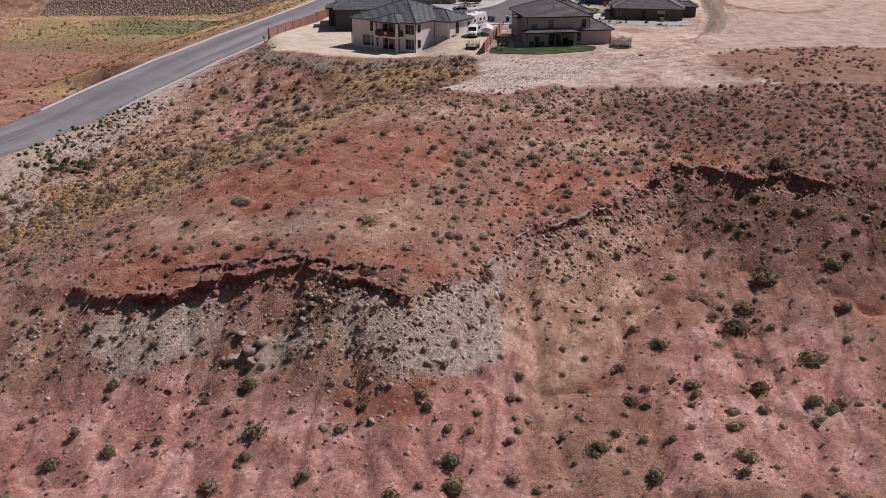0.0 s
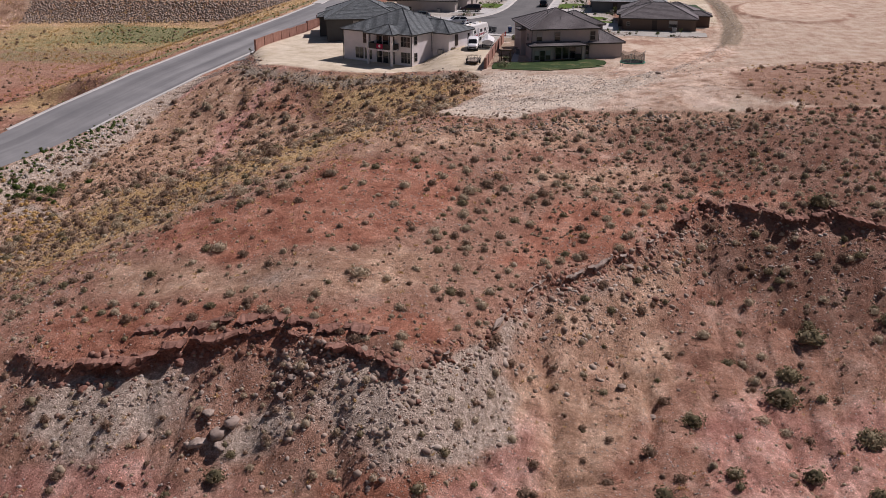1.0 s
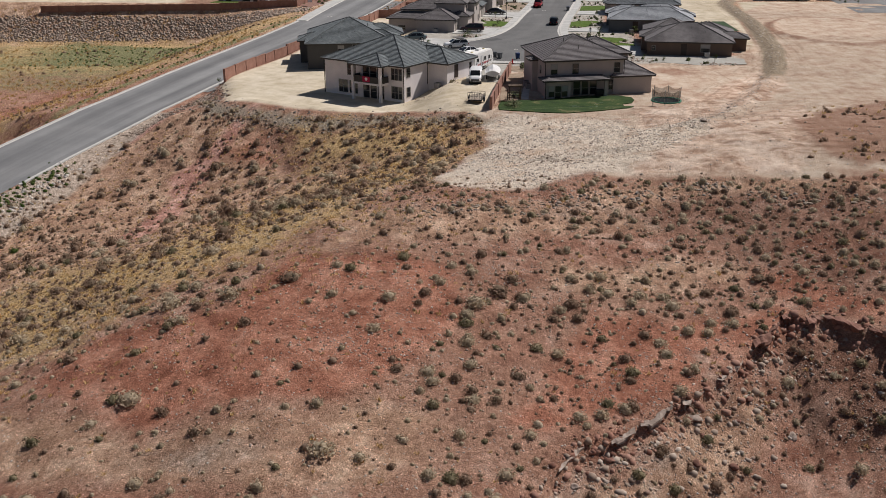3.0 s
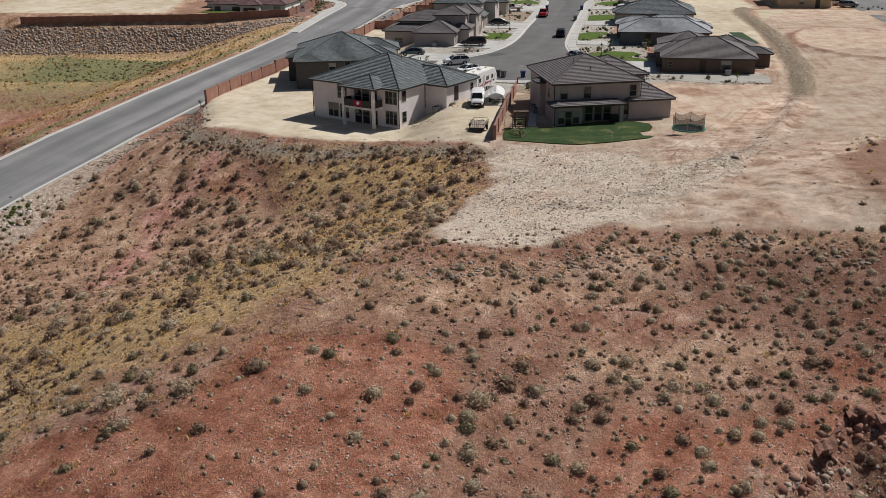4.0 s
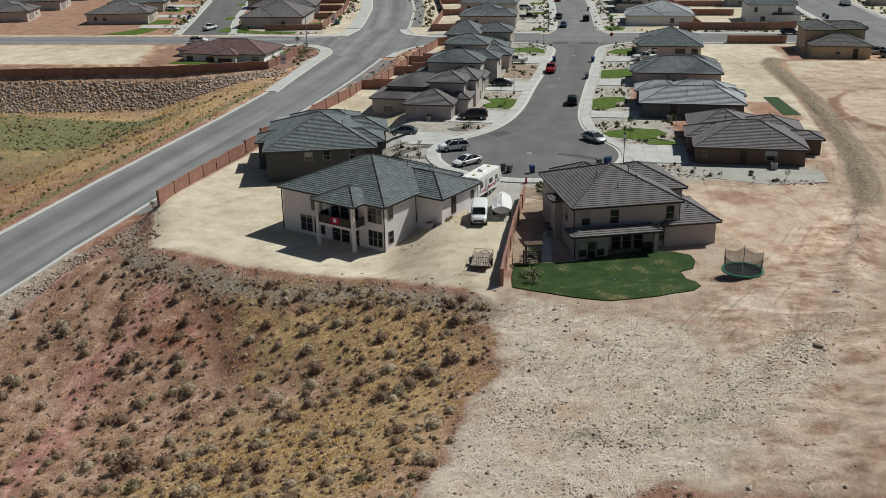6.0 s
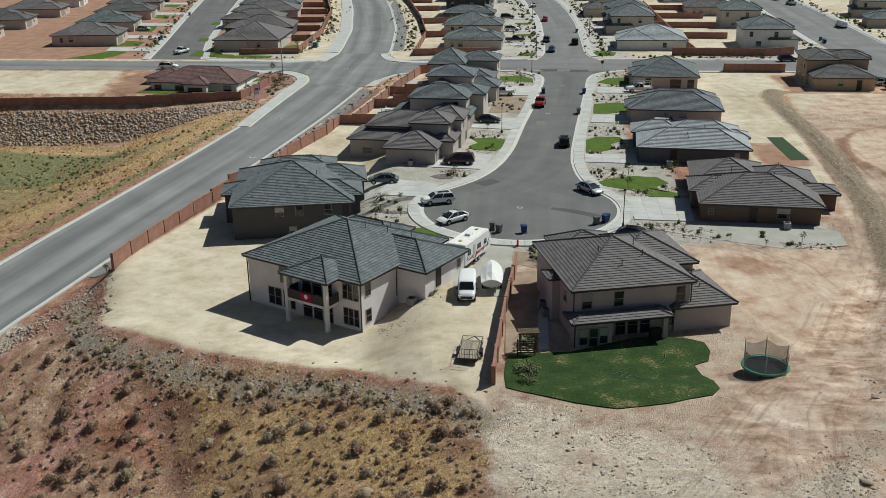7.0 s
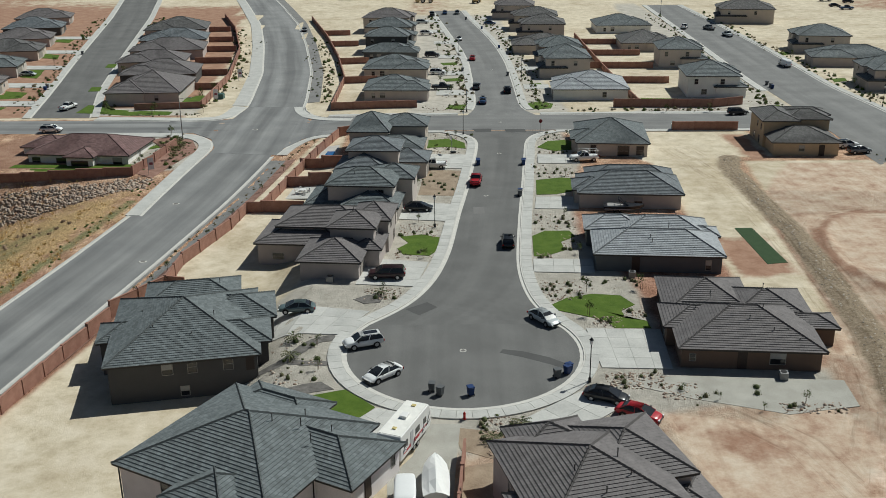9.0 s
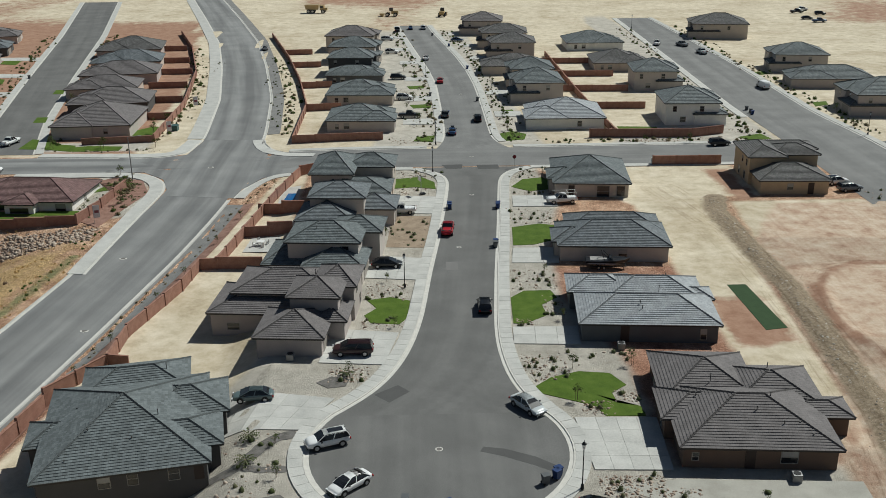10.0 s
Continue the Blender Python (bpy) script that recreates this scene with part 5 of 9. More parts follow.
house("tan two-storey house with brown tile roof on rust-red soil", 60.6, 84.8, -3.0, 0.0, "tan", "taupe",
      [(0, 0, 13.4, 11, 2.7, "x", 0.36), (-0.6, 6.4, 7.0, 18.4, 5.4, "y", 0.36), (4.5, 8.6, 13.8, 16, 5.3, "x", 0.36), (2, 14, 15, 20, 5.0, "x", 0.34)],
      [(0, "s", 5.4, 0.9, 1.0, 1.1), (0, "s", 9.2, 0.0, 0.95, 2.1, "door"), (1, "w", 2.0, 3.2, 0.8, 1.2), (1, "w", 5.0, 3.2, 0.8, 1.2), (1, "w", 3.0, 0.4, 1.0, 1.4), (1, "w", 7.0, 0.4, 1.0, 1.4), (2, "e", 2.0, 3.4, 0.9, 1.1)], [(3.2, 4.0, 4.2), (7.0, 4.6, 4.3), (10.0, 4.0, 4.1)])
house("white stucco house with faded red tile roof and covered porch", -86.6, 87.2, -5.0, -2.6, "white", "red",
      [(0, 0.8, 21.6, 15, 0.5, "x", 0.36), (8.8, -1.2, 15.2, 6, 0.55, "y", 0.36), (-3.6, 6, 6, 15, 0.5, "x", 0.34)], [(0, "s", 1.6, -1.7, 1.6, 1.5), (0, "s", 7.0, -2.4, 2.4, 2.1), (1, "s", 2.7, -2.3, 3.4, 2.0), (0, "s", 18.4, -1.7, 1.8, 1.6), (0, "e", 6.0, -1.6, 0.9, 1.4)])


def row_house(x, y, rot, width, depth, tall, wall, roof, side, base=0.0):
    """A house of the far rows; side +1: its garage faces east, -1 west."""
    words = f"{wall} stucco {'two-storey' if tall else 'single-storey'} house with {roof} tile roof"
    e = 5.3 if tall else 2.7
    wings = [(0, 0, width, depth, e, "x", 0.38), (width * 0.5, -0.4, width + 1.6, depth * 0.55, 2.75, "x", 0.4), (width * 0.55, depth * 0.4, width + 0.9, depth * 0.95, e - 0.1, "x", 0.4)]
    if side < 0:
        wings = [(width - w[2], *w[1:2], width - w[0], *w[3:]) for w in wings]
    c = "e" if side > 0 else "w"
    fit = [(1, c, depth * 0.25, base, 4.4, 2.1, "garage"), (0, "s", width * 0.3, 0.8, 1.2, 1.2), (2, c, depth * 0.25, e - 2.0, 0.9, 1.3), (0, "s", width * 0.62, e - 2.0, 0.9, 1.2), (0, "s", width * 0.15, e - 2.0, 0.8, 1.2)]
    return house(words, x, y, rot, base, wall, roof, wings, fit, [(width * 0.4, depth * 0.35, e + depth * 0.38 * 0.35)], group="houses of the estate", course=0.6)


for _r in ((-23.5, 138.5, -2, 15, 14, 0, "greige", "slate", 1), (-26, 168, -3, 16.5, 15, 0, "beige", "slate", 1), (-28.5, 196, -4, 15.5, 11, 0, "slate", "slate", 1), (-29, 210, -4, 14, 12, 1, "charcoal", "slate", 1),
           (-30.5, 231, -5, 15.5, 13, 1, "greige", "slate", 1), (-33.5, 255, -6, 17, 14, 1, "beige", "brown", 1),
           (24.5, 138, -2, 17.5, 17, 0, "white", "light", -1), (23.5, 167, 0, 13, 15, 1, "greige", "slate", -1), (24, 187, 0, 12.5, 13, 1, "beige", "slate", -1), (18.6, 207, 0, 17, 14, 0, "beige", "taupe", -1),
           (21.5, 235, -3, 15, 13, 1, "taupe", "taupe", -1), (20, 257, -4, 16, 13, 1, "beige", "taupe", -1), (15, 288, -5, 15, 14, 1, "taupe", "brown", -1),
           (56, 140, -3, 13.5, 15, 1, "white", "slate", 1), (57, 181, -4, 12.5, 14, 1, "greige", "slate", 1), (51, 210, -2, 15.5, 16, 0, "beige", "taupe", 1), (48.5, 249, 0, 18, 16, 0, "white", "slate", 1),
           (97, 272, -10, 20, 16, 1, "beige", "taupe", -1), (104, 205, -8, 16, 14, 1, "greige", "slate", -1), (102, 181, -6, 22, 14, 0, "taupe", "slate", -1), (104, 146, -4, 20, 16, 1, "taupe", "slate", -1),
           (-85, 137, 2, 17, 20, 0, "greige", "brown", -1), (-89, 161, 6, 19, 15, 0, "charcoal", "brown", -1), (-96, 181, 6, 18, 13, 0, "beige", "brown", -1), (-98.5, 201, 8, 21, 15, 0, "taupe", "brown", -1),
           (-101.5, 222, 8, 20, 15, 0, "beige", "blue", -1), (-107, 246, 8, 20, 18, 0, "taupe", "taupe", -1),
           (-161, 252, 10, 19, 16, 0, "charcoal", "blue", 1), (-154, 226, 10, 18, 15, 0, "taupe", "brown", 1), (-148, 201, 8, 18, 15, 0, "beige", "taupe", 1), (-142, 173, 8, 17, 15, 0, "greige", "slate", 1), (-137, 145, 6, 18, 15, 0, "beige", "brown", 1),
           (-190, 236, 8, 19, 15, 0, "white", "red", 1), (-184, 207, 8, 19, 15, 0, "beige", "brown", 1), (-181, 178, 8, 18, 15, 0, "greige", "taupe", 1), (-178, 150, 8, 18, 15, 0, "beige", "brown", 1), (-168, 280, 10, 19, 15, 0, "greige", "brown", 1)):
    row_house(*_r)


# ---- block walls ----
def block_wall(pts, height=1.8, label="red-brown block wall with pillars and a cap"):
    """A garden wall in stepped bays along a line of plan points."""
    bays = []
    for a, b in zip(pts, pts[1:]):
        a, b = np.array(a, float), np.array(b, float)
        n = max(1, int(round(np.hypot(*(b - a)) / 5.0)))
        bays += [(a + (b - a) * k / n, a + (b - a) * (k + 1) / n) for k in range(n)]
    root = thing("block_wall", label, "wall", kind="structure")
    for a, b in bays:
        d = b - a
        length = float(np.hypot(*d))
        z = max(z_at(*a), z_at(*b)) + height
        low = min(z_at(*a), z_at(*b)) - 0.4
        m = Matrix.Translation((a[0], a[1], 0)) @ Matrix.Rotation(math.atan2(d[1], d[0]), 4, "Z")
        p = part("bay", boxes((0.2, -0.1, low, length - 0.2, 0.1, z)), BLOCK, root)
        p.matrix_basis = m
        c = part("cap", boxes((0.2, -0.13, z, length - 0.2, 0.13, z + 0.07)), BLOCK, root)
        c.matrix_basis = m
        q = part("pillar", boxes((-0.2, -0.2, low, 0.2, 0.2, z + 0.12)), BLOCK, root)
        q.matrix_basis = m
    return root


block_wall([(-51.5, -18.0), (-48.6, 5.0), (-46.2, 16.0), (-41.2, 24.5), (-41.0, 33), (-37.0, 48), (-36.0, 56), (-33.4, 56.2), (-30.6, 75), (-28.4, 90), (-25.5, 104), (-22.5, 106)])
block_wall([(-41.2, 24.5), (-38.2, 23.8)])
block_wall([(-1.5, -51.6), (-1.4, -47), (-0.9, -35), (0.0, -21.5)], 1.7)
block_wall([(-33.4, 56.2), (-26, 55.8)])
block_wall([(-31.5, 70), (-23, 70.5)])
block_wall([(-30.4, 81.5), (-22, 81)])
block_wall([(-135, 78.5), (-100, 79.5), (-62.6, 80.0), (-60.6, 88), (-59.2, 100)], 1.6)
block_wall([(46, 106.3), (60, 106.0)], 1.9)
block_wall([(37, 130), (60, 129.0), (68, 132)], 1.9)
block_wall([(43, 131), (42, 150), (41, 180), (40, 240)], 1.7)
for _y in (160, 182, 204, 226):
    block_wall([(36, _y), (56, _y - 1)], 1.7)
block_wall([(-10, 131), (-30, 130), (-30.5, 165), (-36, 200), (-44, 240), (-56, 290)], 1.7)
for _y, _x in ((163, -30.3), (193, -35), (226, -41), (250, -46)):
    block_wall([(_x, _y), (_x + 9, _y + 0.5)], 1.7)
block_wall([(-62, 134), (-63, 170), (-69, 215), (-80, 262), (-92, 300)], 1.8)
for _y, _x in ((157, -63), (177, -65), (197, -68), (218, -71), (238, -76), (262, -82)):
    block_wall([(_x, _y), (_x - 11, _y - 0.5)], 1.7)
block_wall([(-62, 134), (-78, 132)], 1.5)


# ---- brush, grass and stones ----
RNG = np.random.default_rng(7)


def leaf_material(name, colors, rough=0.9, thin=0.0):
    """Leaves or stones whose shade differs from one to the next; thin leaves let some light through."""
    m = bpy.data.materials.new(name)
    m.use_nodes = True
    n, l = m.node_tree.nodes, m.node_tree.links
    b = n["Principled BSDF"]
    g = n.new("ShaderNodeNewGeometry")
    r = n.new("ShaderNodeValToRGB")
    e = r.color_ramp.elements
    while len(e) < len(colors):
        e.new(0.5)
    for i, c in enumerate(colors):
        e[i].position, e[i].color = i / max(1, len(colors) - 1), (*c, 1)
    l.new(g.outputs["Random Per Island"], r.inputs[0])
    l.new(r.outputs[0], b.inputs["Base Color"])
    b.inputs["Roughness"].default_value, b.inputs["Specular IOR Level"].default_value = rough, 0.1
    if thin:
        t, x = n.new("ShaderNodeBsdfTranslucent"), n.new("ShaderNodeMixShader")
        x.inputs[0].default_value = thin
        l.new(r.outputs[0], t.inputs[0])
        l.new(b.outputs[0], x.inputs[1])
        l.new(t.outputs[0], x.inputs[2])
        l.new(x.outputs[0], n["Material Output"].inputs[0])
    return m


SAGE = leaf_material("sage_leaves", [(0.34, 0.265, 0.18), (0.46, 0.375, 0.265), (0.58, 0.485, 0.36), (0.4, 0.325, 0.22), (0.66, 0.56, 0.43)], thin=0.45)
DARKBUSH = leaf_material("blackbrush_leaves", [(0.19, 0.125, 0.085), (0.3, 0.205, 0.145), (0.43, 0.31, 0.225), (0.24, 0.175, 0.12)], thin=0.4)
GREENBUSH = leaf_material("green_leaves", [(0.12, 0.105, 0.06), (0.2, 0.172, 0.1), (0.29, 0.245, 0.15), (0.38, 0.32, 0.21)], thin=0.4)
STRAW = leaf_material("dry_grass", [(0.48, 0.3, 0.11), (0.6, 0.4, 0.17), (0.7, 0.51, 0.26), (0.52, 0.35, 0.13)], thin=0.45)
WEED = leaf_material("green_weeds", [(0.05, 0.09, 0.02), (0.1, 0.14, 0.04), (0.16, 0.18, 0.07)], thin=0.4)
ROCKS = leaf_material("desert_stones", [(0.2, 0.12, 0.09), (0.3, 0.2, 0.15), (0.42, 0.33, 0.27), (0.27, 0.23, 0.2), (0.5, 0.44, 0.38), (0.24, 0.14, 0.1)])
PALEROCKS = leaf_material("pale_stones", [(0.34, 0.29, 0.25), (0.46, 0.41, 0.36), (0.56, 0.52, 0.47), (0.4, 0.34, 0.29)])
GREYROCKS = leaf_material("grey_stones", [(0.16, 0.14, 0.12), (0.25, 0.22, 0.19), (0.34, 0.3, 0.26), (0.2, 0.15, 0.12)])
TANROCKS = leaf_material("tan_stones", [(0.24, 0.175, 0.135), (0.34, 0.265, 0.21), (0.45, 0.375, 0.31), (0.28, 0.2, 0.15)])
REDROCKS = leaf_material("red_stones", [(0.17, 0.085, 0.06), (0.26, 0.13, 0.095), (0.34, 0.2, 0.15), (0.3, 0.16, 0.12)])


def bush_form(rng, leaves=80, flat=0.6):
    """A rounded bush one metre across: small leaf sprays over an uneven dome, and twigs. Triangles as an array."""
    out = []
    lumps = rng.normal(0, 0.16, (5, 3))
    for k in range(leaves):
        d = rng.normal(0, 1, 3)
        d[2] = abs(d[2]) * 0.9 + 0.05
        d /= np.linalg.norm(d)
        r = 0.5 * (0.55 + 0.45 * rng.random() ** 0.5) * (1 + lumps[k % 5] @ d)
        c = d * r * (1, 1, flat * 2) * (1, 1, 0.85)
        t = rng.normal(0, 1, 3)
        t -= d * (t @ d) * 0.6
        t /= np.linalg.norm(t)
        u = np.cross(t, rng.normal(0, 1, 3))
        u /= np.linalg.norm(u)
        s = 0.05 + 0.05 * rng.random()
        out.append((c - t * s + u * s * 0.4, c + t * s, c - t * s * 0.4 - u * s * 0.8))
    ring = [[(0.36 * q * math.cos(a) * (1 + lumps[k % 5, 0]), 0.36 * q * math.sin(a) * (1 + lumps[k % 5, 1]), z * flat) for k, a in enumerate(np.linspace(0, 6.283, 8)[:-1])] for q, z in ((1, -0.05), (0.95, 0.3), (0.55, 0.62))]
    for lo, hi in zip(ring, ring[1:]):
        for k in range(7):
            out += [(lo[k - 1], lo[k], hi[k]), (lo[k - 1], hi[k], hi[k - 1])]
    out += [(ring[2][k - 1], ring[2][k], (0, 0, 0.7 * flat)) for k in range(7)]
    for _ in range(6):
        a = rng.random() * 6.28
        e = np.array([math.cos(a) * 0.4, math.sin(a) * 0.4, 0.3 + 0.3 * rng.random()])
        out.append(((0.015, 0, -0.1), (-0.015, 0, -0.1), tuple(e)))
    return np.array(out)


def tuft_form(rng, blades=12):
    out = []
    for _ in range(blades):
        a, h, w = rng.random() * 6.28, 0.3 + 0.4 * rng.random(), 0.06 + 0.05 * rng.random()
        o = rng.normal(0, 0.16, 2)
        tip = (o[0] + math.cos(a) * 0.3, o[1] + math.sin(a) * 0.3, h)
        out.append(((o[0] - math.sin(a) * w, o[1] + math.cos(a) * w, -0.06), (o[0] + math.sin(a) * w, o[1] - math.cos(a) * w, -0.06), tip))
    return np.array(out)


def stone_form(rng, fine=False):
    bm = bmesh.new()
    bmesh.ops.create_icosphere(bm, subdivisions=2 if fine else 1, radius=0.5)
    cuts = [(rng.normal(0, 1, 3), 0.2 + 0.17 * rng.random()) for _ in range(7)]
    for v in bm.verts:
        p = np.array(v.co)
        for nrm, d in cuts:
            nrm = nrm / np.linalg.norm(nrm)
            over = p @ nrm - d
            if over > 0:
                p = p - nrm * over
        v.co = p * (1.15, 1.15, 0.95) + rng.normal(0, 0.045 if fine else 0.04, 3)
    tris = np.array([[tuple(v.co) for v in f.verts] for f in bm.faces])
    bm.free()
    return tris


def pebble_form(rng):
    p = np.array([(1, 0, 0), (-1, 0, 0), (0, 1, 0), (0, -1, 0), (0, 0, 0.7), (0, 0, -0.4)]) * 0.5 * (0.7 + 0.5 * rng.random((6, 1))) + rng.normal(0, 0.06, (6, 3))
    f = [(0, 2, 4), (2, 1, 4), (1, 3, 4), (3, 0, 4), (2, 0, 5), (1, 2, 5), (3, 1, 5), (0, 3, 5)]
    return np.array([[p[i] for i in t] for t in f])


def tri_mesh(name, tris, mat):
    t = np.asarray(tris, float).reshape(-1, 3, 3)
    flat = t.reshape(-1, 3)
    uniq, inv = np.unique(flat.round(4), axis=0, return_inverse=True)
    me = bpy.data.meshes.new(name)
    me.vertices.add(len(uniq))
    me.vertices.foreach_set("co", uniq.ravel())
    me.loops.add(len(flat))
    me.loops.foreach_set("vertex_index", inv.ravel().astype(np.int32))
    me.polygons.add(len(t))
    me.polygons.foreach_set("loop_start", np.arange(len(t)) * 3)
    me.update(calc_edges=True)
    me.materials.append(mat)
    return me


def strew(name, forms, x, y, size, mat, label, category, tall=1.0, sink=0.03, lift=None):
    """Many small forms at places on the ground, joined into one object of kind stuff."""
    z = surface(x, y) - sink * size if lift is None else lift
    a = RNG.random(len(x)) * 6.283
    out = []
    pick = RNG.integers(0, len(forms), len(x))
    hh = 0.75 + 0.5 * RNG.random(len(x))
    for k, form in enumerate(forms):
        i = np.where(pick == k)[0]
        if not len(i):
            continue
        c, s = np.cos(a[i])[:, None, None], np.sin(a[i])[:, None, None]
        f = form[None] * size[i][:, None, None, None]
        p = np.empty((len(i), *form.shape))
        p[..., 0] = f[..., 0] * c - f[..., 1] * s + x[i][:, None, None]
        p[..., 1] = f[..., 0] * s + f[..., 1] * c + y[i][:, None, None]
        p[..., 2] = f[..., 2] * tall * hh[i][:, None, None] + z[i][:, None, None]
        out.append(p.reshape(-1, 3, 3))
    return tagged(new(name, tri_mesh(name, np.concatenate(out), mat)), label, category, kind="stuff")


_gv = np.empty(len(ground.data.vertices) * 3)
ground.data.vertices.foreach_get("co", _gv)
_gv = _gv.reshape(-1, 3)
_nx = int(np.argmax(np.diff(_gv[:, 1]) > 1e-9)) + 1
_gz = _gv[:, 2].reshape(-1, _nx)
_gx, _gy = _gv[:_nx, 0].copy(), _gv[::_nx, 1].copy()


def surface(x, y):
    """The height of the ground as built, bumps and gullies included."""
    x, y = np.asarray(x, float), np.asarray(y, float)
    i = np.clip(np.searchsorted(_gx, x) - 1, 0, len(_gx) - 2)
    j = np.clip(np.searchsorted(_gy, y) - 1, 0, len(_gy) - 2)
    u, v = (x - _gx[i]) / (_gx[i + 1] - _gx[i]), (y - _gy[j]) / (_gy[j + 1] - _gy[j])
    return (_gz[j, i] * (1 - u) + _gz[j, i + 1] * u) * (1 - v) + (_gz[j + 1, i] * (1 - u) + _gz[j + 1, i + 1] * u) * v


def road_gap(x, y):
    return np.abs(x - np.interp(y, ROAD_LINE[:, 0], ROAD_LINE[:, 1]))


WILD = [(-80, -190), (72, -190), (72, -88), (33, -89.5), (20, -90.5), (12, -90.5), (6, -95), (2, -96.8), (-3, -96), (-5.5, -92.5), (-3.8, -86), (-3.2, -74), (-0.8, -68), (-2.6, -56), (-16, -48), (-33, -42.5), (-46, -37.5), (-53, -22), (-60, -24), (-68, -44), (-74, -62), (-90, -100)]


def scatter(n, x0, x1, y0, y1, density):
    """Random places kept with the given likelihood."""
    x, y = RNG.uniform(x0, x1, n), RNG.uniform(y0, y1, n)
    keep = RNG.random(n) < density(x, y)
    return x[keep], y[keep]


def wild(x, y, soft=0.5):
    return (in_poly(x, y, WILD, soft) > 0.5) & (road_gap(x, y) > 9.5)


def gather(x, y):
    """Patchiness of the brush."""
    return np.clip(0.62 + 0.75 * rough_noise(x, y, 14, 3), 0.1, 1.2)


FORMS_BUSH = [bush_form(RNG, 150) for _ in range(8)]
FORMS_SMALL = [bush_form(RNG, 70, 0.55) for _ in range(6)]
FORMS_TUFT = [tuft_form(RNG) for _ in range(6)]
FORMS_PEBBLE = [pebble_form(RNG) for _ in range(8)]
FORMS_STONE = [stone_form(RNG) for _ in range(8)]


def gully_side(x, y):
    """1 on the grassy north-west flank."""
    return in_poly(x, y, [(-75, -130), (-40, -122), (-24, -104), (-9, -88), (-2, -74), (-1, -56), (-18, -47), (-50, -36), (-62, -40), (-80, -90)], 8)


def spaced(cell, x0, x1, y0, y1, chance):
    """Places on a shaken lattice, kept with the given likelihood: brush that keeps its distance."""
    x, y = np.meshgrid(np.arange(x0, x1, cell), np.arange(y0, y1, cell))
    x, y = x.ravel() + RNG.uniform(-0.5, 0.5, x.size) * cell, y.ravel() + RNG.uniform(-0.5, 0.5, y.size) * cell
    keep = RNG.random(len(x)) < chance(x, y)
    return x[keep], y[keep]


def clear(x, y):
    """0 on the bare red and pale patches, 1 elsewhere."""
    return 1 - 0.65 * np.maximum(in_poly(x, y, PADS["red"][0], 5), in_poly(x, y, PADS["tan"][0], 4))


def top_density(x, y):
    d = ledge_y(x) - y
    low = smooth_step(d, 6, 14)
    return wild(x, y) * (0.22 + 0.55 * gather(x, y)) * (0.8 + 0.75 * smooth_step(x, 4, 20) * smooth_step(y, -128, -112)) * (1 - 0.75 * low) * clear(x, y) * (1 - gully_side(x, y)) * (1 - np.exp(-((d - 0.5) / 1.5) ** 2))


def bush(x, y, w, kind, label, group="desert bushes", name="sagebrush"):
    o = new(name, SINGLE[kind + 3 * int(RNG.integers(0, 3))])
    o.matrix_basis = Matrix.LocRotScale((x, y, float(surface(x, y)) - 0.03), Euler((0, 0, RNG.random() * 6.28)), (w, w * (0.85 + 0.3 * RNG.random()), w * (0.75 + 0.35 * RNG.random())))
    return tagged(o, label, "bush", group)


SINGLE = [tri_mesh("sagebrush", bush_form(RNG, 220), (SAGE, GREENBUSH, DARKBUSH)[k % 3]) for k in range(9)]
SAGE_TEXT = ("rounded grey-tan sagebrush on bare soil", "dark green desert bush on bare soil", "brown twiggy desert bush on bare soil")
_x, _y = spaced(1.35, -80, 72, -190, -60, top_density)
_s = 0.46 + 0.68 * RNG.random(len(_x)) ** 1.4
_pick = np.where((_s > 0.88) & (_y > -150) & (np.abs(_x) < 50))[0][:190]
_rest = np.setdiff1d(np.arange(len(_x)), _pick)
_third = RNG.random(len(_rest))
for _lo, _hi, _mat, _txt in ((0, 0.5, SAGE, "grey-tan sagebrush scattered over the red soil"), (0.5, 0.88, DARKBUSH, "brown desert shrubs scattered over the red soil"), (0.88, 1, GREENBUSH, "grey-green desert shrubs scattered over the soil")):
    _i = _rest[(_third >= _lo) & (_third < _hi)]
    strew("sagebrush", FORMS_BUSH, _x[_i], _y[_i], _s[_i], _mat, _txt, "brush")
for _i in _pick:
    _k = int(RNG.choice([0, 0, 1, 2]))
    bush(_x[_i], _y[_i], _s[_i] * 1.1, _k, SAGE_TEXT[_k])
_x, _y = spaced(1.05, -76, 60, -184, -60, lambda x, y: wild(x, y) * (0.2 + 0.5 * gather(x, y)) * (1 - 0.5 * smooth_step(ledge_y(x) - y, 10, 18)) * np.sqrt(clear(x, y)))
strew("sagebrush", FORMS_SMALL, _x[::2], _y[::2], 0.22 + 0.3 * RNG.random(len(_x[::2])), DARKBUSH, "small brown shrubs between the larger bushes", "brush")
strew("sagebrush", FORMS_SMALL, _x[1::2], _y[1::2], 0.22 + 0.3 * RNG.random(len(_x[1::2])), SAGE, "small grey-tan shrubs between the larger bushes", "brush")

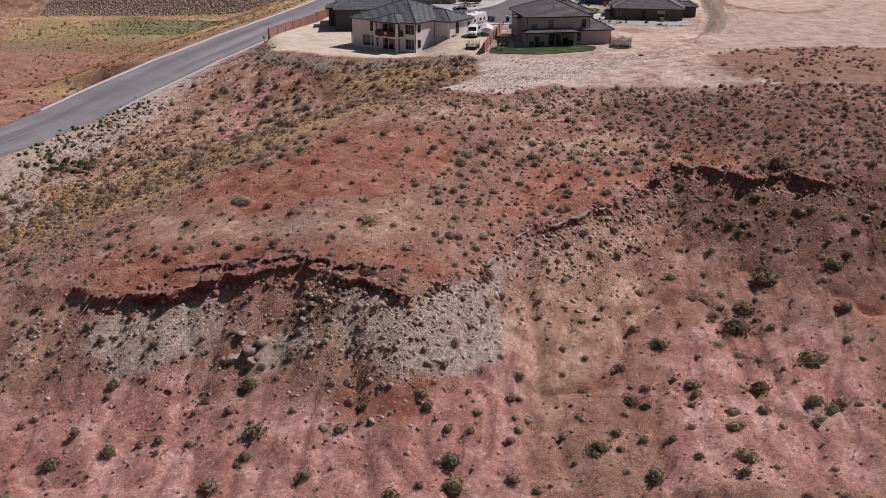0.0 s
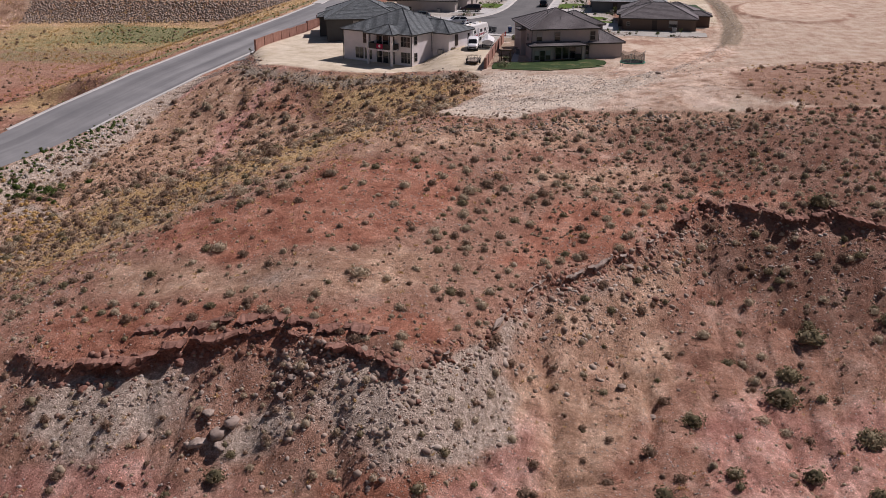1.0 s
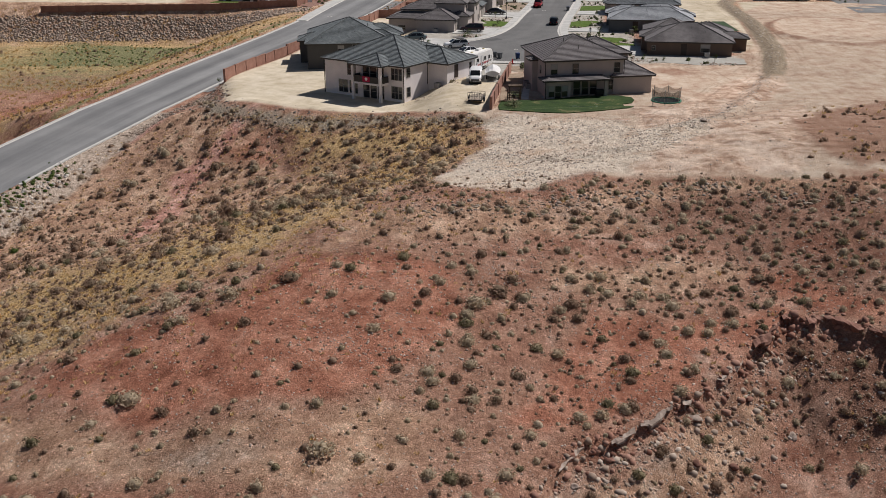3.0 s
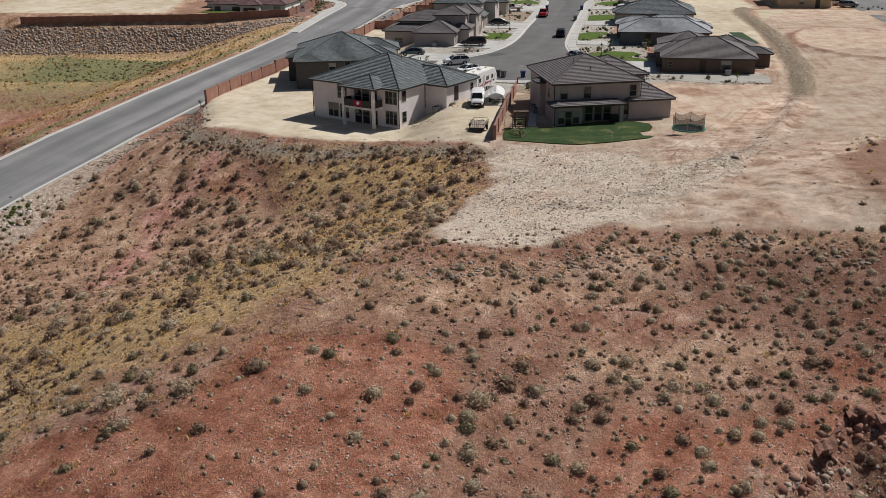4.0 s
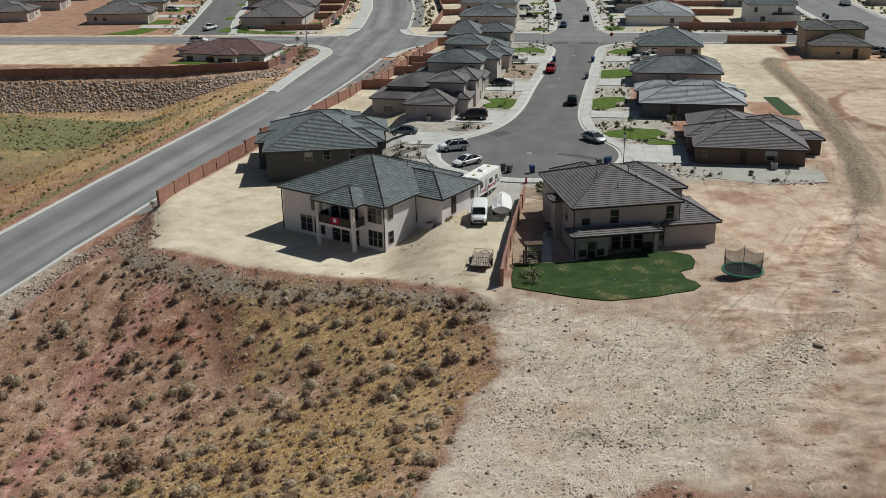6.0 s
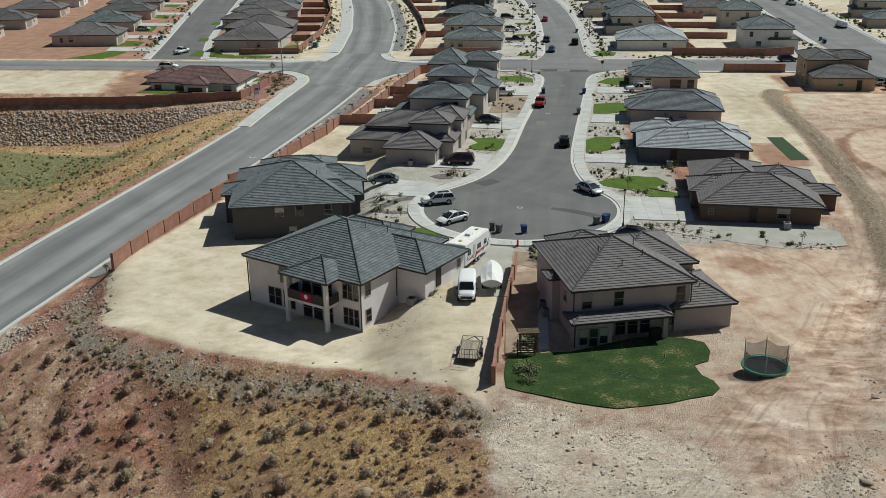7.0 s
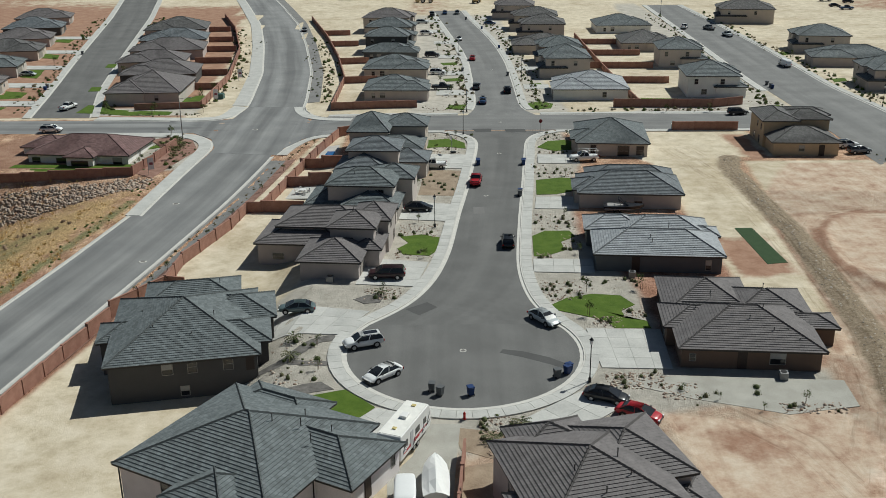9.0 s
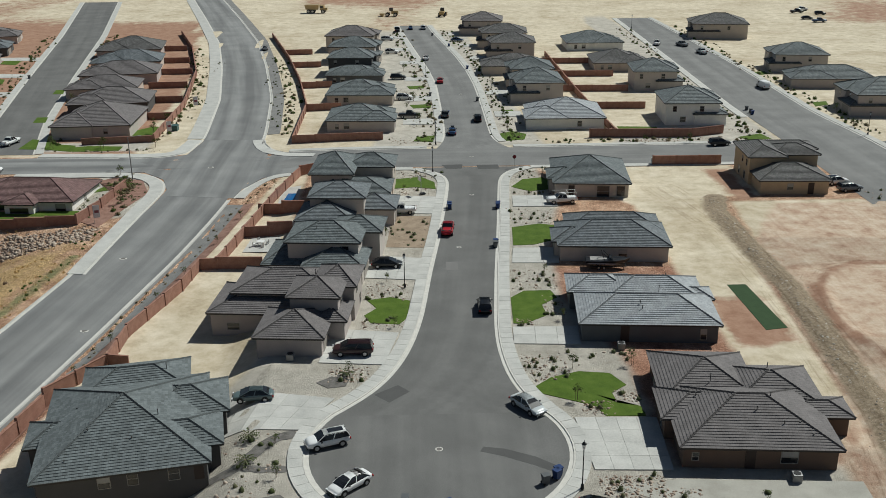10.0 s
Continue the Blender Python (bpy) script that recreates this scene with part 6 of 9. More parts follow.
# dark creosote on the mud slope below the ledge
CREOSOTE = [(16.6, -160.9, 1.9), (19.7, -153.0, 1.8), (21.1, -164.0, 1.7), (4.9, -166.7, 1.9), (4.4, -164.1, 1.6), (31.1, -140.2, 2.8), (31.8, -150.2, 1.9), (28.6, -162.0, 2.1), (42.8, -129.7, 2.0), (35.3, -131.8, 2.8), (28.6, -154.9, 1.5), (37.3, -145.6, 2.8), (37.7, -153.0, 1.8), (22.9, -144.1, 2.1), (32.2, -136.9, 2.2), (27.2, -134.9, 1.4), (38.9, -115.0, 2.5), (-15.0, -168.5, 1.7), (-12.7, -162.4, 2.0), (-25.3, -164.7, 1.5), (-14.9, -157.0, 1.6), (-7.1, -136.9, 2.2), (-22.2, -131.6, 2.5), (-29.8, -166.2, 1.9), (-13.0, -165.2, 1.3), (25.5, -150.6, 1.6), (36.1, -152.5, 1.7)]  # x, y, width
for _xx, _yy, _w in CREOSOTE:
    if _yy > -138 and _xx < 0:
        bush(_xx, _yy, _w * 0.8, 0, "broad yellowish-grey bush on the bare crest")
        continue
    bush(_xx, _yy, _w, 1, "dark green creosote bush on the pink mud slope", "creosote bushes", "creosote_bush")
SAGES = [(-5.6, -118.2, 1.2), (1.4, -117.3, 1.6), (9.2, -115.3, 1.4), (12.3, -112.9, 1.1), (-1.7, -115.1, 0.9), (3.2, -114.8, 1.6), (9.2, -111.4, 1.1), (-11.9, -119.5, 0.7), (-14.5, -115.7, 1.5), (-20.3, -112.0, 1.3), (-19.0, -117.8, 1.7), (-2.8, -117.0, 1.0), (5.3, -115.3, 1.1), (15.0, -112.8, 1.1), (25.4, -108.4, 1.2), (17.6, -113.8, 1.3), (-23.9, -118.4, 1.9), (-4.8, -113.5, 0.9), (0.7, -112.9, 1.0), (-10.7, -113.8, 0.9), (-33.8, -73.5, 2.8), (-23.7, -83.9, 2.0), (-15.4, -92.1, 1.5), (-26.0, -97.6, 2.1), (-23.1, -92.2, 1.2), (-42.8, -90.2, 1.7), (-19.3, -70.3, 1.7), (-12.2, -86.9, 1.1), (-33.1, -59.7, 1.8), (-40.1, -54.8, 1.5), (-22.1, -65.6, 1.9)]  # x, y, width
for _k, (_xx, _yy, _w) in enumerate(SAGES):
    bush(_xx, _yy, _w * 1.1, (0, 0, 2)[_k % 3], SAGE_TEXT[(0, 0, 2)[_k % 3]])
_x, _y = spaced(4.4, -46, 60, -186, -124, lambda x, y: wild(x, y) * smooth_step(ledge_y(x) - y, 5, 11) * 0.62)
for _xx, _yy in zip(_x, _y):
    _k = int(RNG.choice([1, 1, 2, 0]))
    bush(_xx, _yy, 0.7 + 0.8 * RNG.random(), _k, ("grey-tan bush on the pink mud slope", "dark green creosote bush on the pink mud slope", "brown bush on the pink mud slope")[_k], "creosote bushes", "creosote_bush")


def flank_density(x, y):
    return wild(x, y) * gully_side(x, y) * np.clip(0.3 + 0.5 * gather(x, y), 0, 1)


_fx, _fy = spaced(2.0, -84, 0, -134, -38, flank_density)
_fs = 0.7 + 1.2 * RNG.random(len(_fx)) ** 2
_big = np.where((_fs > 1.3) & (_fy > -112))[0][:90]
for _i in _big:
    _k = int(RNG.choice([2, 2, 2, 0, 1]))
    bush(_fx[_i], _fy[_i], _fs[_i], _k, ("grey-tan brush in the dry grass of the flank", "dark green brush in the dry grass of the flank", "dark brown brush in the dry grass of the flank")[_k], "flank bushes", "blackbrush")
_rest = np.setdiff1d(np.arange(len(_fx)), _big)
_o = RNG.random(len(_rest)) < 0.7
strew("blackbrush", FORMS_BUSH, _fx[_rest[_o]], _fy[_rest[_o]], _fs[_rest[_o]], DARKBUSH, "dark brown brush on the grassy flank", "brush")
strew("sagebrush", FORMS_BUSH, _fx[_rest[~_o]], _fy[_rest[~_o]], _fs[_rest[~_o]], SAGE, "grey sagebrush on the grassy flank", "brush")
_x, _y = spaced(1.1, -84, 0, -134, -38, lambda x, y: wild(x, y) * gully_side(x, y) * np.clip(0.2 + 0.5 * gather(x, y), 0, 1))
strew("blackbrush", FORMS_SMALL, _x, _y, 0.3 + 0.45 * RNG.random(len(_x)), DARKBUSH, "low brown shrubs on the grassy flank", "brush")
_x, _y = scatter(42000, -84, 10, -134, -40, lambda x, y: wild(x, y) * np.maximum(np.maximum(in_poly(x, y, PADS["straw"][0], 24), in_poly(x, y, PADS["straw"][1], 20)), 0.3 * gully_side(x, y)) * np.clip(0.5 + rough_noise(x, y, 7, 4), 0, 1))
strew("dry_grass", FORMS_TUFT, _x, _y, 0.25 + 0.4 * RNG.random(len(_x)), STRAW, "yellow dry grass tufts on the flank", "grass", tall=0.6)
_x, _y = scatter(9000, -60, 72, -190, -84, lambda x, y: wild(x, y) * 0.4 * np.clip(rough_noise(x, y, 6, 9) + 0.3, 0, 1))
strew("dry_grass", FORMS_TUFT, _x, _y, 0.3 + 0.4 * RNG.random(len(_x)), STRAW, "sparse dry grass tufts between the bushes", "grass", tall=0.7)
# the sandy valley floor: rabbitbrush along the wash, green shrubs at its head
_v = resample([(-76, -80), (-66, -87), (-60, -97), (-58, -108), (-60, -122)], 0.28)
_v = _v + RNG.normal(0, 2.6, _v.shape)
strew("rabbitbrush", FORMS_SMALL, _v[:, 0], _v[:, 1], 0.5 + 0.6 * RNG.random(len(_v)), STRAW, "yellow rabbitbrush along the sandy wash", "brush")
_v = RNG.normal(0, 1, (46, 2)) * (3.6, 2.0) + (-70.5, -78.5)
strew("weeds", FORMS_BUSH, _v[:, 0], _v[:, 1], 0.7 + 0.8 * RNG.random(len(_v)), WEED, "fresh green shrubs at the head of the wash", "brush")

# stones
_x, _y = scatter(170000, -70, 62, -185, -42, lambda x, y: wild(x, y) * np.clip(0.45 + 0.8 * rough_noise(x, y, 9, 11) + 0.4 * np.exp(-((ledge_y(x) - y - 4) / 5) ** 2), 0.05, 1))
strew("rubble", FORMS_PEBBLE, _x, _y, 0.07 + 0.26 * RNG.random(len(_x)) ** 3, ROCKS, "red and grey gravel and small stones on the soil", "stones", sink=0.1)
_x, _y = scatter(16000, -6, 60, -98, -50, lambda x, y: np.maximum(in_poly(x, y, PADS["pale"][1], 6), 0.35 * in_poly(x, y, PADS["rosy"][1], 4)) * np.clip(0.5 + rough_noise(x, y, 6, 12), 0, 1))
strew("rubble", FORMS_PEBBLE, _x, _y, 0.06 + 0.3 * RNG.random(len(_x)) ** 4, PALEROCKS, "pale broken rock on the graded ground", "stones", sink=0.1)
_t = RNG.uniform(-40, 62, 2600)
_d = np.abs(RNG.normal(0, 6.0, 2600)) + 0.3
strew("rubble", FORMS_STONE, _t, ledge_y(_t) - _d, 0.12 + 0.5 * RNG.random(2600) ** 3.5, ROCKS, "broken stones below the rock ledge", "stones", sink=0.15)
_x, _y = scatter(60000, -45, 55, -172, -86, lambda x, y: wild(x, y) * np.clip(0.15 + 0.9 * rough_noise(x, y, 7, 41), 0, 1))
strew("rubble", FORMS_PEBBLE, _x, _y, 0.07 + 0.24 * RNG.random(len(_x)) ** 3, PALEROCKS, "pale chips of stone strewn over the red soil", "stones", sink=0.08)
# the pad's edge: grey-brown spill of stones
_e = resample([(-52, -21), (-46, -36.5), (-33, -42), (-16, -47), (-5, -53)], 0.05)
_e = _e + RNG.normal(0, 1.6, _e.shape) + (0, -2.2)
strew("rubble", FORMS_STONE, _e[:, 0], _e[:, 1], 0.12 + 0.5 * RNG.random(len(_e)) ** 2.5, GREYROCKS, "grey-brown stones spilling over the edge of the dirt lot", "stones", sink=0.15)
_e = resample([(-53, -19), (-56, -28), (-61, -38)], 0.035) + RNG.normal(0, 1.5, (len(resample([(-53, -19), (-56, -28), (-61, -38)], 0.035)), 2))
strew("riprap", FORMS_STONE, _e[:, 0], _e[:, 1], 0.2 + 0.35 * RNG.random(len(_e)), TANROCKS, "reddish-tan riprap stones beside the road", "stones", sink=0.1)
_x, _y = scatter(2600, -19, -6, -40, -26, lambda x, y: in_poly(x, y, [(-17.5, -37.5), (-12, -39.5), (-7.8, -31), (-8.4, -28.5), (-10.5, -29.5)], 2) * np.clip(0.3 + rough_noise(x, y, 2, 61), 0, 1))
strew("rubble", FORMS_PEBBLE, _x, _y, 0.07 + 0.3 * RNG.random(len(_x)) ** 3, TANROCKS, "stones on the bank between the house and the drive", "stones", sink=0.08)
for _xx, _yy, _w in ((-9.3, -30.6, 1.0), (-9.0, -29.9, 0.7)):
    bush(_xx, _yy, _w, 1, "green weed clump on the dirt bank by the house", "bank weeds", "weed")
# brush on the stony rim of the lot
_e = resample([(-54, -25), (-47, -39), (-33, -45), (-16, -50), (-4, -57)], 0.55)
_e = _e + RNG.normal(0, 1.5, _e.shape)
strew("blackbrush", FORMS_BUSH, _e[::2, 0], _e[::2, 1], 0.5 + 0.8 * RNG.random(len(_e[::2])) ** 2, DARKBUSH, "brown brush along the stony rim of the lot", "brush")
strew("sagebrush", FORMS_BUSH, _e[1::2, 0], _e[1::2, 1], 0.4 + 0.8 * RNG.random(len(_e[1::2])) ** 2, SAGE, "grey-tan brush along the stony rim of the lot", "brush")
# pale rocks with weeds along the road's shoulder
_e = resample([(-66, -50), (-70.5, -64), (-76, -76)], 0.09)
_e = _e + RNG.normal(0, 1.0, _e.shape)
strew("riprap", FORMS_STONE, _e[:, 0], _e[:, 1], 0.25 + 0.8 * RNG.random(len(_e)) ** 2, PALEROCKS, "cream rocks along the shoulder of the road", "stones", sink=0.15)
_e = _e[::2] + RNG.normal(0, 0.8, _e[::2].shape) + (-1.0, -0.4)
strew("weeds", FORMS_SMALL, _e[:, 0], _e[:, 1], 0.4 + 0.5 * RNG.random(len(_e)), WEED, "green weeds growing between cream rocks", "weeds")
_e = resample([tuple(p) for p in BERM], 0.25)
_e = _e + RNG.normal(0, 0.9, _e.shape)
strew("rubble", FORMS_STONE, _e[:, 0], _e[:, 1], 0.1 + 0.4 * RNG.random(len(_e)) ** 3, PALEROCKS, "loose stones along the bulldozed berm", "stones", sink=0.15)
# the stony bank and the field across the road
_x, _y = scatter(9000, -150, -58, 67, 81, lambda x, y: (road_gap(x, y) > 9) * in_poly(x, y, [(-150, 68), (-66, 71), (-58, 72), (-58, 77.5), (-150, 77)], 1))
strew("riprap", FORMS_STONE, _x, _y, 0.4 + 0.6 * RNG.random(len(_x)), TANROCKS, "grey-brown riprap covering the bank", "stones", sink=0.1)
_x, _y = scatter(15000, -170, -56, -30, 80, lambda x, y: (x < np.interp(y, ROAD_LINE[:, 0], ROAD_LINE[:, 1]) - 8.5) * np.clip(0.4 + rough_noise(x, y, 10, 14), 0, 1) * 0.6)
strew("dry_grass", FORMS_TUFT, _x, _y, 0.4 + 0.5 * RNG.random(len(_x)), STRAW, "dry grass in the basin beside the road", "grass")
_x, _y = scatter(5000, -170, -56, -60, 76, lambda x, y: (x < np.interp(y, ROAD_LINE[:, 0], ROAD_LINE[:, 1]) - 8.5) * np.maximum(in_poly(x, y, PADS["green"][0], 10) * 0.9, 0.75 * np.exp(-((x - np.interp(y, ROAD_LINE[:, 0], ROAD_LINE[:, 1]) + 11) / 2.0) ** 2)))
strew("weeds", FORMS_SMALL, _x, _y, 0.35 + 0.4 * RNG.random(len(_x)), WEED, "green weeds in the basin and along the verge", "weeds")
_x, _y = scatter(2500, -170, -66, -60, 60, lambda x, y: (x < np.interp(y, ROAD_LINE[:, 0], ROAD_LINE[:, 1]) - 14) * np.clip(gather(x, y) - 0.3, 0, 1))
strew("sagebrush", FORMS_SMALL, _x, _y, 0.5 + 0.7 * RNG.random(len(_x)), DARKBUSH, "dark brush on the red bank beyond the road", "brush")

# the rock ledge: slabs and blocks that overhang the slope
OUTCROP = material("outcrop_rock", [(0.15, 0.115, 0.085), (0.27, 0.215, 0.165), (0.39, 0.325, 0.26)], 0.8, 0.95, 0.8, fine=7, vary=0.15)
LEDGE_ROCK = material("ledge_rock_red", [(0.12, 0.055, 0.04), (0.22, 0.11, 0.08), (0.33, 0.19, 0.145)], 0.8, 0.95, 0.8, fine=7, vary=0.15)
LEDGE_PALE = material("ledge_rock_pale", [(0.2, 0.15, 0.12), (0.33, 0.26, 0.215), (0.46, 0.39, 0.33)], 0.8, 0.95, 0.8, fine=7, vary=0.15)
BOULDERS = [tri_mesh("boulder", stone_form(RNG, True), LEDGE_ROCK) for _ in range(7)] + [tri_mesh("boulder", stone_form(RNG, True), LEDGE_PALE) for _ in range(7)] + [tri_mesh("boulder", stone_form(RNG, True), OUTCROP) for _ in range(7)]


def boulder(x, y, sx, sy, sz, pale, turn, dz=0.0, label="weathered red-brown rock of the ledge", group="ledge rocks"):
    o = new("boulder", BOULDERS[int(RNG.integers(0, 7)) + (14 if "outcrop" in group else 7 if pale else 0)])
    o.matrix_basis = Matrix.LocRotScale((x, y, float(surface(x, y)) + dz), Euler((RNG.normal(0, 0.08), RNG.normal(0, 0.08), turn)), (sx, sy, sz))
    return tagged(o, label, "rock", group)


def slab_rock(x0, x1, out, drop, thick, back, pale, line=ledge_y):
    """A broken shelf of layered rock along the ledge, its front jagged, its back run into the soil."""
    xs = np.arange(x0, x1 + 0.01, 0.28)
    xs = xs + RNG.normal(0, 0.05, len(xs))
    n = len(xs)
    ly = line(xs)
    front = ly - out + np.repeat(RNG.normal(0, 0.28, n // 3 + 1), 3)[:n] + RNG.normal(0, 0.1, n)
    top = surface(xs, ly + 0.9) - drop + RNG.normal(0, 0.05, n)
    top = np.convolve(np.pad(top, 4, "edge"), np.ones(9) / 9, "valid")
    top = np.minimum(top, np.mean(top) + 0.2)
    end = np.clip(np.minimum(np.arange(n), np.arange(n)[::-1]) / 2.5, 0.25, 1)
    th = thick * (0.8 + 0.35 * RNG.random(n)) * end
    rows = [(ly + back, top - 0.12), (ly + 0.15 + RNG.normal(0, 0.15, n), top + RNG.normal(0, 0.04, n)), (front, top - 0.06 + RNG.normal(0, 0.05, n)),
            (front + RNG.normal(-0.05, 0.08, n), top - th * 0.45), (front + 0.16 + RNG.normal(0, 0.08, n), top - th * 0.55), (front + 0.1 + RNG.normal(0, 0.08, n), top - th), (ly + back, top - th - 0.1)]
    bm = bmesh.new()
    vs = [[bm.verts.new((xs[k], yy[k] * 1.0, zz[k])) for k in range(n)] for yy, zz in rows]
    m = len(rows)
    for r in range(m):
        for k in range(n - 1):
            bm.faces.new((vs[r][k], vs[(r + 1) % m][k], vs[(r + 1) % m][k + 1], vs[r][k + 1]))
    bm.faces.new([vs[r][0] for r in range(m)][::-1])
    bm.faces.new([vs[r][-1] for r in range(m)])
    bmesh.ops.recalc_face_normals(bm, faces=bm.faces)
    o = part("rock_shelf", bm, LEDGE_PALE if pale else LEDGE_ROCK)
    return tagged(o, "pale grey layered rock shelf of the broken ledge" if pale else "red layered sandstone shelf overhanging the slope", "rock", "ledge shelves")


_xx = -36.0
while _xx < 50:
    _h = float(np.interp(_xx, LEDGE[:, 0], LEDGE[:, 2]))
    _pale = -1 < _xx < 23
    _len = (0.9 + 1.8 * RNG.random()) if _pale else 1.5 + 3.5 * RNG.random()
    if _h > 0.55 and RNG.random() < 0.93:
        _over = (0.6 if -35 < _xx < -17 or 25 < _xx < 42 else 0.35) * (0.7 + 0.6 * RNG.random())
        slab_rock(_xx, _xx + _len, _over, (0.2 if _pale else 0.05) + 0.12 * RNG.random(), 0.4 + 0.18 * _h, 1.1, _pale)
        if _h > 0.9 and RNG.random() < 0.8:
            slab_rock(_xx - 0.4, _xx + _len * 0.9, _over * 0.5 - 0.1, 0.55 + 0.3 * RNG.random(), 0.5, 0.8, _pale)
        if _h > 1.4 and RNG.random() < 0.5:
            slab_rock(_xx + 0.3, _xx + _len, -0.9 - 0.8 * RNG.random(), -0.02, 0.3, 2.2, False)
    _xx += _len + (1.3 * RNG.random() if _pale else 0.15)
UPPER = np.array([(-30, -146.2), (-28.8, -145.7), (-23.4, -144.8), (-20, -145.0), (-16.9, -144.1), (-12.9, -143.8), (-9.1, -145.6), (-6.5, -145.3), (-4.3, -145.5), (-2, -146.1)])
upper_y = lambda x: np.interp(x, UPPER[:, 0], UPPER[:, 1]) + 0.2 * np.sin(x * 1.7)
_xx = -29.0
while _xx < -3:
    _len = 1.2 + 2.6 * RNG.random()
    if RNG.random() < 0.85:
        slab_rock(_xx, _xx + _len, 0.35 + 0.3 * RNG.random(), -0.12, 0.45 + 0.25 * RNG.random(), 1.3, False, upper_y)
    _xx += _len + 0.3 * RNG.random()
_t = RNG.uniform(-36, 48, 900)
_d = RNG.normal(0.3, 0.9, 900)
strew("rubble", FORMS_STONE, _t, ledge_y(_t) - _d, 0.25 + 0.7 * RNG.random(900) ** 2, REDROCKS, "red broken blocks along the ledge", "stones", sink=0.15)
_t = RNG.uniform(-12, 26, 1300)
_d = np.abs(RNG.normal(0, 5.5, 1300)) - 0.5
strew("rubble", FORMS_STONE, _t, ledge_y(_t) - _d, 0.15 + 0.75 * RNG.random(1300) ** 4, TANROCKS, "pale broken blocks strewn below the ledge", "stones", sink=0.15)
for _k in range(40):
    _xx = RNG.uniform(-38, 55)
    _yy = float(ledge_y(np.array([_xx]))[0]) - abs(RNG.normal(0, 5)) - 1
    _w = 0.5 + 0.7 * RNG.random()
    boulder(_xx, _yy, _w, _w * 0.8, _w * 0.7, RNG.random() < 0.5, RNG.random() * 6, 0, "fallen rock on the slope below the ledge", "fallen rocks")
for _xx, _yy, _w in ((-16.0, -153.2, 1.9), (-17.2, -154.2, 1.6), (-14.8, -152.6, 1.5), (-16.8, -152.0, 1.4), (-15.2, -154.6, 1.2), (17.0, -140.8, 0.9), (19.6, -143.2, 0.8), (-10.5, -149.5, 0.9), (-11.2, -150.8, 0.8), (-11.9, -152, 0.7)):
    boulder(_xx, _yy, _w, _w * 0.8, _w * 0.75, True, RNG.random() * 6, 0.1, "pale cream boulder lying on the slope", "pale boulders")
_o = [(-4, -103), (-2, -101.5), (1, -101), (5, -101), (8, -98.5), (10, -97), (14, -95), (17, -94), (22, -92), (24, -92), (29, -93), (33, -95), (37, -95)]
for _xx, _yy in _o:
    for _k in range(7):
        _w = 0.2 + 0.34 * RNG.random()
        boulder(_xx + RNG.normal(0, 1.6), _yy + RNG.normal(0, 0.5), _w * 1.5, _w, _w * 0.6, False, RNG.random() * 6, -0.02, "grey rock outcrop among the brush", "outcrop rocks")
_c = np.repeat(np.array(_o, float), 26, 0)
_c = _c + RNG.normal(0, 1, _c.shape) * (1.7, 0.7)
strew("rubble", FORMS_STONE, _c[:, 0], _c[:, 1], 0.15 + 0.45 * RNG.random(len(_c)) ** 2, GREYROCKS, "grey broken rock of the outcrops", "stones", sink=0.1)
for _xx, _yy in ((26, -70), (31.6, -54), (-53, -21), (-54, -22.5), (-52.6, -20)):
    _w = 0.4 + 0.4 * RNG.random()
    boulder(_xx + RNG.normal(0, 0.4), _yy + RNG.normal(0, 0.4), _w * 1.4, _w, _w * 0.6, True, RNG.random() * 6, 0.05, "grey-brown rock on the graded ground", "loose rocks")


# clods of the berm and rock of the bench
_e = resample([tuple(p) for p in BERM], 0.12)
_e = _e + RNG.normal(0, 1.3, _e.shape)
strew("rubble", FORMS_PEBBLE, _e[:, 0], _e[:, 1], 0.1 + 0.35 * RNG.random(len(_e)) ** 3, GREYROCKS, "grey clods and stones of the bulldozed berm", "stones", sink=0.1)
_x, _y = scatter(26000, -6, 30, -97, -52, lambda x, y: in_poly(x, y, PADS["bench"][0], 3) * np.clip(0.35 + 0.9 * rough_noise(x, y, 4, 55), 0, 1))
strew("rubble", FORMS_PEBBLE, _x, _y, 0.08 + 0.3 * RNG.random(len(_x)) ** 3, PALEROCKS, "pale broken rock pushed over the bench", "stones", sink=0.05)
_x, _y = scatter(16000, -12, 62, -128, -90, lambda x, y: np.clip(0.3 + 1.1 * rough_noise(x, y, 5, 58), 0, 1))
strew("rubble", FORMS_PEBBLE, _x, _y, 0.08 + 0.32 * RNG.random(len(_x)) ** 3, TANROCKS, "small tan stones scattered over the red hilltop", "stones", sink=0.05)
_x, _y = scatter(2600, -12, 62, -128, -91, lambda x, y: np.clip(0.35 + 1.0 * rough_noise(x, y, 7, 59), 0, 1) * (1 - in_poly(x, y, PADS["red"][0], 3)))
strew("blackbrush", FORMS_SMALL, _x, _y, 0.22 + 0.35 * RNG.random(len(_x)), DARKBUSH, "small brown brush on the stony hilltop", "brush")
_e = resample(GRAVEL_BAND, 0.02)
_e = _e + RNG.normal(0, 1.0, _e.shape) * (2.6, 1.7)
strew("rubble", FORMS_PEBBLE, _e[:, 0], _e[:, 1], 0.08 + 0.3 * RNG.random(len(_e)) ** 4, TANROCKS, "grey gravel and rubble pushed into a low ridge", "stones", sink=0.05)
_x, _y = scatter(2600, 34, 76, -89, -40, lambda x, y: in_poly(x, y, PADS["rust"][4], 6) * np.clip(0.4 + rough_noise(x, y, 8, 56), 0, 1))
strew("blackbrush", FORMS_SMALL, _x[::2], _y[::2], 0.4 + 0.6 * RNG.random(len(_x[::2])), DARKBUSH, "brown brush on the uncut red knoll", "brush")
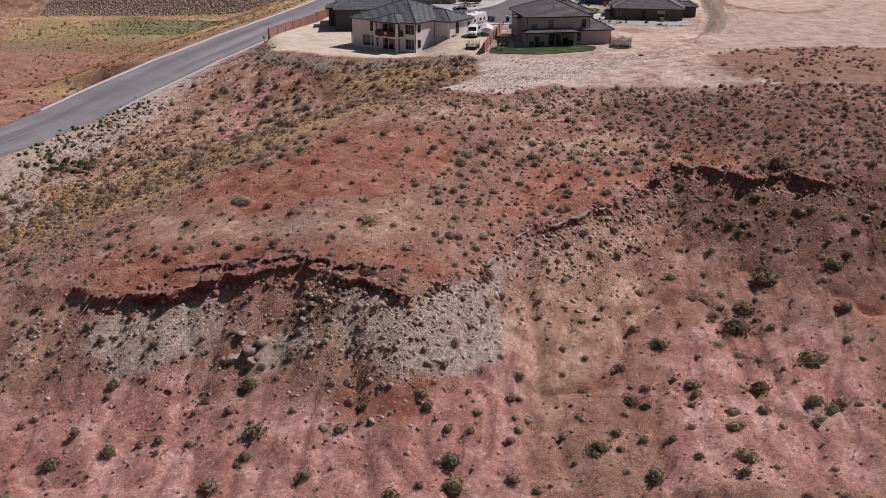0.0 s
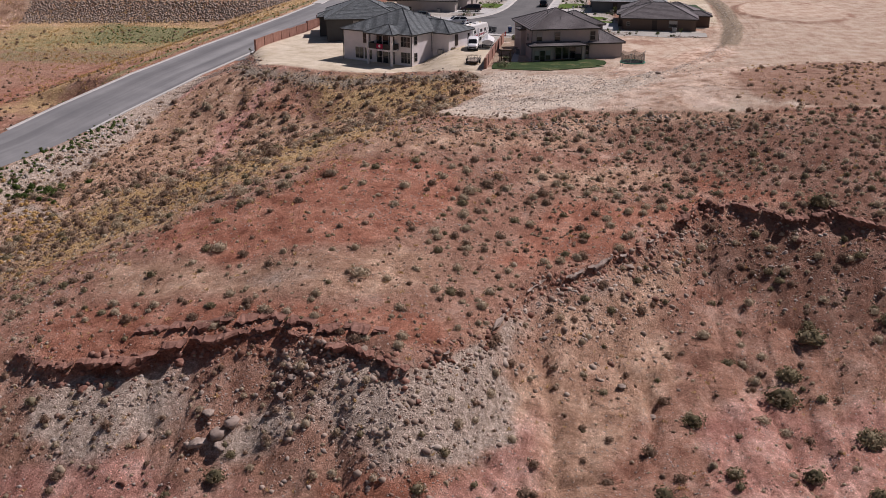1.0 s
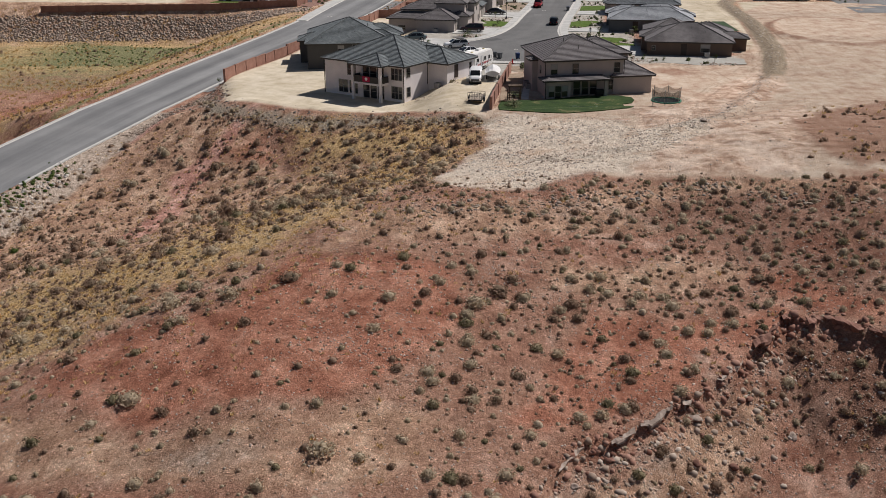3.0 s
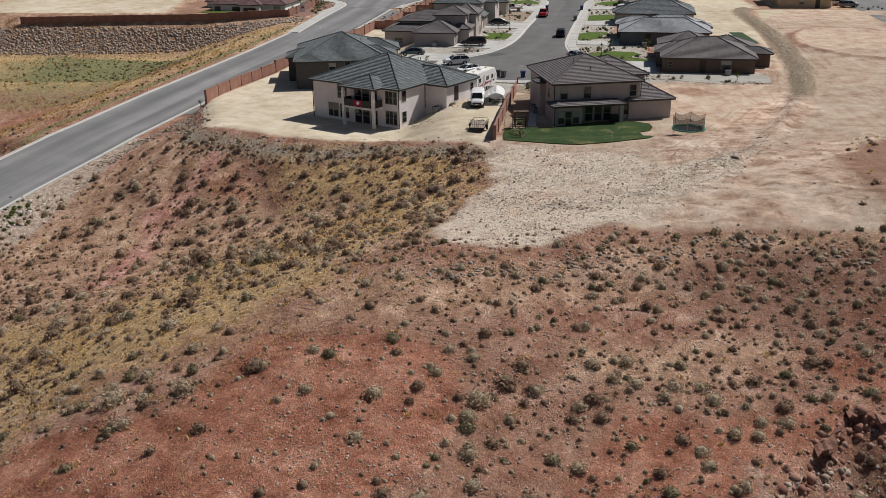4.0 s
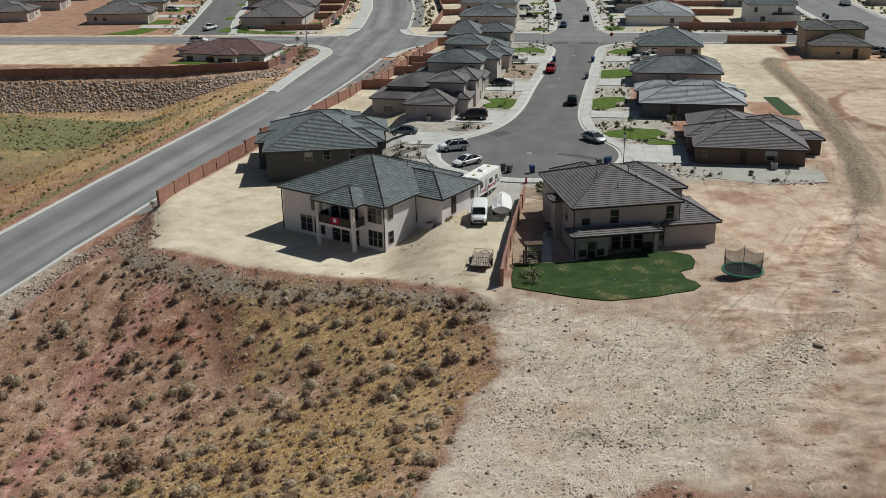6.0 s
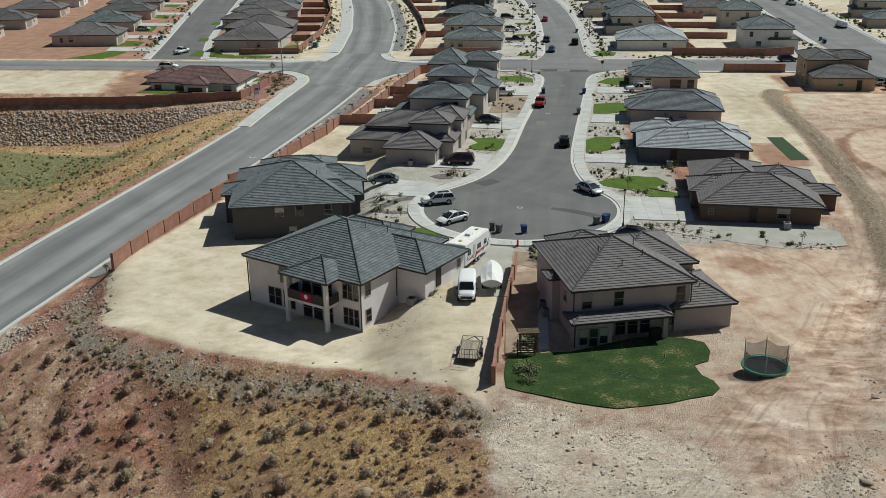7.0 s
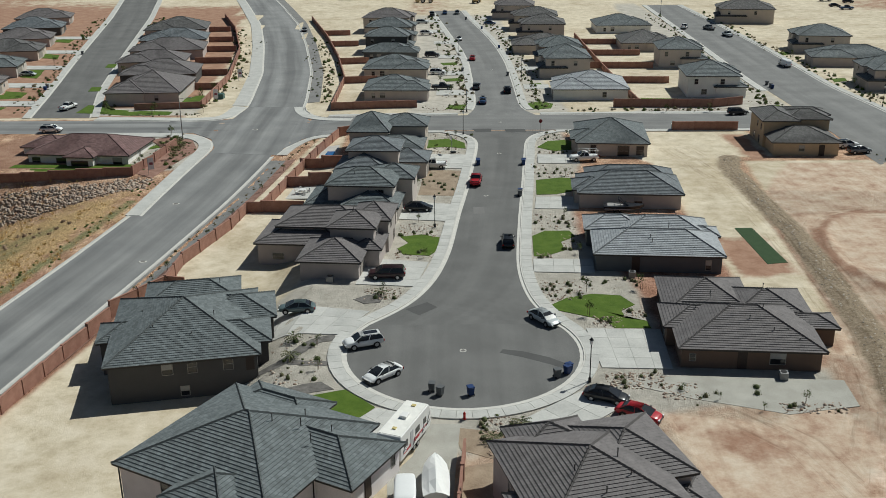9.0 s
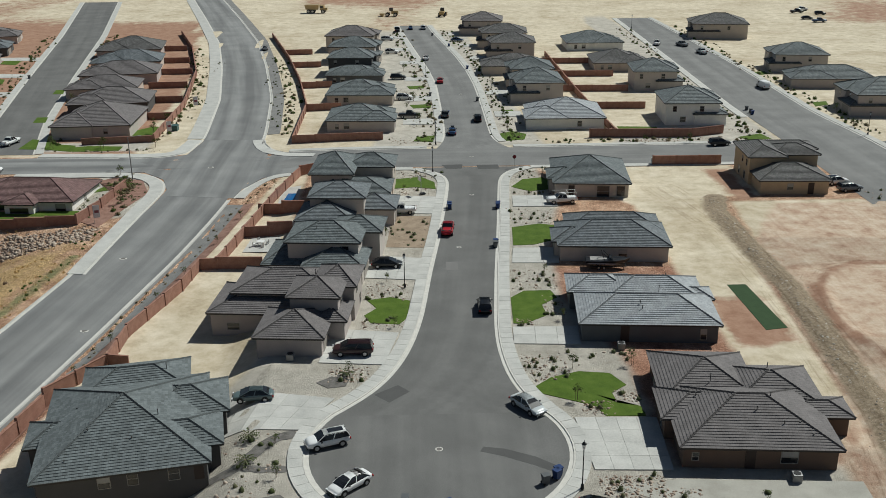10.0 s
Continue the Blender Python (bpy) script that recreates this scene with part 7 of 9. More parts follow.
strew("dry_grass", FORMS_TUFT, _x[1::2], _y[1::2], 0.4 + 0.5 * RNG.random(len(_x[1::2])), STRAW, "dry grass on the uncut red knoll", "grass", tall=0.7)
_x, _y = scatter(9000, -5, 48, -92, -52, lambda x, y: np.maximum(in_poly(x, y, PADS["pale"][1], 6), 0.3 * in_poly(x, y, PADS["rosy"][1], 4)) * np.clip(0.2 + 1.2 * rough_noise(x, y, 5, 32), 0, 1))
strew("rubble", FORMS_STONE, _x, _y, 0.08 + 0.45 * RNG.random(len(_x)) ** 4, TANROCKS, "broken tan rock on the scraped bench", "stones", sink=0.12)


# ---- vehicles ----
PAINTS = {k: material(k + "_car_paint", [shade(c, 0.92), c], 0.5, 0.28, 0.0, spec=0.6) for k, c in dict(white=(0.82, 0.82, 0.81), silver=(0.5, 0.53, 0.54), teal=(0.11, 0.15, 0.155), maroon=(0.045, 0.02, 0.022), black=(0.016, 0.017, 0.019),
          red=(0.42, 0.02, 0.03), blue=(0.03, 0.07, 0.16), grey=(0.2, 0.21, 0.22), green=(0.05, 0.08, 0.07), yellow=(0.4, 0.28, 0.12)).items()}
RIM = plain("alloy_rim", (0.45, 0.45, 0.46), 0.35, 0.7)
LIGHT = plain("lamp_glass", (0.7, 0.72, 0.74), 0.15)
TAIL = plain("tail_lamp", (0.35, 0.01, 0.01), 0.2)


def profile(points, half, bevel=0.07, top_in=0.0):
    """A side outline (x, z) drawn out across y, with rounded edges."""
    bm = bmesh.new()
    z_hi = max(p[1] for p in points)
    z_lo = min(p[1] for p in points)
    inset = lambda z: half - top_in * max(0.0, (z - z_lo) / (z_hi - z_lo) - 0.45)
    a = [bm.verts.new((x, -inset(z), z)) for x, z in points]
    b = [bm.verts.new((x, inset(z), z)) for x, z in points]
    bm.faces.new(a)
    bm.faces.new(b[::-1])
    for k in range(len(points)):
        bm.faces.new((a[k - 1], b[k - 1], b[k], a[k]))
    bmesh.ops.recalc_face_normals(bm, faces=bm.faces)
    if bevel:
        bmesh.ops.bevel(bm, geom=list(bm.edges), offset=bevel, segments=2, affect="EDGES", profile=0.6)
    return bm


def frustum(x0, x1, w, z0, u0, u1, v, z1):
    bm = bmesh.new()
    lo = [bm.verts.new(p) for p in ((x0, -w, z0), (x1, -w, z0), (x1, w, z0), (x0, w, z0))]
    hi = [bm.verts.new(p) for p in ((u0, -v, z1), (u1, -v, z1), (u1, v, z1), (u0, v, z1))]
    bm.faces.new(lo[::-1])
    bm.faces.new(hi)
    for k in range(4):
        bm.faces.new((lo[k - 1], lo[k], hi[k], hi[k - 1]))
    return bm


def car_body(outline, half):
    """A smooth body over a side outline: the belt follows its upper edge, the plan narrows to both ends."""
    top = sorted((x, z) for x, z in outline if z > 0.44)
    xs_, zs_ = [p[0] for p in top], [p[1] for p in top]
    lo, end = min(z for _, z in outline), max(abs(p[0]) for p in outline)
    bm, rows = bmesh.new(), []
    for x in np.linspace(-end, end, 25):
        u = abs(x) / end
        w = half * (1 - 0.16 * u**4 - 0.1 * u**12)
        zt = float(np.interp(x, xs_, zs_)) - 0.1 * u**14
        zl = lo + 0.16 * u**10
        ring = [(0.0, zl), (0.86, zl), (0.97, zl + 0.12), (1.0, zl * 0.5 + zt * 0.5), (0.985, zt - 0.14), (0.93, zt - 0.04), (0.78, zt + 0.01), (0.4, zt + 0.035), (0.0, zt + 0.045)]
        pts = [(-a * w, z) for a, z in ring] + [(a * w, z) for a, z in ring[-2:0:-1]]
        rows.append([bm.verts.new((x, y, z)) for y, z in pts])
    n = len(rows[0])
    for a, b in zip(rows, rows[1:]):
        for k in range(n):
            bm.faces.new((a[k - 1], a[k], b[k], b[k - 1]))
    bm.faces.new(rows[0])
    bm.faces.new(rows[-1][::-1])
    bmesh.ops.recalc_face_normals(bm, faces=bm.faces)
    return bm


def cabin(x0, x1, w, z0, u0, u1, v, z1):
    """A rounded greenhouse of glass and the painted roof over it."""
    side = [(x0, z0), (x0 * 0.55 + u0 * 0.45, z0 * 0.48 + z1 * 0.52), (u0, z1 - 0.07), (u0 + 0.22, z1 - 0.015), ((u0 + u1) / 2, z1 + 0.015), (u1 - 0.2, z1 - 0.01), (u1, z1 - 0.06), (x1 * 0.5 + u1 * 0.5, z0 * 0.46 + z1 * 0.54), (x1, z0)]
    half = lambda z: w + (v - w) * max(0.0, (z - z0) / (z1 - z0)) ** 1.4
    bm, top = bmesh.new(), bmesh.new()
    a = [bm.verts.new((x, -half(z), z)) for x, z in side]
    b = [bm.verts.new((x, half(z), z)) for x, z in side]
    bm.faces.new(a)
    bm.faces.new(b[::-1])
    for k in range(1, len(side)):
        bm.faces.new((a[k - 1], b[k - 1], b[k], a[k]))
    bmesh.ops.recalc_face_normals(bm, faces=bm.faces)
    rows = []
    for x, z in side[2:7]:
        h = half(z) + 0.03
        rows.append([top.verts.new((x, y, z + dz)) for y, dz in ((-h, -0.06), (-h * 0.92, 0.01), (0, 0.04), (h * 0.92, 0.01), (h, -0.06))])
    for p, q in zip(rows, rows[1:]):
        for k in range(4):
            top.faces.new((p[k], p[k + 1], q[k + 1], q[k]))
    bmesh.ops.solidify(top, geom=list(top.faces), thickness=0.02)
    return bm, top, half


def wheel(parent, x, y, r=0.33, w=0.22):
    t = part("wheel", rod(bmesh.new(), (x, y - w / 2, r), (x, y + w / 2, r), r, n=16), RUBBER, parent)
    part("rim", rod(bmesh.new(), (x, y - w / 2 - 0.012, r), (x, y + w / 2 + 0.012, r), r * 0.6, n=10), RIM, t)


CARS = {  # body outline, greenhouse (x0, x1, half, z0, u0, u1, half, z1), half width, wheel base, words
    "sedan": ([(-2.28, 0.28), (2.2, 0.28), (2.34, 0.45), (2.33, 0.6), (2.15, 0.72), (1.7, 0.82), (1.15, 0.9), (-1.7, 0.97), (-2.2, 0.96), (-2.37, 0.82), (-2.36, 0.5)], (-1.95, 1.45, 0.82, 0.9, -1.15, 0.35, 0.58, 1.44), 0.91, 1.38),
    "suv": ([(-2.28, 0.34), (2.2, 0.34), (2.34, 0.5), (2.34, 0.72), (2.15, 0.93), (1.7, 1.02), (1.2, 1.07), (-2.2, 1.1), (-2.34, 0.7)], (-2.25, 1.25, 0.88, 1.06, -1.95, 0.45, 0.68, 1.63), 0.93, 1.36),
    "minivan": ([(-2.5, 0.32), (2.4, 0.32), (2.56, 0.6), (2.35, 0.95), (1.5, 1.08), (-2.45, 1.1), (-2.56, 0.7)], (-2.45, 1.6, 0.93, 1.06, -2.2, 0.6, 0.74, 1.7), 0.98, 1.5),
    "pickup": ([(-2.75, 0.42), (2.65, 0.42), (2.8, 0.7), (2.65, 1.08), (1.2, 1.16), (-0.75, 1.16), (-0.78, 1.12), (-2.78, 1.12), (-2.8, 0.7)], (-0.8, 1.25, 0.9, 1.14, -0.6, 0.55, 0.72, 1.8), 0.97, 1.7),
    "van": ([(-2.75, 0.38), (2.65, 0.38), (2.8, 0.7), (2.7, 1.05), (1.95, 1.25), (1.25, 2.0), (0.85, 2.1), (-2.6, 2.1), (-2.76, 1.95), (-2.8, 1.0)], None, 0.98, 1.75),
}


def car(kind, paint, words):
    body, green, half, base = CARS[kind]
    root = thing(kind if kind not in ("sedan",) else "car", words, "car" if kind != "pickup" else "pickup", group="parked vehicles")
    part("body", car_body(body, half), PAINTS[paint], root, smooth=True)
    for x in (-base, base):
        part("wheel_arch", rod(bmesh.new(), (x, -half - 0.004, 0.36), (x, half + 0.004, 0.36), 0.4, n=18), BLACK, root)
    if green:
        u0, u1, v, z1 = green[4:]
        glass, top, half_at = cabin(*green)
        part("greenhouse", glass, GLASS, root)
        rf = part("roof_panel", top, PAINTS[paint], root, smooth=True)
        for s in (-1, 1):
            for f in (0.0, 0.52, 1.0):
                part("pillar", rod(bmesh.new(), (green[0] + (green[1] - green[0]) * f, s * (green[2] + 0.005), green[3]), (u0 + (u1 - u0) * f, s * (v + 0.015), z1 - 0.04), 0.045, n=5), PAINTS[paint], root)
        if kind in ("suv", "sedan") and paint == "white" and kind == "suv":
            part("sunroof", boxes((u0 + 0.3, -0.4, z1 + 0.045, u1 - 0.5, 0.4, z1 + 0.06)), GLASS, rf)
    else:
        glass = bmesh.new()
        pane = [glass.verts.new(p) for p in ((1.95, -0.8, 1.34), (1.95, 0.8, 1.34), (1.3, 0.7, 2.04), (1.3, -0.7, 2.04))]
        bmesh.ops.solidify(glass, geom=[glass.faces.new(pane)], thickness=-0.03)
        part("windscreen", glass, GLASS, root)
        part("grille", boxes((2.68, -0.62, 0.62, 2.83, 0.62, 0.86), bevel=0.02), BLACK, root)
        for s in (-1, 1):
            part("side_window", boxes((0.5, s * 0.965 - 0.01, 1.25, 1.35, s * 0.965 + 0.01, 1.85)), GLASS, root)
    if kind == "pickup":
        part("bed", boxes((-2.6, -0.78, 0.9, -0.95, 0.78, 1.135)), RUBBER, root, "open dark truck bed")
    for x in (-base, base):
        for y in (-half + 0.09, half - 0.09):
            wheel(root, x, y, 0.33 if kind in ("sedan",) else 0.38)
    zf = (body[2][1] + body[3][1]) / 2
    for s in (-1, 1):
        part("headlight", boxes((body[2][0] - 0.12, s * half * 0.72 - 0.16, zf, body[2][0] + 0.01, s * half * 0.72 + 0.16, zf + 0.14), bevel=0.02), LIGHT, root)
        part("tail_light", boxes((-body[2][0] - 0.01, s * half * 0.78 - 0.12, zf + 0.05, -body[2][0] + 0.1, s * half * 0.78 + 0.12, zf + 0.25), bevel=0.02), TAIL, root)
        part("mirror", boxes((0.75, s * (half + 0.1) - 0.09, 0.98, 0.93, s * (half + 0.1) + 0.09, 1.12), bevel=0.03), BLACK, root)
    part("bumper", boxes((body[2][0] - 0.06, -half * 0.8, 0.36, body[2][0] + 0.03, half * 0.8, 0.52), bevel=0.02), BLACK, root)
    return root


_kinds = {}


def park(kind, paint, x, y, turn, words, dz=0.0):
    m = pose(x, y, z_at(x, y) + dz, 0, 0, turn)
    if (kind, paint) not in _kinds:
        _kinds[kind, paint] = c = car(kind, paint, words)
        c.matrix_basis = m
    else:
        c = copy_thing(_kinds[kind, paint], m)
        tagged(c, words)
    return c


park("suv", "white", -11.6, 1.3, 200, "white sport utility vehicle with glass roof at the kerb", 0.04)
park("sedan", "white", -8.8, -6.6, 223, "white sedan parked in the cul-de-sac", 0.04)
park("sedan", "silver", 10.0, 7.9, -55, "pale silver sedan parked at the kerb", 0.04)
park("sedan", "teal", -20.9, 11.6, 184, "grey-teal sedan on a concrete driveway", 0.12)
park("minivan", "maroon", -10.2, 22.4, 180, "dark maroon minivan on a driveway", 0.12)
park("sedan", "black", -6.8, 51.9, 0, "black sedan on a concrete driveway", 0.12)
park("suv", "black", 7.0, 35.4, 88, "black sport utility vehicle on the street", 0.04)
park("pickup", "red", 2.9, 67.4, 85, "red pickup parked at the kerb", 0.04)
park("sedan", "black", 14.8, -11.7, -21, "black sedan beside a stone bed", 0.02)
park("sedan", "red", 17.6, -15.3, -30, "bright red car on bare ground", 0.02)
park("van", "white", -5.3, -30.6, -88, "white cargo van parked on the dirt drive", 0.02)
park("pickup", "white", 24.0, 82.0, 185, "white work truck with ladder rack on a driveway", 0.12)
park("pickup", "white", -5.1, 77.6, 180, "white work pickup on a driveway", 0.12)
for _k, _p, _x, _y, _a, _w in (("suv", "black", 12.6, 148, 88, "black off-road vehicle on the street"), ("suv", "grey", 4.8, 153, 88, "pale grey vehicle at the kerb"), ("sedan", "blue", 6.0, 135.5, 88, "blue car near the crossing"),
                               ("sedan", "red", 4.6, 197, 88, "small red car at the kerb"), ("sedan", "white", 0.8, 236, 92, "white car at the kerb"), ("pickup", "black", -4.0, 152.5, 0, "black pickup on a driveway"),
                               ("suv", "white", -5.4, 174, 0, "white off-road vehicle on a driveway"), ("suv", "black", -7.6, 203, 0, "black vehicle on a driveway"), ("suv", "white", -10.5, 249, 0, "white vehicle on a driveway"),
                               ("suv", "silver", -12.8, 278, 0, "silver vehicle on a driveway"), ("pickup", "black", -9.5, 300, 90, "dark pickup at the end of the street"), ("sedan", "blue", -4.5, 306, 90, "dark blue car at the end of the street"),
                               ("suv", "white", 0.5, 306, 90, "white vehicle at the end of the street"), ("sedan", "blue", 12.5, 274, 0, "dark blue car on a driveway"),
                               ("suv", "white", 77.4, 90.8, 10, "white vehicle beside a tan house"), ("suv", "grey", 78.2, 86.4, 10, "grey vehicle beside a tan house"), ("suv", "black", 63.8, 121.0, 8, "black off-road vehicle on the cross street"),
                               ("van", "white", 93.4, 182, 95, "white delivery van on the street"), ("pickup", "white", 81.5, 259, 70, "white pickup on the street"), ("pickup", "grey", 89.5, 256, 110, "grey pickup on the street"), ("pickup", "silver", 92.0, 240, 100, "silver pickup on the street"),
                               ("pickup", "white", -94.3, 133.5, 75, "white pickup at the corner"), ("suv", "white", -89.7, 110.5, 5, "white vehicle on the cross street"), ("sedan", "silver", -122.0, 178, 0, "silver car on a driveway"),
                               ("sedan", "grey", -55.0, 262, 102, "grey car driving lane of the wide road"), ("pickup", "black", 159.4, 339, 0, "dark pickup among parked work vehicles"), ("pickup", "white", 164, 346, 20, "white pickup among parked work vehicles"),
                               ("suv", "black", 166.7, 332, 0, "dark vehicle among parked work vehicles"), ("sedan", "black", 156.4, 319, 0, "black car among parked work vehicles"), ("pickup", "blue", 158, 310, 0, "dark blue pickup among parked work vehicles")):
    park(_k, _p, _x, _y, _a, _w, 0.05)


def travel_trailer():
    r = thing("travel_trailer", "white travel trailer with red stripes beside the house", "caravan", pose(-5.75, -20.2, z_at(-5.75, -20.2) + 0.1, 0, 0, 69))
    part("body", profile([(-3.7, 0.55), (3.3, 0.55), (3.75, 1.2), (3.7, 2.0), (3.1, 3.05), (-3.6, 3.1), (-3.75, 2.9)], 1.22, 0.08), WHITE, r)
    part("roof_panel", boxes((-3.5, -1.1, 3.08, 3.0, 1.1, 3.13)), plain("cream_membrane", (0.76, 0.745, 0.7), 0.7), r)
    part("air_conditioner", boxes((-0.5, -0.35, 3.12, 0.4, 0.35, 3.42), bevel=0.06), WHITE, r)
    for x in (-2.4, 2.2):
        part("roof_vent", boxes((x - 0.2, -0.2, 3.12, x + 0.2, 0.2, 3.24), bevel=0.03), plain("yellowed_plastic", (0.55, 0.45, 0.2), 0.5), r)
    for x, w in ((-2.6, 0.9), (0.2, 1.0), (2.0, 0.7)):
        part("window", boxes((x - w / 2, -1.245, 1.6, x + w / 2, -1.2, 2.2)), GLASS, r)
    part("door", boxes((-1.5, -1.245, 0.7, -0.85, -1.2, 2.5)), plain("grey_door", (0.45, 0.45, 0.46), 0.5), r)
    red = plain("red_stripe", (0.35, 0.02, 0.03), 0.4)
    for k in range(3):
        part("stripe", boxes((-3.2 + k * 0.7, -1.238, 1.0 + k * 0.12, 0.6 + k * 0.9, -1.215, 1.08 + k * 0.12)), red, r)
    for k, (x, z) in enumerate(((-3.3, 1.2), (-1.0, 0.8), (1.2, 0.9), (2.4, 1.1))):
        part("swoosh", rod(rod(bmesh.new(), (x, -1.225, z), (x + 0.9, -1.225, z + 1.1), 0.07, 0.02, 5), (x, -1.225, z), (x + 1.2, -1.225, z + 0.35), 0.06, 0.02, 5), BLACK if k % 2 else plain("grey_graphic", (0.12, 0.12, 0.13), 0.5), r)
    for x in (-0.6, 0.3):
        for y in (-1.1, 1.1):
            wheel(r, x, y, 0.34)
    part("tongue", rod(rod(bmesh.new(), (3.4, -0.8, 0.5), (4.7, 0, 0.5), 0.05), (3.4, 0.8, 0.5), (4.7, 0, 0.5), 0.05), BLACK, r)


travel_trailer()


def hull_loft(stations):
    """stations: (x, half width, keel z, gunwale z, ridge z)."""
    bm = bmesh.new()
    rows = [[bm.verts.new(p) for p in ((x, 0, k), (x, -w * 0.8, k + (g - k) * 0.45), (x, -w, g), (x, -w * 0.5, (g + r) / 2 + 0.08), (x, 0, r), (x, w * 0.5, (g + r) / 2 + 0.08), (x, w, g), (x, w * 0.8, k + (g - k) * 0.45))] for x, w, k, g, r in stations]
    for a, b in zip(rows, rows[1:]):
        for i in range(8):
            bm.faces.new((a[i - 1], a[i], b[i], b[i - 1]))
    bm.faces.new(rows[0])
    bm.faces.new(rows[-1][::-1])
    bmesh.ops.recalc_face_normals(bm, faces=bm.faces)
    return bm


def boat_trailer(r, length):
    bm = boxes((-length / 2, -0.75, 0.4, length / 2, -0.65, 0.5), (-length / 2, 0.65, 0.4, length / 2, 0.75, 0.5), (-1.0, -1.05, 0.3, -0.9, 1.05, 0.4), (length / 2, -0.75, 0.4, length / 2 + 0.1, 0.75, 0.5))
    part("trailer_frame", rod(bm, (length / 2, 0, 0.45), (length / 2 + 1.0, 0, 0.45), 0.05), BLACK, r)
    for x in (-1.3, -0.5):
        for y in (-1.0, 1.0):
            wheel(r, x, y, 0.3)


_wb = thing("covered_boat", "boat shrouded in a white cover on its trailer", "boat", pose(-2.7, -27.4, z_at(-2.7, -27.4), 0, 0, 92))
part("cover", hull_loft([(-3.0, 1.15, 0.75, 1.35, 1.75), (-1.5, 1.25, 0.7, 1.4, 2.2), (0.3, 1.25, 0.7, 1.45, 2.3), (1.8, 1.05, 0.75, 1.5, 2.0), (2.9, 0.6, 0.85, 1.55, 1.75), (3.5, 0.08, 1.2, 1.6, 1.65)]), WHITE, _wb, "white shrink-wrap cover")
boat_trailer(_wb, 5.0)
_db = thing("ski_boat", "black ski boat with a tower on a tandem trailer", "boat", pose(26.4, 50.0, z_at(26, 50), 0, 0, -6))
part("hull", hull_loft([(-3.2, 1.15, 0.65, 1.4, 1.42), (-1.0, 1.2, 0.6, 1.42, 1.44), (1.2, 1.1, 0.62, 1.5, 1.52), (2.6, 0.65, 0.8, 1.6, 1.62), (3.3, 0.06, 1.3, 1.66, 1.67)]), PAINTS["black"], _db)
part("stripe", boxes((-3.0, -1.235, 1.0, 1.2, -1.17, 1.12)), plain("silver_stripe", (0.4, 0.4, 0.42), 0.3), _db)
part("cockpit", boxes((-2.6, -0.8, 1.43, 0.4, 0.8, 1.5)), plain("boat_seats", (0.3, 0.29, 0.28), 0.7), _db)
part("windscreen", frustum(0.3, 0.9, 0.9, 1.5, 0.2, 0.4, 0.75, 1.9), GLASS, _db)
_tb = bmesh.new()
for _y in (-1.0, 1.0):
    rod(_tb, (-0.4, _y, 1.4), (-0.9, _y * 0.7, 2.6), 0.04)
    rod(_tb, (0.4, _y, 1.4), (-0.7, _y * 0.7, 2.6), 0.04)
part("tower", rod(_tb, (-0.8, -0.7, 2.6), (-0.8, 0.7, 2.6), 0.05), BLACK, _db)
boat_trailer(_db, 5.4)


def utility_trailer():
    r = thing("utility_trailer", "black utility trailer with a plank deck and rails", "trailer", pose(-4.0, -45.6, z_at(-4, -45.6), 0, 0, 86))
    wood = material("grey_planks", [(0.2, 0.16, 0.12), (0.3, 0.25, 0.2), (0.38, 0.33, 0.27)], 1.2, 0.9, 0.3, stretch=(1, 8, 1), vary=0.2)
    for k in range(9):
        part("plank", boxes((-2.0, -0.98 + k * 0.218, 0.55, 2.0, -0.98 + k * 0.218 + 0.2, 0.6)), wood, r)
    part("frame", boxes((-2.05, -1.03, 0.42, 2.05, -0.98, 0.58), (-2.05, 0.98, 0.42, 2.05, 1.03, 0.58), (-2.08, -1.03, 0.42, -2.0, 1.03, 0.58), (2.0, -1.03, 0.42, 2.08, 1.03, 0.58)), BLACK, r)
    for s in (-1, 1):
        bm = bmesh.new()
        rod(bm, (-2.0, s, 1.05), (2.0, s, 1.05), 0.025)
        for x in (-2.0, -1.0, 0.0, 1.0, 2.0):
            rod(bm, (x, s, 0.5), (x, s, 1.05), 0.025)
        part("side_rail", bm, BLACK, r)
    bm = bmesh.new()
    for k in range(9):
        rod(bm, (-2.1, -1 + k * 0.25, 0.55), (-2.35, -1 + k * 0.25, 1.7), 0.02, n=4)
    rod(bm, (-2.35, -1, 1.7), (-2.35, 1, 1.7), 0.03)
    rod(bm, (-2.22, -1, 1.1), (-2.22, 1, 1.1), 0.02)
    part("ramp_gate", bm, BLACK, r)
    part("front_rail", rod(rod(rod(bmesh.new(), (2.0, -1, 1.05), (2.0, 1, 1.05), 0.025), (2.0, -1, 0.5), (2.0, -1, 1.05), 0.025), (2.0, 1, 0.5), (2.0, 1, 1.05), 0.025), BLACK, r)
    part("tongue", rod(rod(bmesh.new(), (2.0, -0.8, 0.48), (3.2, 0, 0.48), 0.05), (2.0, 0.8, 0.48), (3.2, 0, 0.48), 0.05), BLACK, r)
    for y in (-1.15, 1.15):
        wheel(r, -0.3, y, 0.34)
        part("mudguard", boxes((-0.8, y - 0.14, 0.68, 0.2, y + 0.14, 0.74), bevel=0.02), BLACK, r)


utility_trailer()


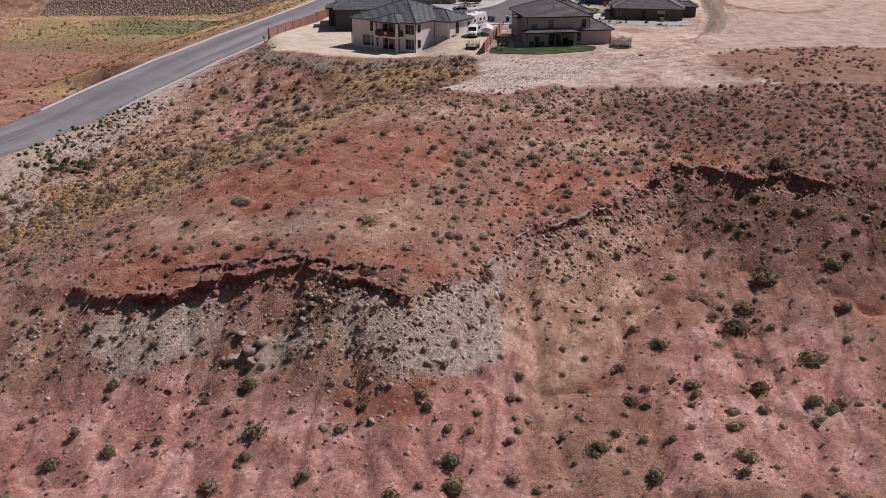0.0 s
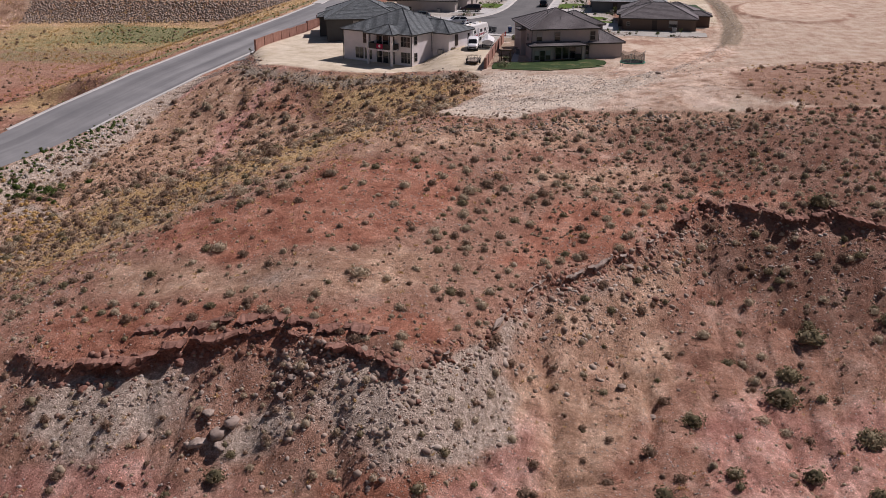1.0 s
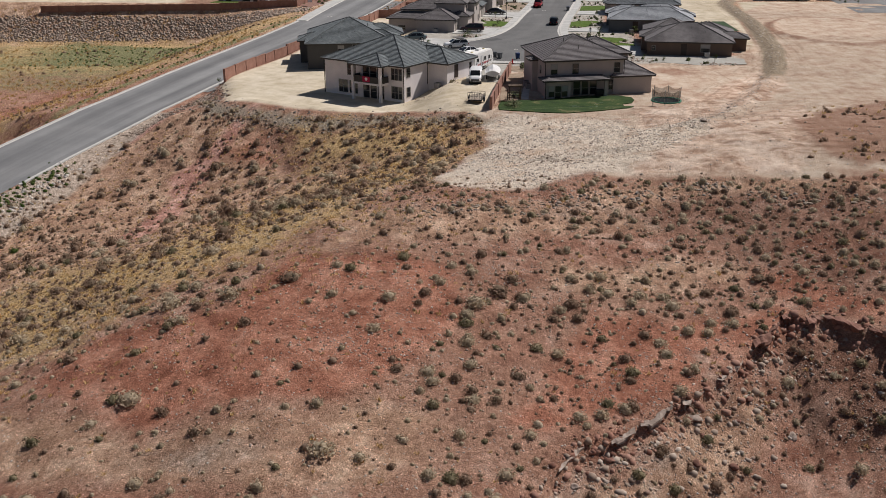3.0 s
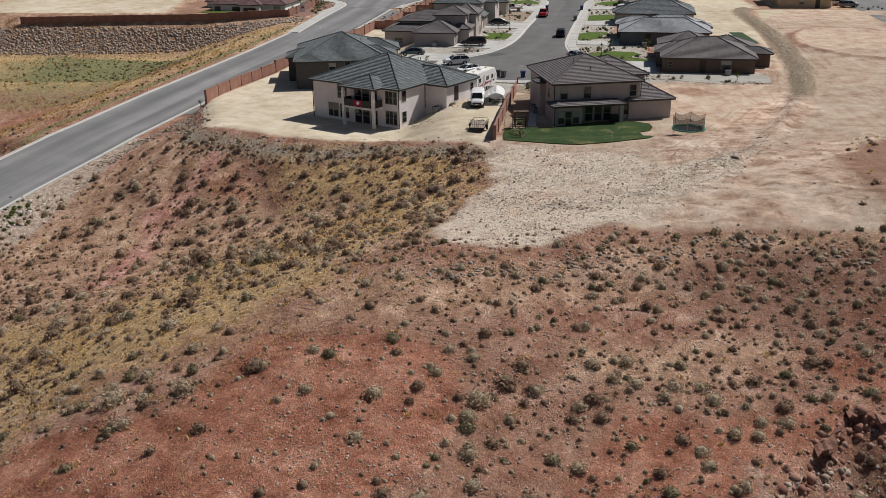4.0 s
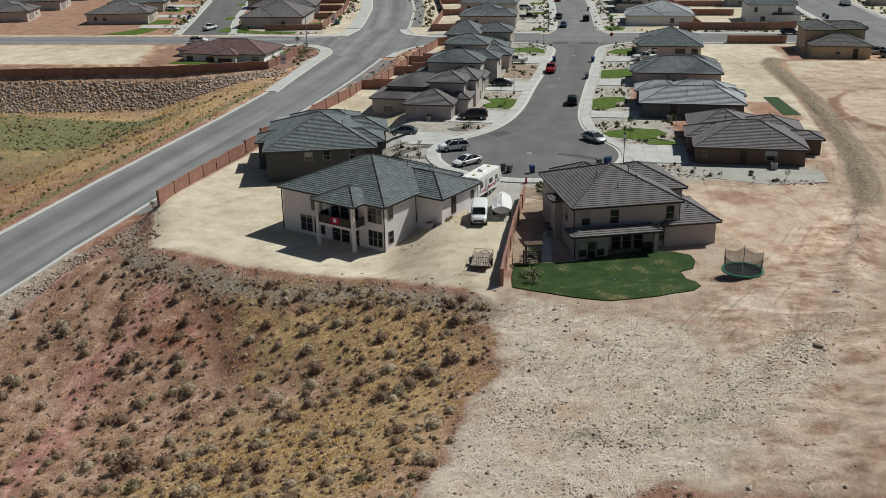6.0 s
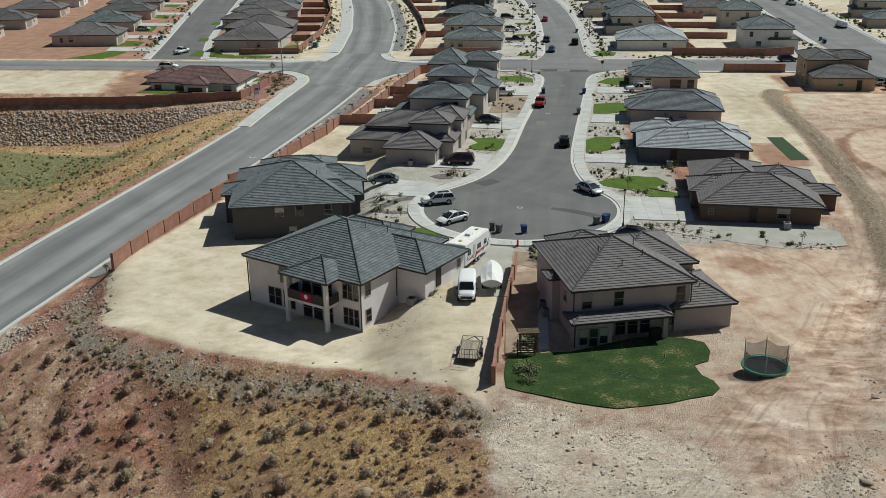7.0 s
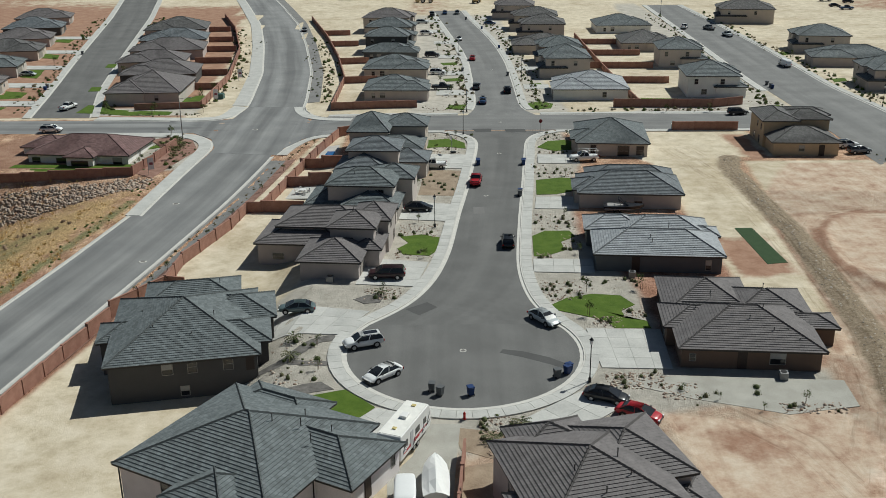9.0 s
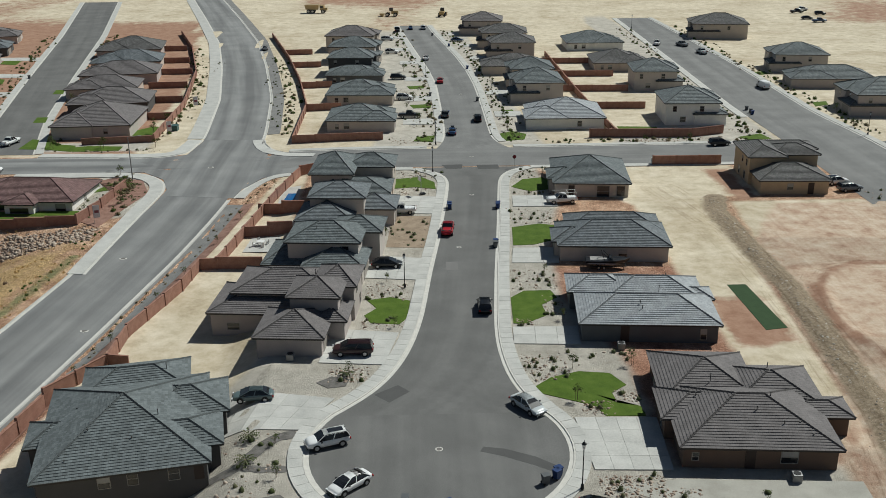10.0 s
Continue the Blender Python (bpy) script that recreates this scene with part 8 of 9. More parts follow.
def trampoline(x, y):
    r = thing("trampoline", "round trampoline with a dark net and green rim", "trampoline", pose(x, y, z_at(x, y)))
    green = plain("green_vinyl", (0.05, 0.22, 0.14), 0.5)
    bm = bmesh.new()
    n = 28
    for k in range(n):
        a, b = 2 * math.pi * k / n, 2 * math.pi * (k + 1) / n
        q = [bm.verts.new((rr * math.cos(t), rr * math.sin(t), z)) for t, rr, z in ((a, 1.9, 0.93), (b, 1.9, 0.93), (b, 2.15, 0.95), (a, 2.15, 0.95))]
        bm.faces.new(q)
        q = [bm.verts.new((rr * math.cos(t), rr * math.sin(t), z)) for t, rr, z in ((a, 2.15, 0.95), (b, 2.15, 0.95), (b, 2.16, 0.8), (a, 2.16, 0.8))]
        bm.faces.new(q)
    part("rim_pad", bm, green, r)
    part("mat", rod(bmesh.new(), (0, 0, 0.88), (0, 0, 0.9), 1.92, n=28), plain("black_mat", (0.012, 0.02, 0.02), 0.7), r)
    for k in range(6):
        a = 2 * math.pi * (k + 0.3) / 6
        c, s = math.cos(a), math.sin(a)
        part("leg", rod(rod(bmesh.new(), (2.1 * c, 2.1 * s, -0.05), (2.1 * c, 2.1 * s, 0.9), 0.035), (2.1 * c, 2.1 * s, 0.9), (2.2 * c, 2.2 * s, 2.7), 0.035), plain("galvanised_leg", (0.3, 0.31, 0.32), 0.4, 0.6), r)
    net = bpy.data.materials.new("net")
    net.use_nodes = True
    nn, nl = net.node_tree.nodes, net.node_tree.links
    mixn, tr = nn.new("ShaderNodeMixShader"), nn.new("ShaderNodeBsdfTransparent")
    nn["Principled BSDF"].inputs["Base Color"].default_value = (0.02, 0.02, 0.02, 1)
    mixn.inputs[0].default_value = 0.48
    nl.new(tr.outputs[0], mixn.inputs[1])
    nl.new(nn["Principled BSDF"].outputs[0], mixn.inputs[2])
    nl.new(mixn.outputs[0], nn["Material Output"].inputs[0])
    bm = bmesh.new()
    n = 36
    for k in range(n):
        a, b = 2 * math.pi * k / n, 2 * math.pi * (k + 1) / n
        dip = lambda t: 2.62 - 0.38 * abs(math.sin(3 * (t - 2 * math.pi * 0.3 / 6)))
        rad = lambda t: 2.1 - 0.16 * abs(math.sin(3 * (t - 2 * math.pi * 0.3 / 6)))
        bm.faces.new([bm.verts.new((rad(t) * math.cos(t), rad(t) * math.sin(t), z)) for t, z in ((a, 0.95), (b, 0.95), (b, dip(b)), (a, dip(a)))])
    part("net", bm, net, r, "thin black safety net")


trampoline(23.3, -48.3)


# ---- street furniture ----
def street_lamp(x, y):
    r = thing("street_lamp", "black street lamp with a lantern head", "street lamp", pose(x, y, z_at(x, y) + 0.1), "street lamps")
    part("base", rod(rod(bmesh.new(), (0, 0, 0), (0, 0, 0.5), 0.2, 0.14, 10), (0, 0, 0.5), (0, 0, 0.6), 0.12, 0.07, 10), BLACK, r)
    part("pole", rod(bmesh.new(), (0, 0, 0.55), (0, 0, 4.4), 0.065, 0.05, 8), BLACK, r)
    part("lantern", rod(bmesh.new(), (0, 0, 4.45), (0, 0, 4.95), 0.13, 0.2, 8), LIGHT, r, "pale lantern glass")
    part("cap", rod(rod(bmesh.new(), (0, 0, 4.95), (0, 0, 5.2), 0.26, 0.05, 8), (0, 0, 5.2), (0, 0, 5.35), 0.03), BLACK, r)
    return r


_l = street_lamp(13.6, -7.8)
for _x, _y in ((-4.0, 43.6), (1.0, 103.6), (2.0, 125.5), (17.5, 168), (0.6, 205), (104, 150), (99.5, 128), (81, 300)):
    copy_thing(_l, pose(_x, _y, z_at(_x, _y) + 0.1))


def bin_of(name, colour, words):
    r = thing("wheelie_bin", words, "bin", group="wheelie bins")
    m = plain(name, colour, 0.6)
    part("body", frustum(-0.28, 0.28, 0.27, 0.08, -0.36, 0.36, 0.33, 0.98), m, r)
    part("lid", boxes((-0.4, -0.36, 0.98, 0.42, 0.36, 1.06), bevel=0.03), m, r)
    for y in (-0.3, 0.3):
        part("wheel", rod(bmesh.new(), (-0.28, y - 0.04, 0.12), (-0.28, y + 0.04, 0.12), 0.12, n=10), RUBBER, r)
    part("handle", rod(bmesh.new(), (-0.42, -0.25, 0.95), (-0.42, 0.25, 0.95), 0.025), m, r)
    return r


_bg, _bb = bin_of("grey_bin", (0.1, 0.105, 0.11), "grey wheelie bin on the street"), bin_of("blue_bin", (0.015, 0.04, 0.13), "dark blue wheelie bin on the street")
_bg.matrix_basis, _bb.matrix_basis = pose(-3.4, -9.7, 0.05, 0, 0, 80), pose(0.7, -10.6, 0.05, 0, 0, 110)
for _o, _x, _y, _a in ((_bg, -2.5, -10.6, 60), (_bg, 10.2, -6.7, 20), (_bb, 11.6, -5.4, 30), (_bb, 11.4, -5.9, 40), (_bg, 10.3, 59.6, 0), (_bb, 10.4, 60.6, 0), (_bb, 12.2, 79.4, 0), (_bb, 12.3, 80.4, 0), (_bb, 3.6, 79.5, 180), (_bb, 3.6, 80.6, 180),
                       (_bg, 6.2, 139.2, 0), (_bb, 5.6, 155, 0), (_bg, 13.9, 171, 0), (_bb, 13.5, 218, 0), (_bg, 1.5, 178, 0), (_bg, 80.5, 152, 0), (_bb, 80.3, 150, 0), (_bg, 80.4, 155, 0), (_bg, -109.5, 160, 0), (_bb, -109, 157, 0), (_bg, -119, 214, 0), (_bb, 9.2, 262, 0), (_bg, 3.8, 288, 0)):
    copy_thing(_o, pose(_x, _y, z_at(_x, _y) + 0.05, 0, 0, _a))


_hy = thing("fire_hydrant", "red fire hydrant at the edge of the footway", "hydrant", pose(0.0, -15.6, z_at(0, -15.6) + 0.12))
_hb = rod(rod(bmesh.new(), (0, 0, 0), (0, 0, 0.6), 0.13, 0.13, 10), (0, 0, 0.6), (0, 0, 0.8), 0.15, 0.05, 10)
part("barrel", rod(_hb, (0, -0.25, 0.45), (0, 0.25, 0.45), 0.08), plain("hydrant_red", (0.4, 0.02, 0.02), 0.4), _hy)
part("flange", rod(bmesh.new(), (0, 0, 0), (0, 0, 0.06), 0.2, n=10), plain("hydrant_base", (0.3, 0.02, 0.02), 0.5), _hy)


def disc(name, x, y, r, mat, top, words, cat):
    return tagged(part(name, rod(bmesh.new(), (x, y, z_at(x, y) + top - 0.1), (x, y, z_at(x, y) + top), r, n=20), mat), words, cat, kind="structure")


IRON = plain("cast_iron", (0.16, 0.15, 0.14), 0.7)
for _x, _y, _t in ((0, 0, 0.045), (4.5, 60, 0.045), (8.0, 88, 0.045), (9.4, 115, 0.05), (9.8, 180, 0.05)):
    disc("manhole", _x, _y, 0.4, CURBSTONE, _t, "concrete collar of a manhole in the asphalt", "manhole")
    disc("manhole", _x, _y, 0.29, IRON, _t + 0.006, "iron manhole cover in the asphalt", "manhole")
for _x, _y in ((-49.0, 39.2), (-50.2, 64), (-45, 112)):
    disc("manhole", _x, _y, 0.62, CURBSTONE, 0.06, "concrete collar of a manhole in the road", "manhole")
    disc("manhole", _x, _y, 0.4, IRON, 0.066, "iron manhole cover in the road", "manhole")
DAMP = material("dark_asphalt", [(0.07, 0.069, 0.068), (0.095, 0.094, 0.092)], 0.3, 0.85, 0.1, fine=40)
filled("road_patch", [(4.2, -0.6), (6.5, -1.6), (9.5, -3.4), (11.6, -4.9), (11.8, -3.6), (9.8, -1.8), (6.8, -0.2), (4.6, 0.3)], DAMP, 0.036, "darker damp streak on the asphalt", "road", 0.02)
filled("road_patch", [(-7.2, 11.9), (-4.5, 14.1), (-3.1, 12.5), (-5.4, 10.0)], DAMP, 0.036, "darker patched asphalt by the kerb", "road", 0.02)
filled("road_patch", [(2.2, 50.2), (4.0, 50.2), (4.0, 53.6), (2.2, 53.6)], material("pale_patch", [(0.16, 0.155, 0.15), (0.2, 0.195, 0.19)], 0.4, 0.9), 0.036, "paler patched asphalt in the street", "road", 0.02)
for _p in ([(10.2, 105.5), (14.6, 105.5), (14.4, 108.5), (10.0, 108.5)], [(3.8, 106), (7.0, 106), (7.2, 109), (2.8, 109)]):
    filled("road_patch", _p, DAMP, 0.042, "darker patched asphalt at the crossing", "road", 0.02)


# ---- yards ----
filled("lawn", [(-0.4, -45.8), (2.6, -45.0), (5.8, -44.5), (9, -42.7), (12.1, -41.0), (14.6, -40.6), (17.1, -40.6), (18.9, -41.6), (19.2, -43.4), (18.7, -45.6), (17.2, -46.6), (17.6, -48.8), (18.3, -50.8), (18.4, -53.2), (17.6, -54.6), (15.8, -55.2), (13.8, -56.1), (11.6, -56.6), (9.3, -57.0), (7.4, -56.4), (5.8, -55.8), (3.4, -54.6), (1.4, -53.6), (-0.3, -52.6), (-0.6, -49.2)], OLDLAWN, 0.1, "patchy green back lawn with worn brown edges", "lawn", 0.12, 0.8)
for _p in ([(10.6, 12.2), (13.5, 15.2), (17.0, 16.6), (20.6, 16.0), (22.0, 13.0), (20.0, 11.2), (20.2, 8.8), (22.6, 8.0), (22.8, 5.9), (18.4, 6.0), (17.6, 8.2), (15.6, 9.4), (13.0, 10.8)], [(10.9, 39.2), (13.0, 41.6), (16.8, 41.6), (17.4, 39.0), (15.0, 36.6), (15.2, 33.0), (12.0, 30.4), (10.5, 30.6)],
           [(13.8, 69.2), (18.5, 70.8), (22.6, 69.4), (22.0, 66.0), (19.6, 62.4), (16.6, 60.6), (13.2, 60.4)], [(15.8, 92.6), (18.4, 97.6), (22.4, 98.6), (24.4, 95.0), (23.6, 91.0), (19.0, 89.6)], [(-9.2, 39.2), (-6.0, 40.2), (-3.2, 38.8), (-3.6, 33.0), (-4.6, 31.0), (-8.4, 31.6), (-9.4, 34.0), (-7.8, 36.4)],
           [(-16.4, -10.7), (-12.7, -9.3), (-9.2, -13.1), (-11.4, -16.4), (-14.6, -15.4)], [(-7.2, 92.5), (-2.5, 93.5), (1.4, 92.0), (1.2, 96.6), (-1.5, 100.5), (-6.5, 99.0)],
           [(-18, 79.4), (-5, 78.2), (-5, 77.4), (-18, 78.2)]):
    filled("lawn", _p, LAWN, 0.06, "bright green front lawn with a curved edge", "lawn")
for _p, _w in (([(16, 134), (20, 137), (23, 134), (22, 129), (18, 128)], 0), ([(-2, 133), (2, 134), (1.5, 128), (-3, 129)], 0), ([(-3, 163), (1.5, 164), (1.5, 168), (-4, 167)], 0), ([(-4, 188), (0, 189), (0, 193), (-5, 192)], 0), ([(17, 158), (22, 160), (23, 155), (18, 154)], 0),
               ([(70, 128), (76, 131), (77, 126), (72, 125)], 0), ([(-84, 128), (-76, 131), (-68, 130), (-68, 126.5), (-78, 126)], 0), ([(-71, 136), (-63, 140), (-62.5, 148), (-66, 149), (-70, 144)], 0), ([(-66, 96), (-62, 103), (-58, 104), (-59, 100)], 0), ([(-84, 81.5), (-66, 82), (-66, 84), (-84, 84)], 0),
               ([(99, 158), (103, 160), (104, 164), (100, 163)], 0), ([(97, 200), (102, 203), (102, 207), (98, 206)], 0), ([(-122, 150), (-116, 152), (-112, 147), (-120, 145)], 0), ([(-128, 186), (-121, 188), (-120, 183), (-126, 181)], 0), ([(-28.8, 194), (-24, 194), (-24, 203), (-29.2, 203)], 0), ([(45, 133), (54, 132), (54, 139), (45, 140)], 0)):
    filled("lawn", _p, LAWN, 0.06, "small green lawn of a far front yard", "lawn")
for _p in ([(-88.5, 84.6), (-64.0, 84.2), (-64.2, 86.4), (-88.0, 86.6)], [(-63.5, 101), (-58, 97), (-57.5, 101), (-61, 104.5)], [(-123, 125), (-113, 124.4), (-111, 130), (-110.5, 136), (-116, 137), (-119, 131)], [(-117.5, 150.5), (-111.5, 147), (-112.5, 154), (-119, 156)],
           [(-123.5, 176), (-118, 174), (-119.5, 182), (-125, 184)], [(-131, 208), (-124, 206), (-126, 213), (-132, 216)], [(-138, 240), (-132, 238), (-133, 247), (-139, 248)], [(-91, 129), (-78, 127), (-79, 131.5), (-84, 133), (-87, 137), (-91, 138)], [(-97, 155), (-92.5, 155), (-93.5, 161), (-98, 161)], [(-104, 190), (-99.5, 190), (-101, 196), (-105, 196)]):
    filled("lawn", _p, LAWN, 0.07, "green lawn of a walled front yard", "lawn")
for _y0, _hx in ((137.5, -117.5), (161, -123), (188, -128), (216, -134), (246, -141)):
    _kx = float(np.interp(_y0, WEST_L[:, 1], WEST_L[:, 0]))
    drive([(_hx, _y0), (_kx - 2.2, _y0 - 0.6), (_kx - 3.4, _y0 + 5.6), (_hx - 1, _y0 + 6.2)], 2, 2)
filled("artificial_turf", [(42.4, 42.4), (45.1, 42.4), (46.0, 27.6), (43.0, 27.0)], TURF, 0.04, "long strip of dark green artificial turf on dirt", "turf", 0.04)
filled("pavement", [(23.6, -6.4), (41.0, -7.6), (40.6, -13.2), (33.0, -14.8), (24, -11.6), (16.4, -7.6)], PALEGRAVEL, 0.04, "grey gravel side yard", "yard", 0.06)
def gravel_stream(line, wide):
    q = resample(line, 0.5)
    a = np.concatenate([offset(q, wide / 2) + 0.12 * np.sin(np.arange(len(q)) * 1.3)[:, None], (offset(q, -wide / 2) + 0.12 * np.sin(np.arange(len(q)) * 1.7)[:, None])])
    return ribbon("gravel_bed", a[:len(q)], a[len(q):], DARKGRAVEL, 0.05, "winding bed of dark gravel in a pale front yard", "gravel bed", 2)


gravel_stream([(-24.5, -3.6), (-23.1, -3.3), (-20.6, -3.1), (-19.4, -0.8), (-18.6, 1.0), (-17.3, 3.1), (-15.1, 3.7)], 1.5)
gravel_stream([(-19.4, -2.9), (-16.8, -3.1), (-14.8, -3.1)], 1.1)
for _p in ([(-20.1, -10.1), (-19.0, -8.9), (-17.3, -8.0), (-15.5, -7.5), (-13.9, -9.2), (-15.9, -9.8), (-17.8, -10.6)], [(-14.1, 15.1), (-12.6, 13.7), (-10.6, 14.1), (-10.2, 15.8), (-12.4, 16.6)]):
    filled("gravel_bed", _p, DARKGRAVEL, 0.05, "bed of dark gravel in a pale front yard", "gravel bed", 0.06)
BEDSOIL = material("bed_soil", [(0.2, 0.145, 0.1), (0.3, 0.23, 0.165), (0.4, 0.32, 0.24)], 0.6, 0.95, 0.6, fine=20)
filled("pavement", [(-7.2, 60.6), (0.0, 60.0), (1.8, 75.6), (-6.4, 76.6)], BEDSOIL, 0.03, "reddish-tan gravel front yard with shrubs", "yard", 0.06)
filled("pavement", [(-27.9, 84), (-28, 96), (-24.6, 97), (-24.2, 83.4)], CONCRETE, 0.05, "concrete deck round the pool", "pool deck", 0.06)
POOL = material("pool_water", [(0.01, 0.1, 0.28), (0.015, 0.14, 0.36)], 0.6, 0.08, 0.1)
filled("swimming_pool", [(-27.4, 84.6), (-26.6, 92.5), (-24.9, 92.0), (-25.2, 84.4)], POOL, 0.1, "small bright blue swimming pool in concrete", "pool", 0.1, kind="")
filled("pavement", [(-30.6, 63.0), (-30.0, 69.2), (-25.0, 68.8), (-25.6, 62.4)], CONCRETE, 0.06, "concrete patio behind the block wall", "patio", 0.06)
filled("pavement", [(3.6, -23), (-0.4, -21), (-1.2, -17.0), (7.0, -18.6), (5.2, -24)], BEDSOIL, 0.03, "brown planted strip beside the wall", "yard", 0.06)

GARDEN = leaf_material("garden_shrub_leaves", [(0.04, 0.06, 0.02), (0.08, 0.1, 0.04), (0.12, 0.13, 0.07), (0.16, 0.15, 0.09)])
RNG2 = np.random.default_rng(21)


def yard_bed(x0, y0, x1, y1, shrubs, stones, words="dry garden shrub in a gravel yard"):
    for _ in range(shrubs):
        x, y = RNG2.uniform(x0, x1), RNG2.uniform(y0, y1)
        o = new("garden_shrub", YARD_SHRUBS[int(RNG2.integers(0, 5))])
        s = 0.35 + 0.55 * RNG2.random()
        o.matrix_basis = Matrix.LocRotScale((x, y, z_at(x, y) + 0.02), Euler((0, 0, RNG2.random() * 6)), (s, s, s * (0.8 + 0.5 * RNG2.random())))
        tagged(o, words, "shrub", "garden shrubs")
    n = stones
    if n:
        STONES_X.extend(RNG2.uniform(x0, x1, n))
        STONES_Y.extend(RNG2.uniform(y0, y1, n))


STONES_X, STONES_Y = [], []

filled("pavement", [(-0.6, -24), (3.0, -23), (2.6, -32), (3.4, -38), (2.0, -45), (-0.6, -45.5), (-0.9, -35)], BEDSOIL, 0.06, "brown planted bed along the garden wall", "yard", 0.1)
filled("pavement", [(3.0, -22.5), (4.2, -22.8), (3.6, -32), (3.6, -44), (2.4, -44), (2.7, -32)], CONCRETE, 0.08, "narrow concrete walk along the side of the house", "pavement", 0.15)
filled("pavement", [(-3.6, -16.4), (-0.4, -16.4), (-0.9, -24), (-1.2, -31), (-6.8, -31), (-7.2, -26), (-5.0, -22)], PALEGRAVEL, 0.05, "grey gravel drive beside the trailer", "pavement", 0.1)


# ---- planting in the yards ----
YARD_SHRUBS = [tri_mesh("garden_shrub", bush_form(RNG2, 60, 0.7), GARDEN) for _ in range(5)]
for _b in ((-24, 1, -17, 4, 5, 30), (-22, -8, -16, -2, 9, 40), (-13, 15, -8, 19, 4, 130), (-9.5, 29.5, -4, 33, 5, 40), (-9.5, 39, -3.5, 45, 8, 90), (-7, 61, 0, 75, 16, 60), (-7, 88.5, 1, 93, 6, 50), (-6, 99, 3, 104, 6, 60),
           (10.5, 14.5, 16, 21.5, 14, 130), (16, 6.2, 20, 9.5, 4, 90), (15, 17, 24, 22, 8, 10), (20, 9, 23, 12, 3, 50), (15, 33, 18, 40, 6, 70), (10.8, 29.8, 13, 32, 3, 50), (11.5, 42, 18, 50, 12, 70), (13.6, 70.5, 22, 79, 12, 70), (15.6, 87.5, 23, 90, 5, 40), (16, 98.5, 24, 105, 8, 60),
           (15.5, -9.5, 22, -5.6, 7, 260), (21, -11.8, 25, -8, 3, 120), (32.6, -14.6, 39, -12.4, 3, 160), (24, -13, 33, -8, 5, 0), (1.4, -22, 4.6, -14.8, 12, 120), (0.2, -50, 2.4, -40, 8, 60), (4.5, -18, 8, -16.4, 4, 40),
           (18, 128, 24, 136, 6, 40), (-9, 125, 2, 133, 8, 80), (44, 124.6, 66, 128.6, 6, 260), (70, 130, 77, 136, 6, 40), (-6, 142, 2, 150, 6, 40), (17, 142, 23, 153, 6, 40), (16.8, 165, 22, 178, 10, 60), (-8, 176, 1, 187, 8, 40), (-66, 82, -60, 100, 16, 40), (-80, 124.8, -58, 127, 8, 60), (-63, 150, -58, 190, 14, 20), (-71, 195, -64, 240, 14, 10),
           (-41, 145, -35, 185, 16, 20), (-47, 190, -41, 230, 14, 20), (98, 132, 104, 144, 8, 40), (80, 80, 86, 88, 5, 30)):
    yard_bed(*_b)
strew("garden_stones", FORMS_STONE, np.array(STONES_X), np.array(STONES_Y), 0.16 + 0.36 * RNG.random(len(STONES_X)) ** 2, TANROCKS, "tan landscaping stones in the front yards", "stones", sink=0.05)
# shrubs planted along the verge of the wide road
_e = resample([(-51.5, -16), (-46.5, 17), (-43.5, 40), (-38.5, 60), (-33.5, 84), (-30.0, 100)], 1.8)
_e = _e + RNG.normal(0, 0.5, _e.shape) + (-1.4, 0)
strew("verge_shrubs", FORMS_SMALL, _e[:, 0], _e[:, 1], 0.4 + 0.5 * RNG.random(len(_e)), GREENBUSH, "small shrubs along the foot of the block wall", "shrubs")
_e = resample([(-57.5, 92), (-59, 100), (-62, 106)], 0.25)
_e = _e + RNG.normal(0, 1.2, _e.shape)
strew("verge_shrubs", FORMS_SMALL, _e[:, 0], _e[:, 1], 0.5 + 0.7 * RNG.random(len(_e)), GREENBUSH, "green shrubs on the planted corner", "shrubs")

BARK = plain("bark", (0.16, 0.11, 0.075), 0.9)
TREELEAF = leaf_material("sapling_leaves", [(0.05, 0.08, 0.02), (0.09, 0.12, 0.035), (0.14, 0.16, 0.06)])


def sapling(seed):
    rng = np.random.default_rng(seed)
    r = thing("sapling", "young staked tree with sparse leaves", "tree", group="saplings")
    bm = rod(bmesh.new(), (0, 0, -0.1), (0.05, 0, 1.4), 0.05, 0.035)
    rod(bm, (0.05, 0, 1.4), (0, 0.05, 2.6), 0.035, 0.012)
    tips, limbs = [], []
    for k in range(7):
        a, z = rng.random() * 6.28, 1.1 + 1.2 * rng.random()
        e = (math.cos(a) * 0.55, math.sin(a) * 0.55, z + 0.5)
        limbs.append(((0.03, 0, z), e))
        tips.append(e)
    part("trunk", bm, BARK, r)
    for a, e in limbs:
        part("branch", rod(bmesh.new(), a, e, 0.018, 0.006, 4), BARK, r)
    leaves = []
    for c in tips + [(0, 0.05, 2.6), (0.02, 0.02, 2.0)]:
        for _ in range(26):
            p = np.array(c) + rng.normal(0, 0.2, 3)
            t, u = rng.normal(0, 0.09, 3), rng.normal(0, 0.07, 3)
            leaves.append((p - t, p + t, p + u))
    o = new("crown", tri_mesh("crown", leaves, TREELEAF))
    o.parent = r
    part("stake", rod(bmesh.new(), (0.35, 0, -0.1), (0.35, 0, 1.6), 0.03, n=5), BARK, r)
    return r


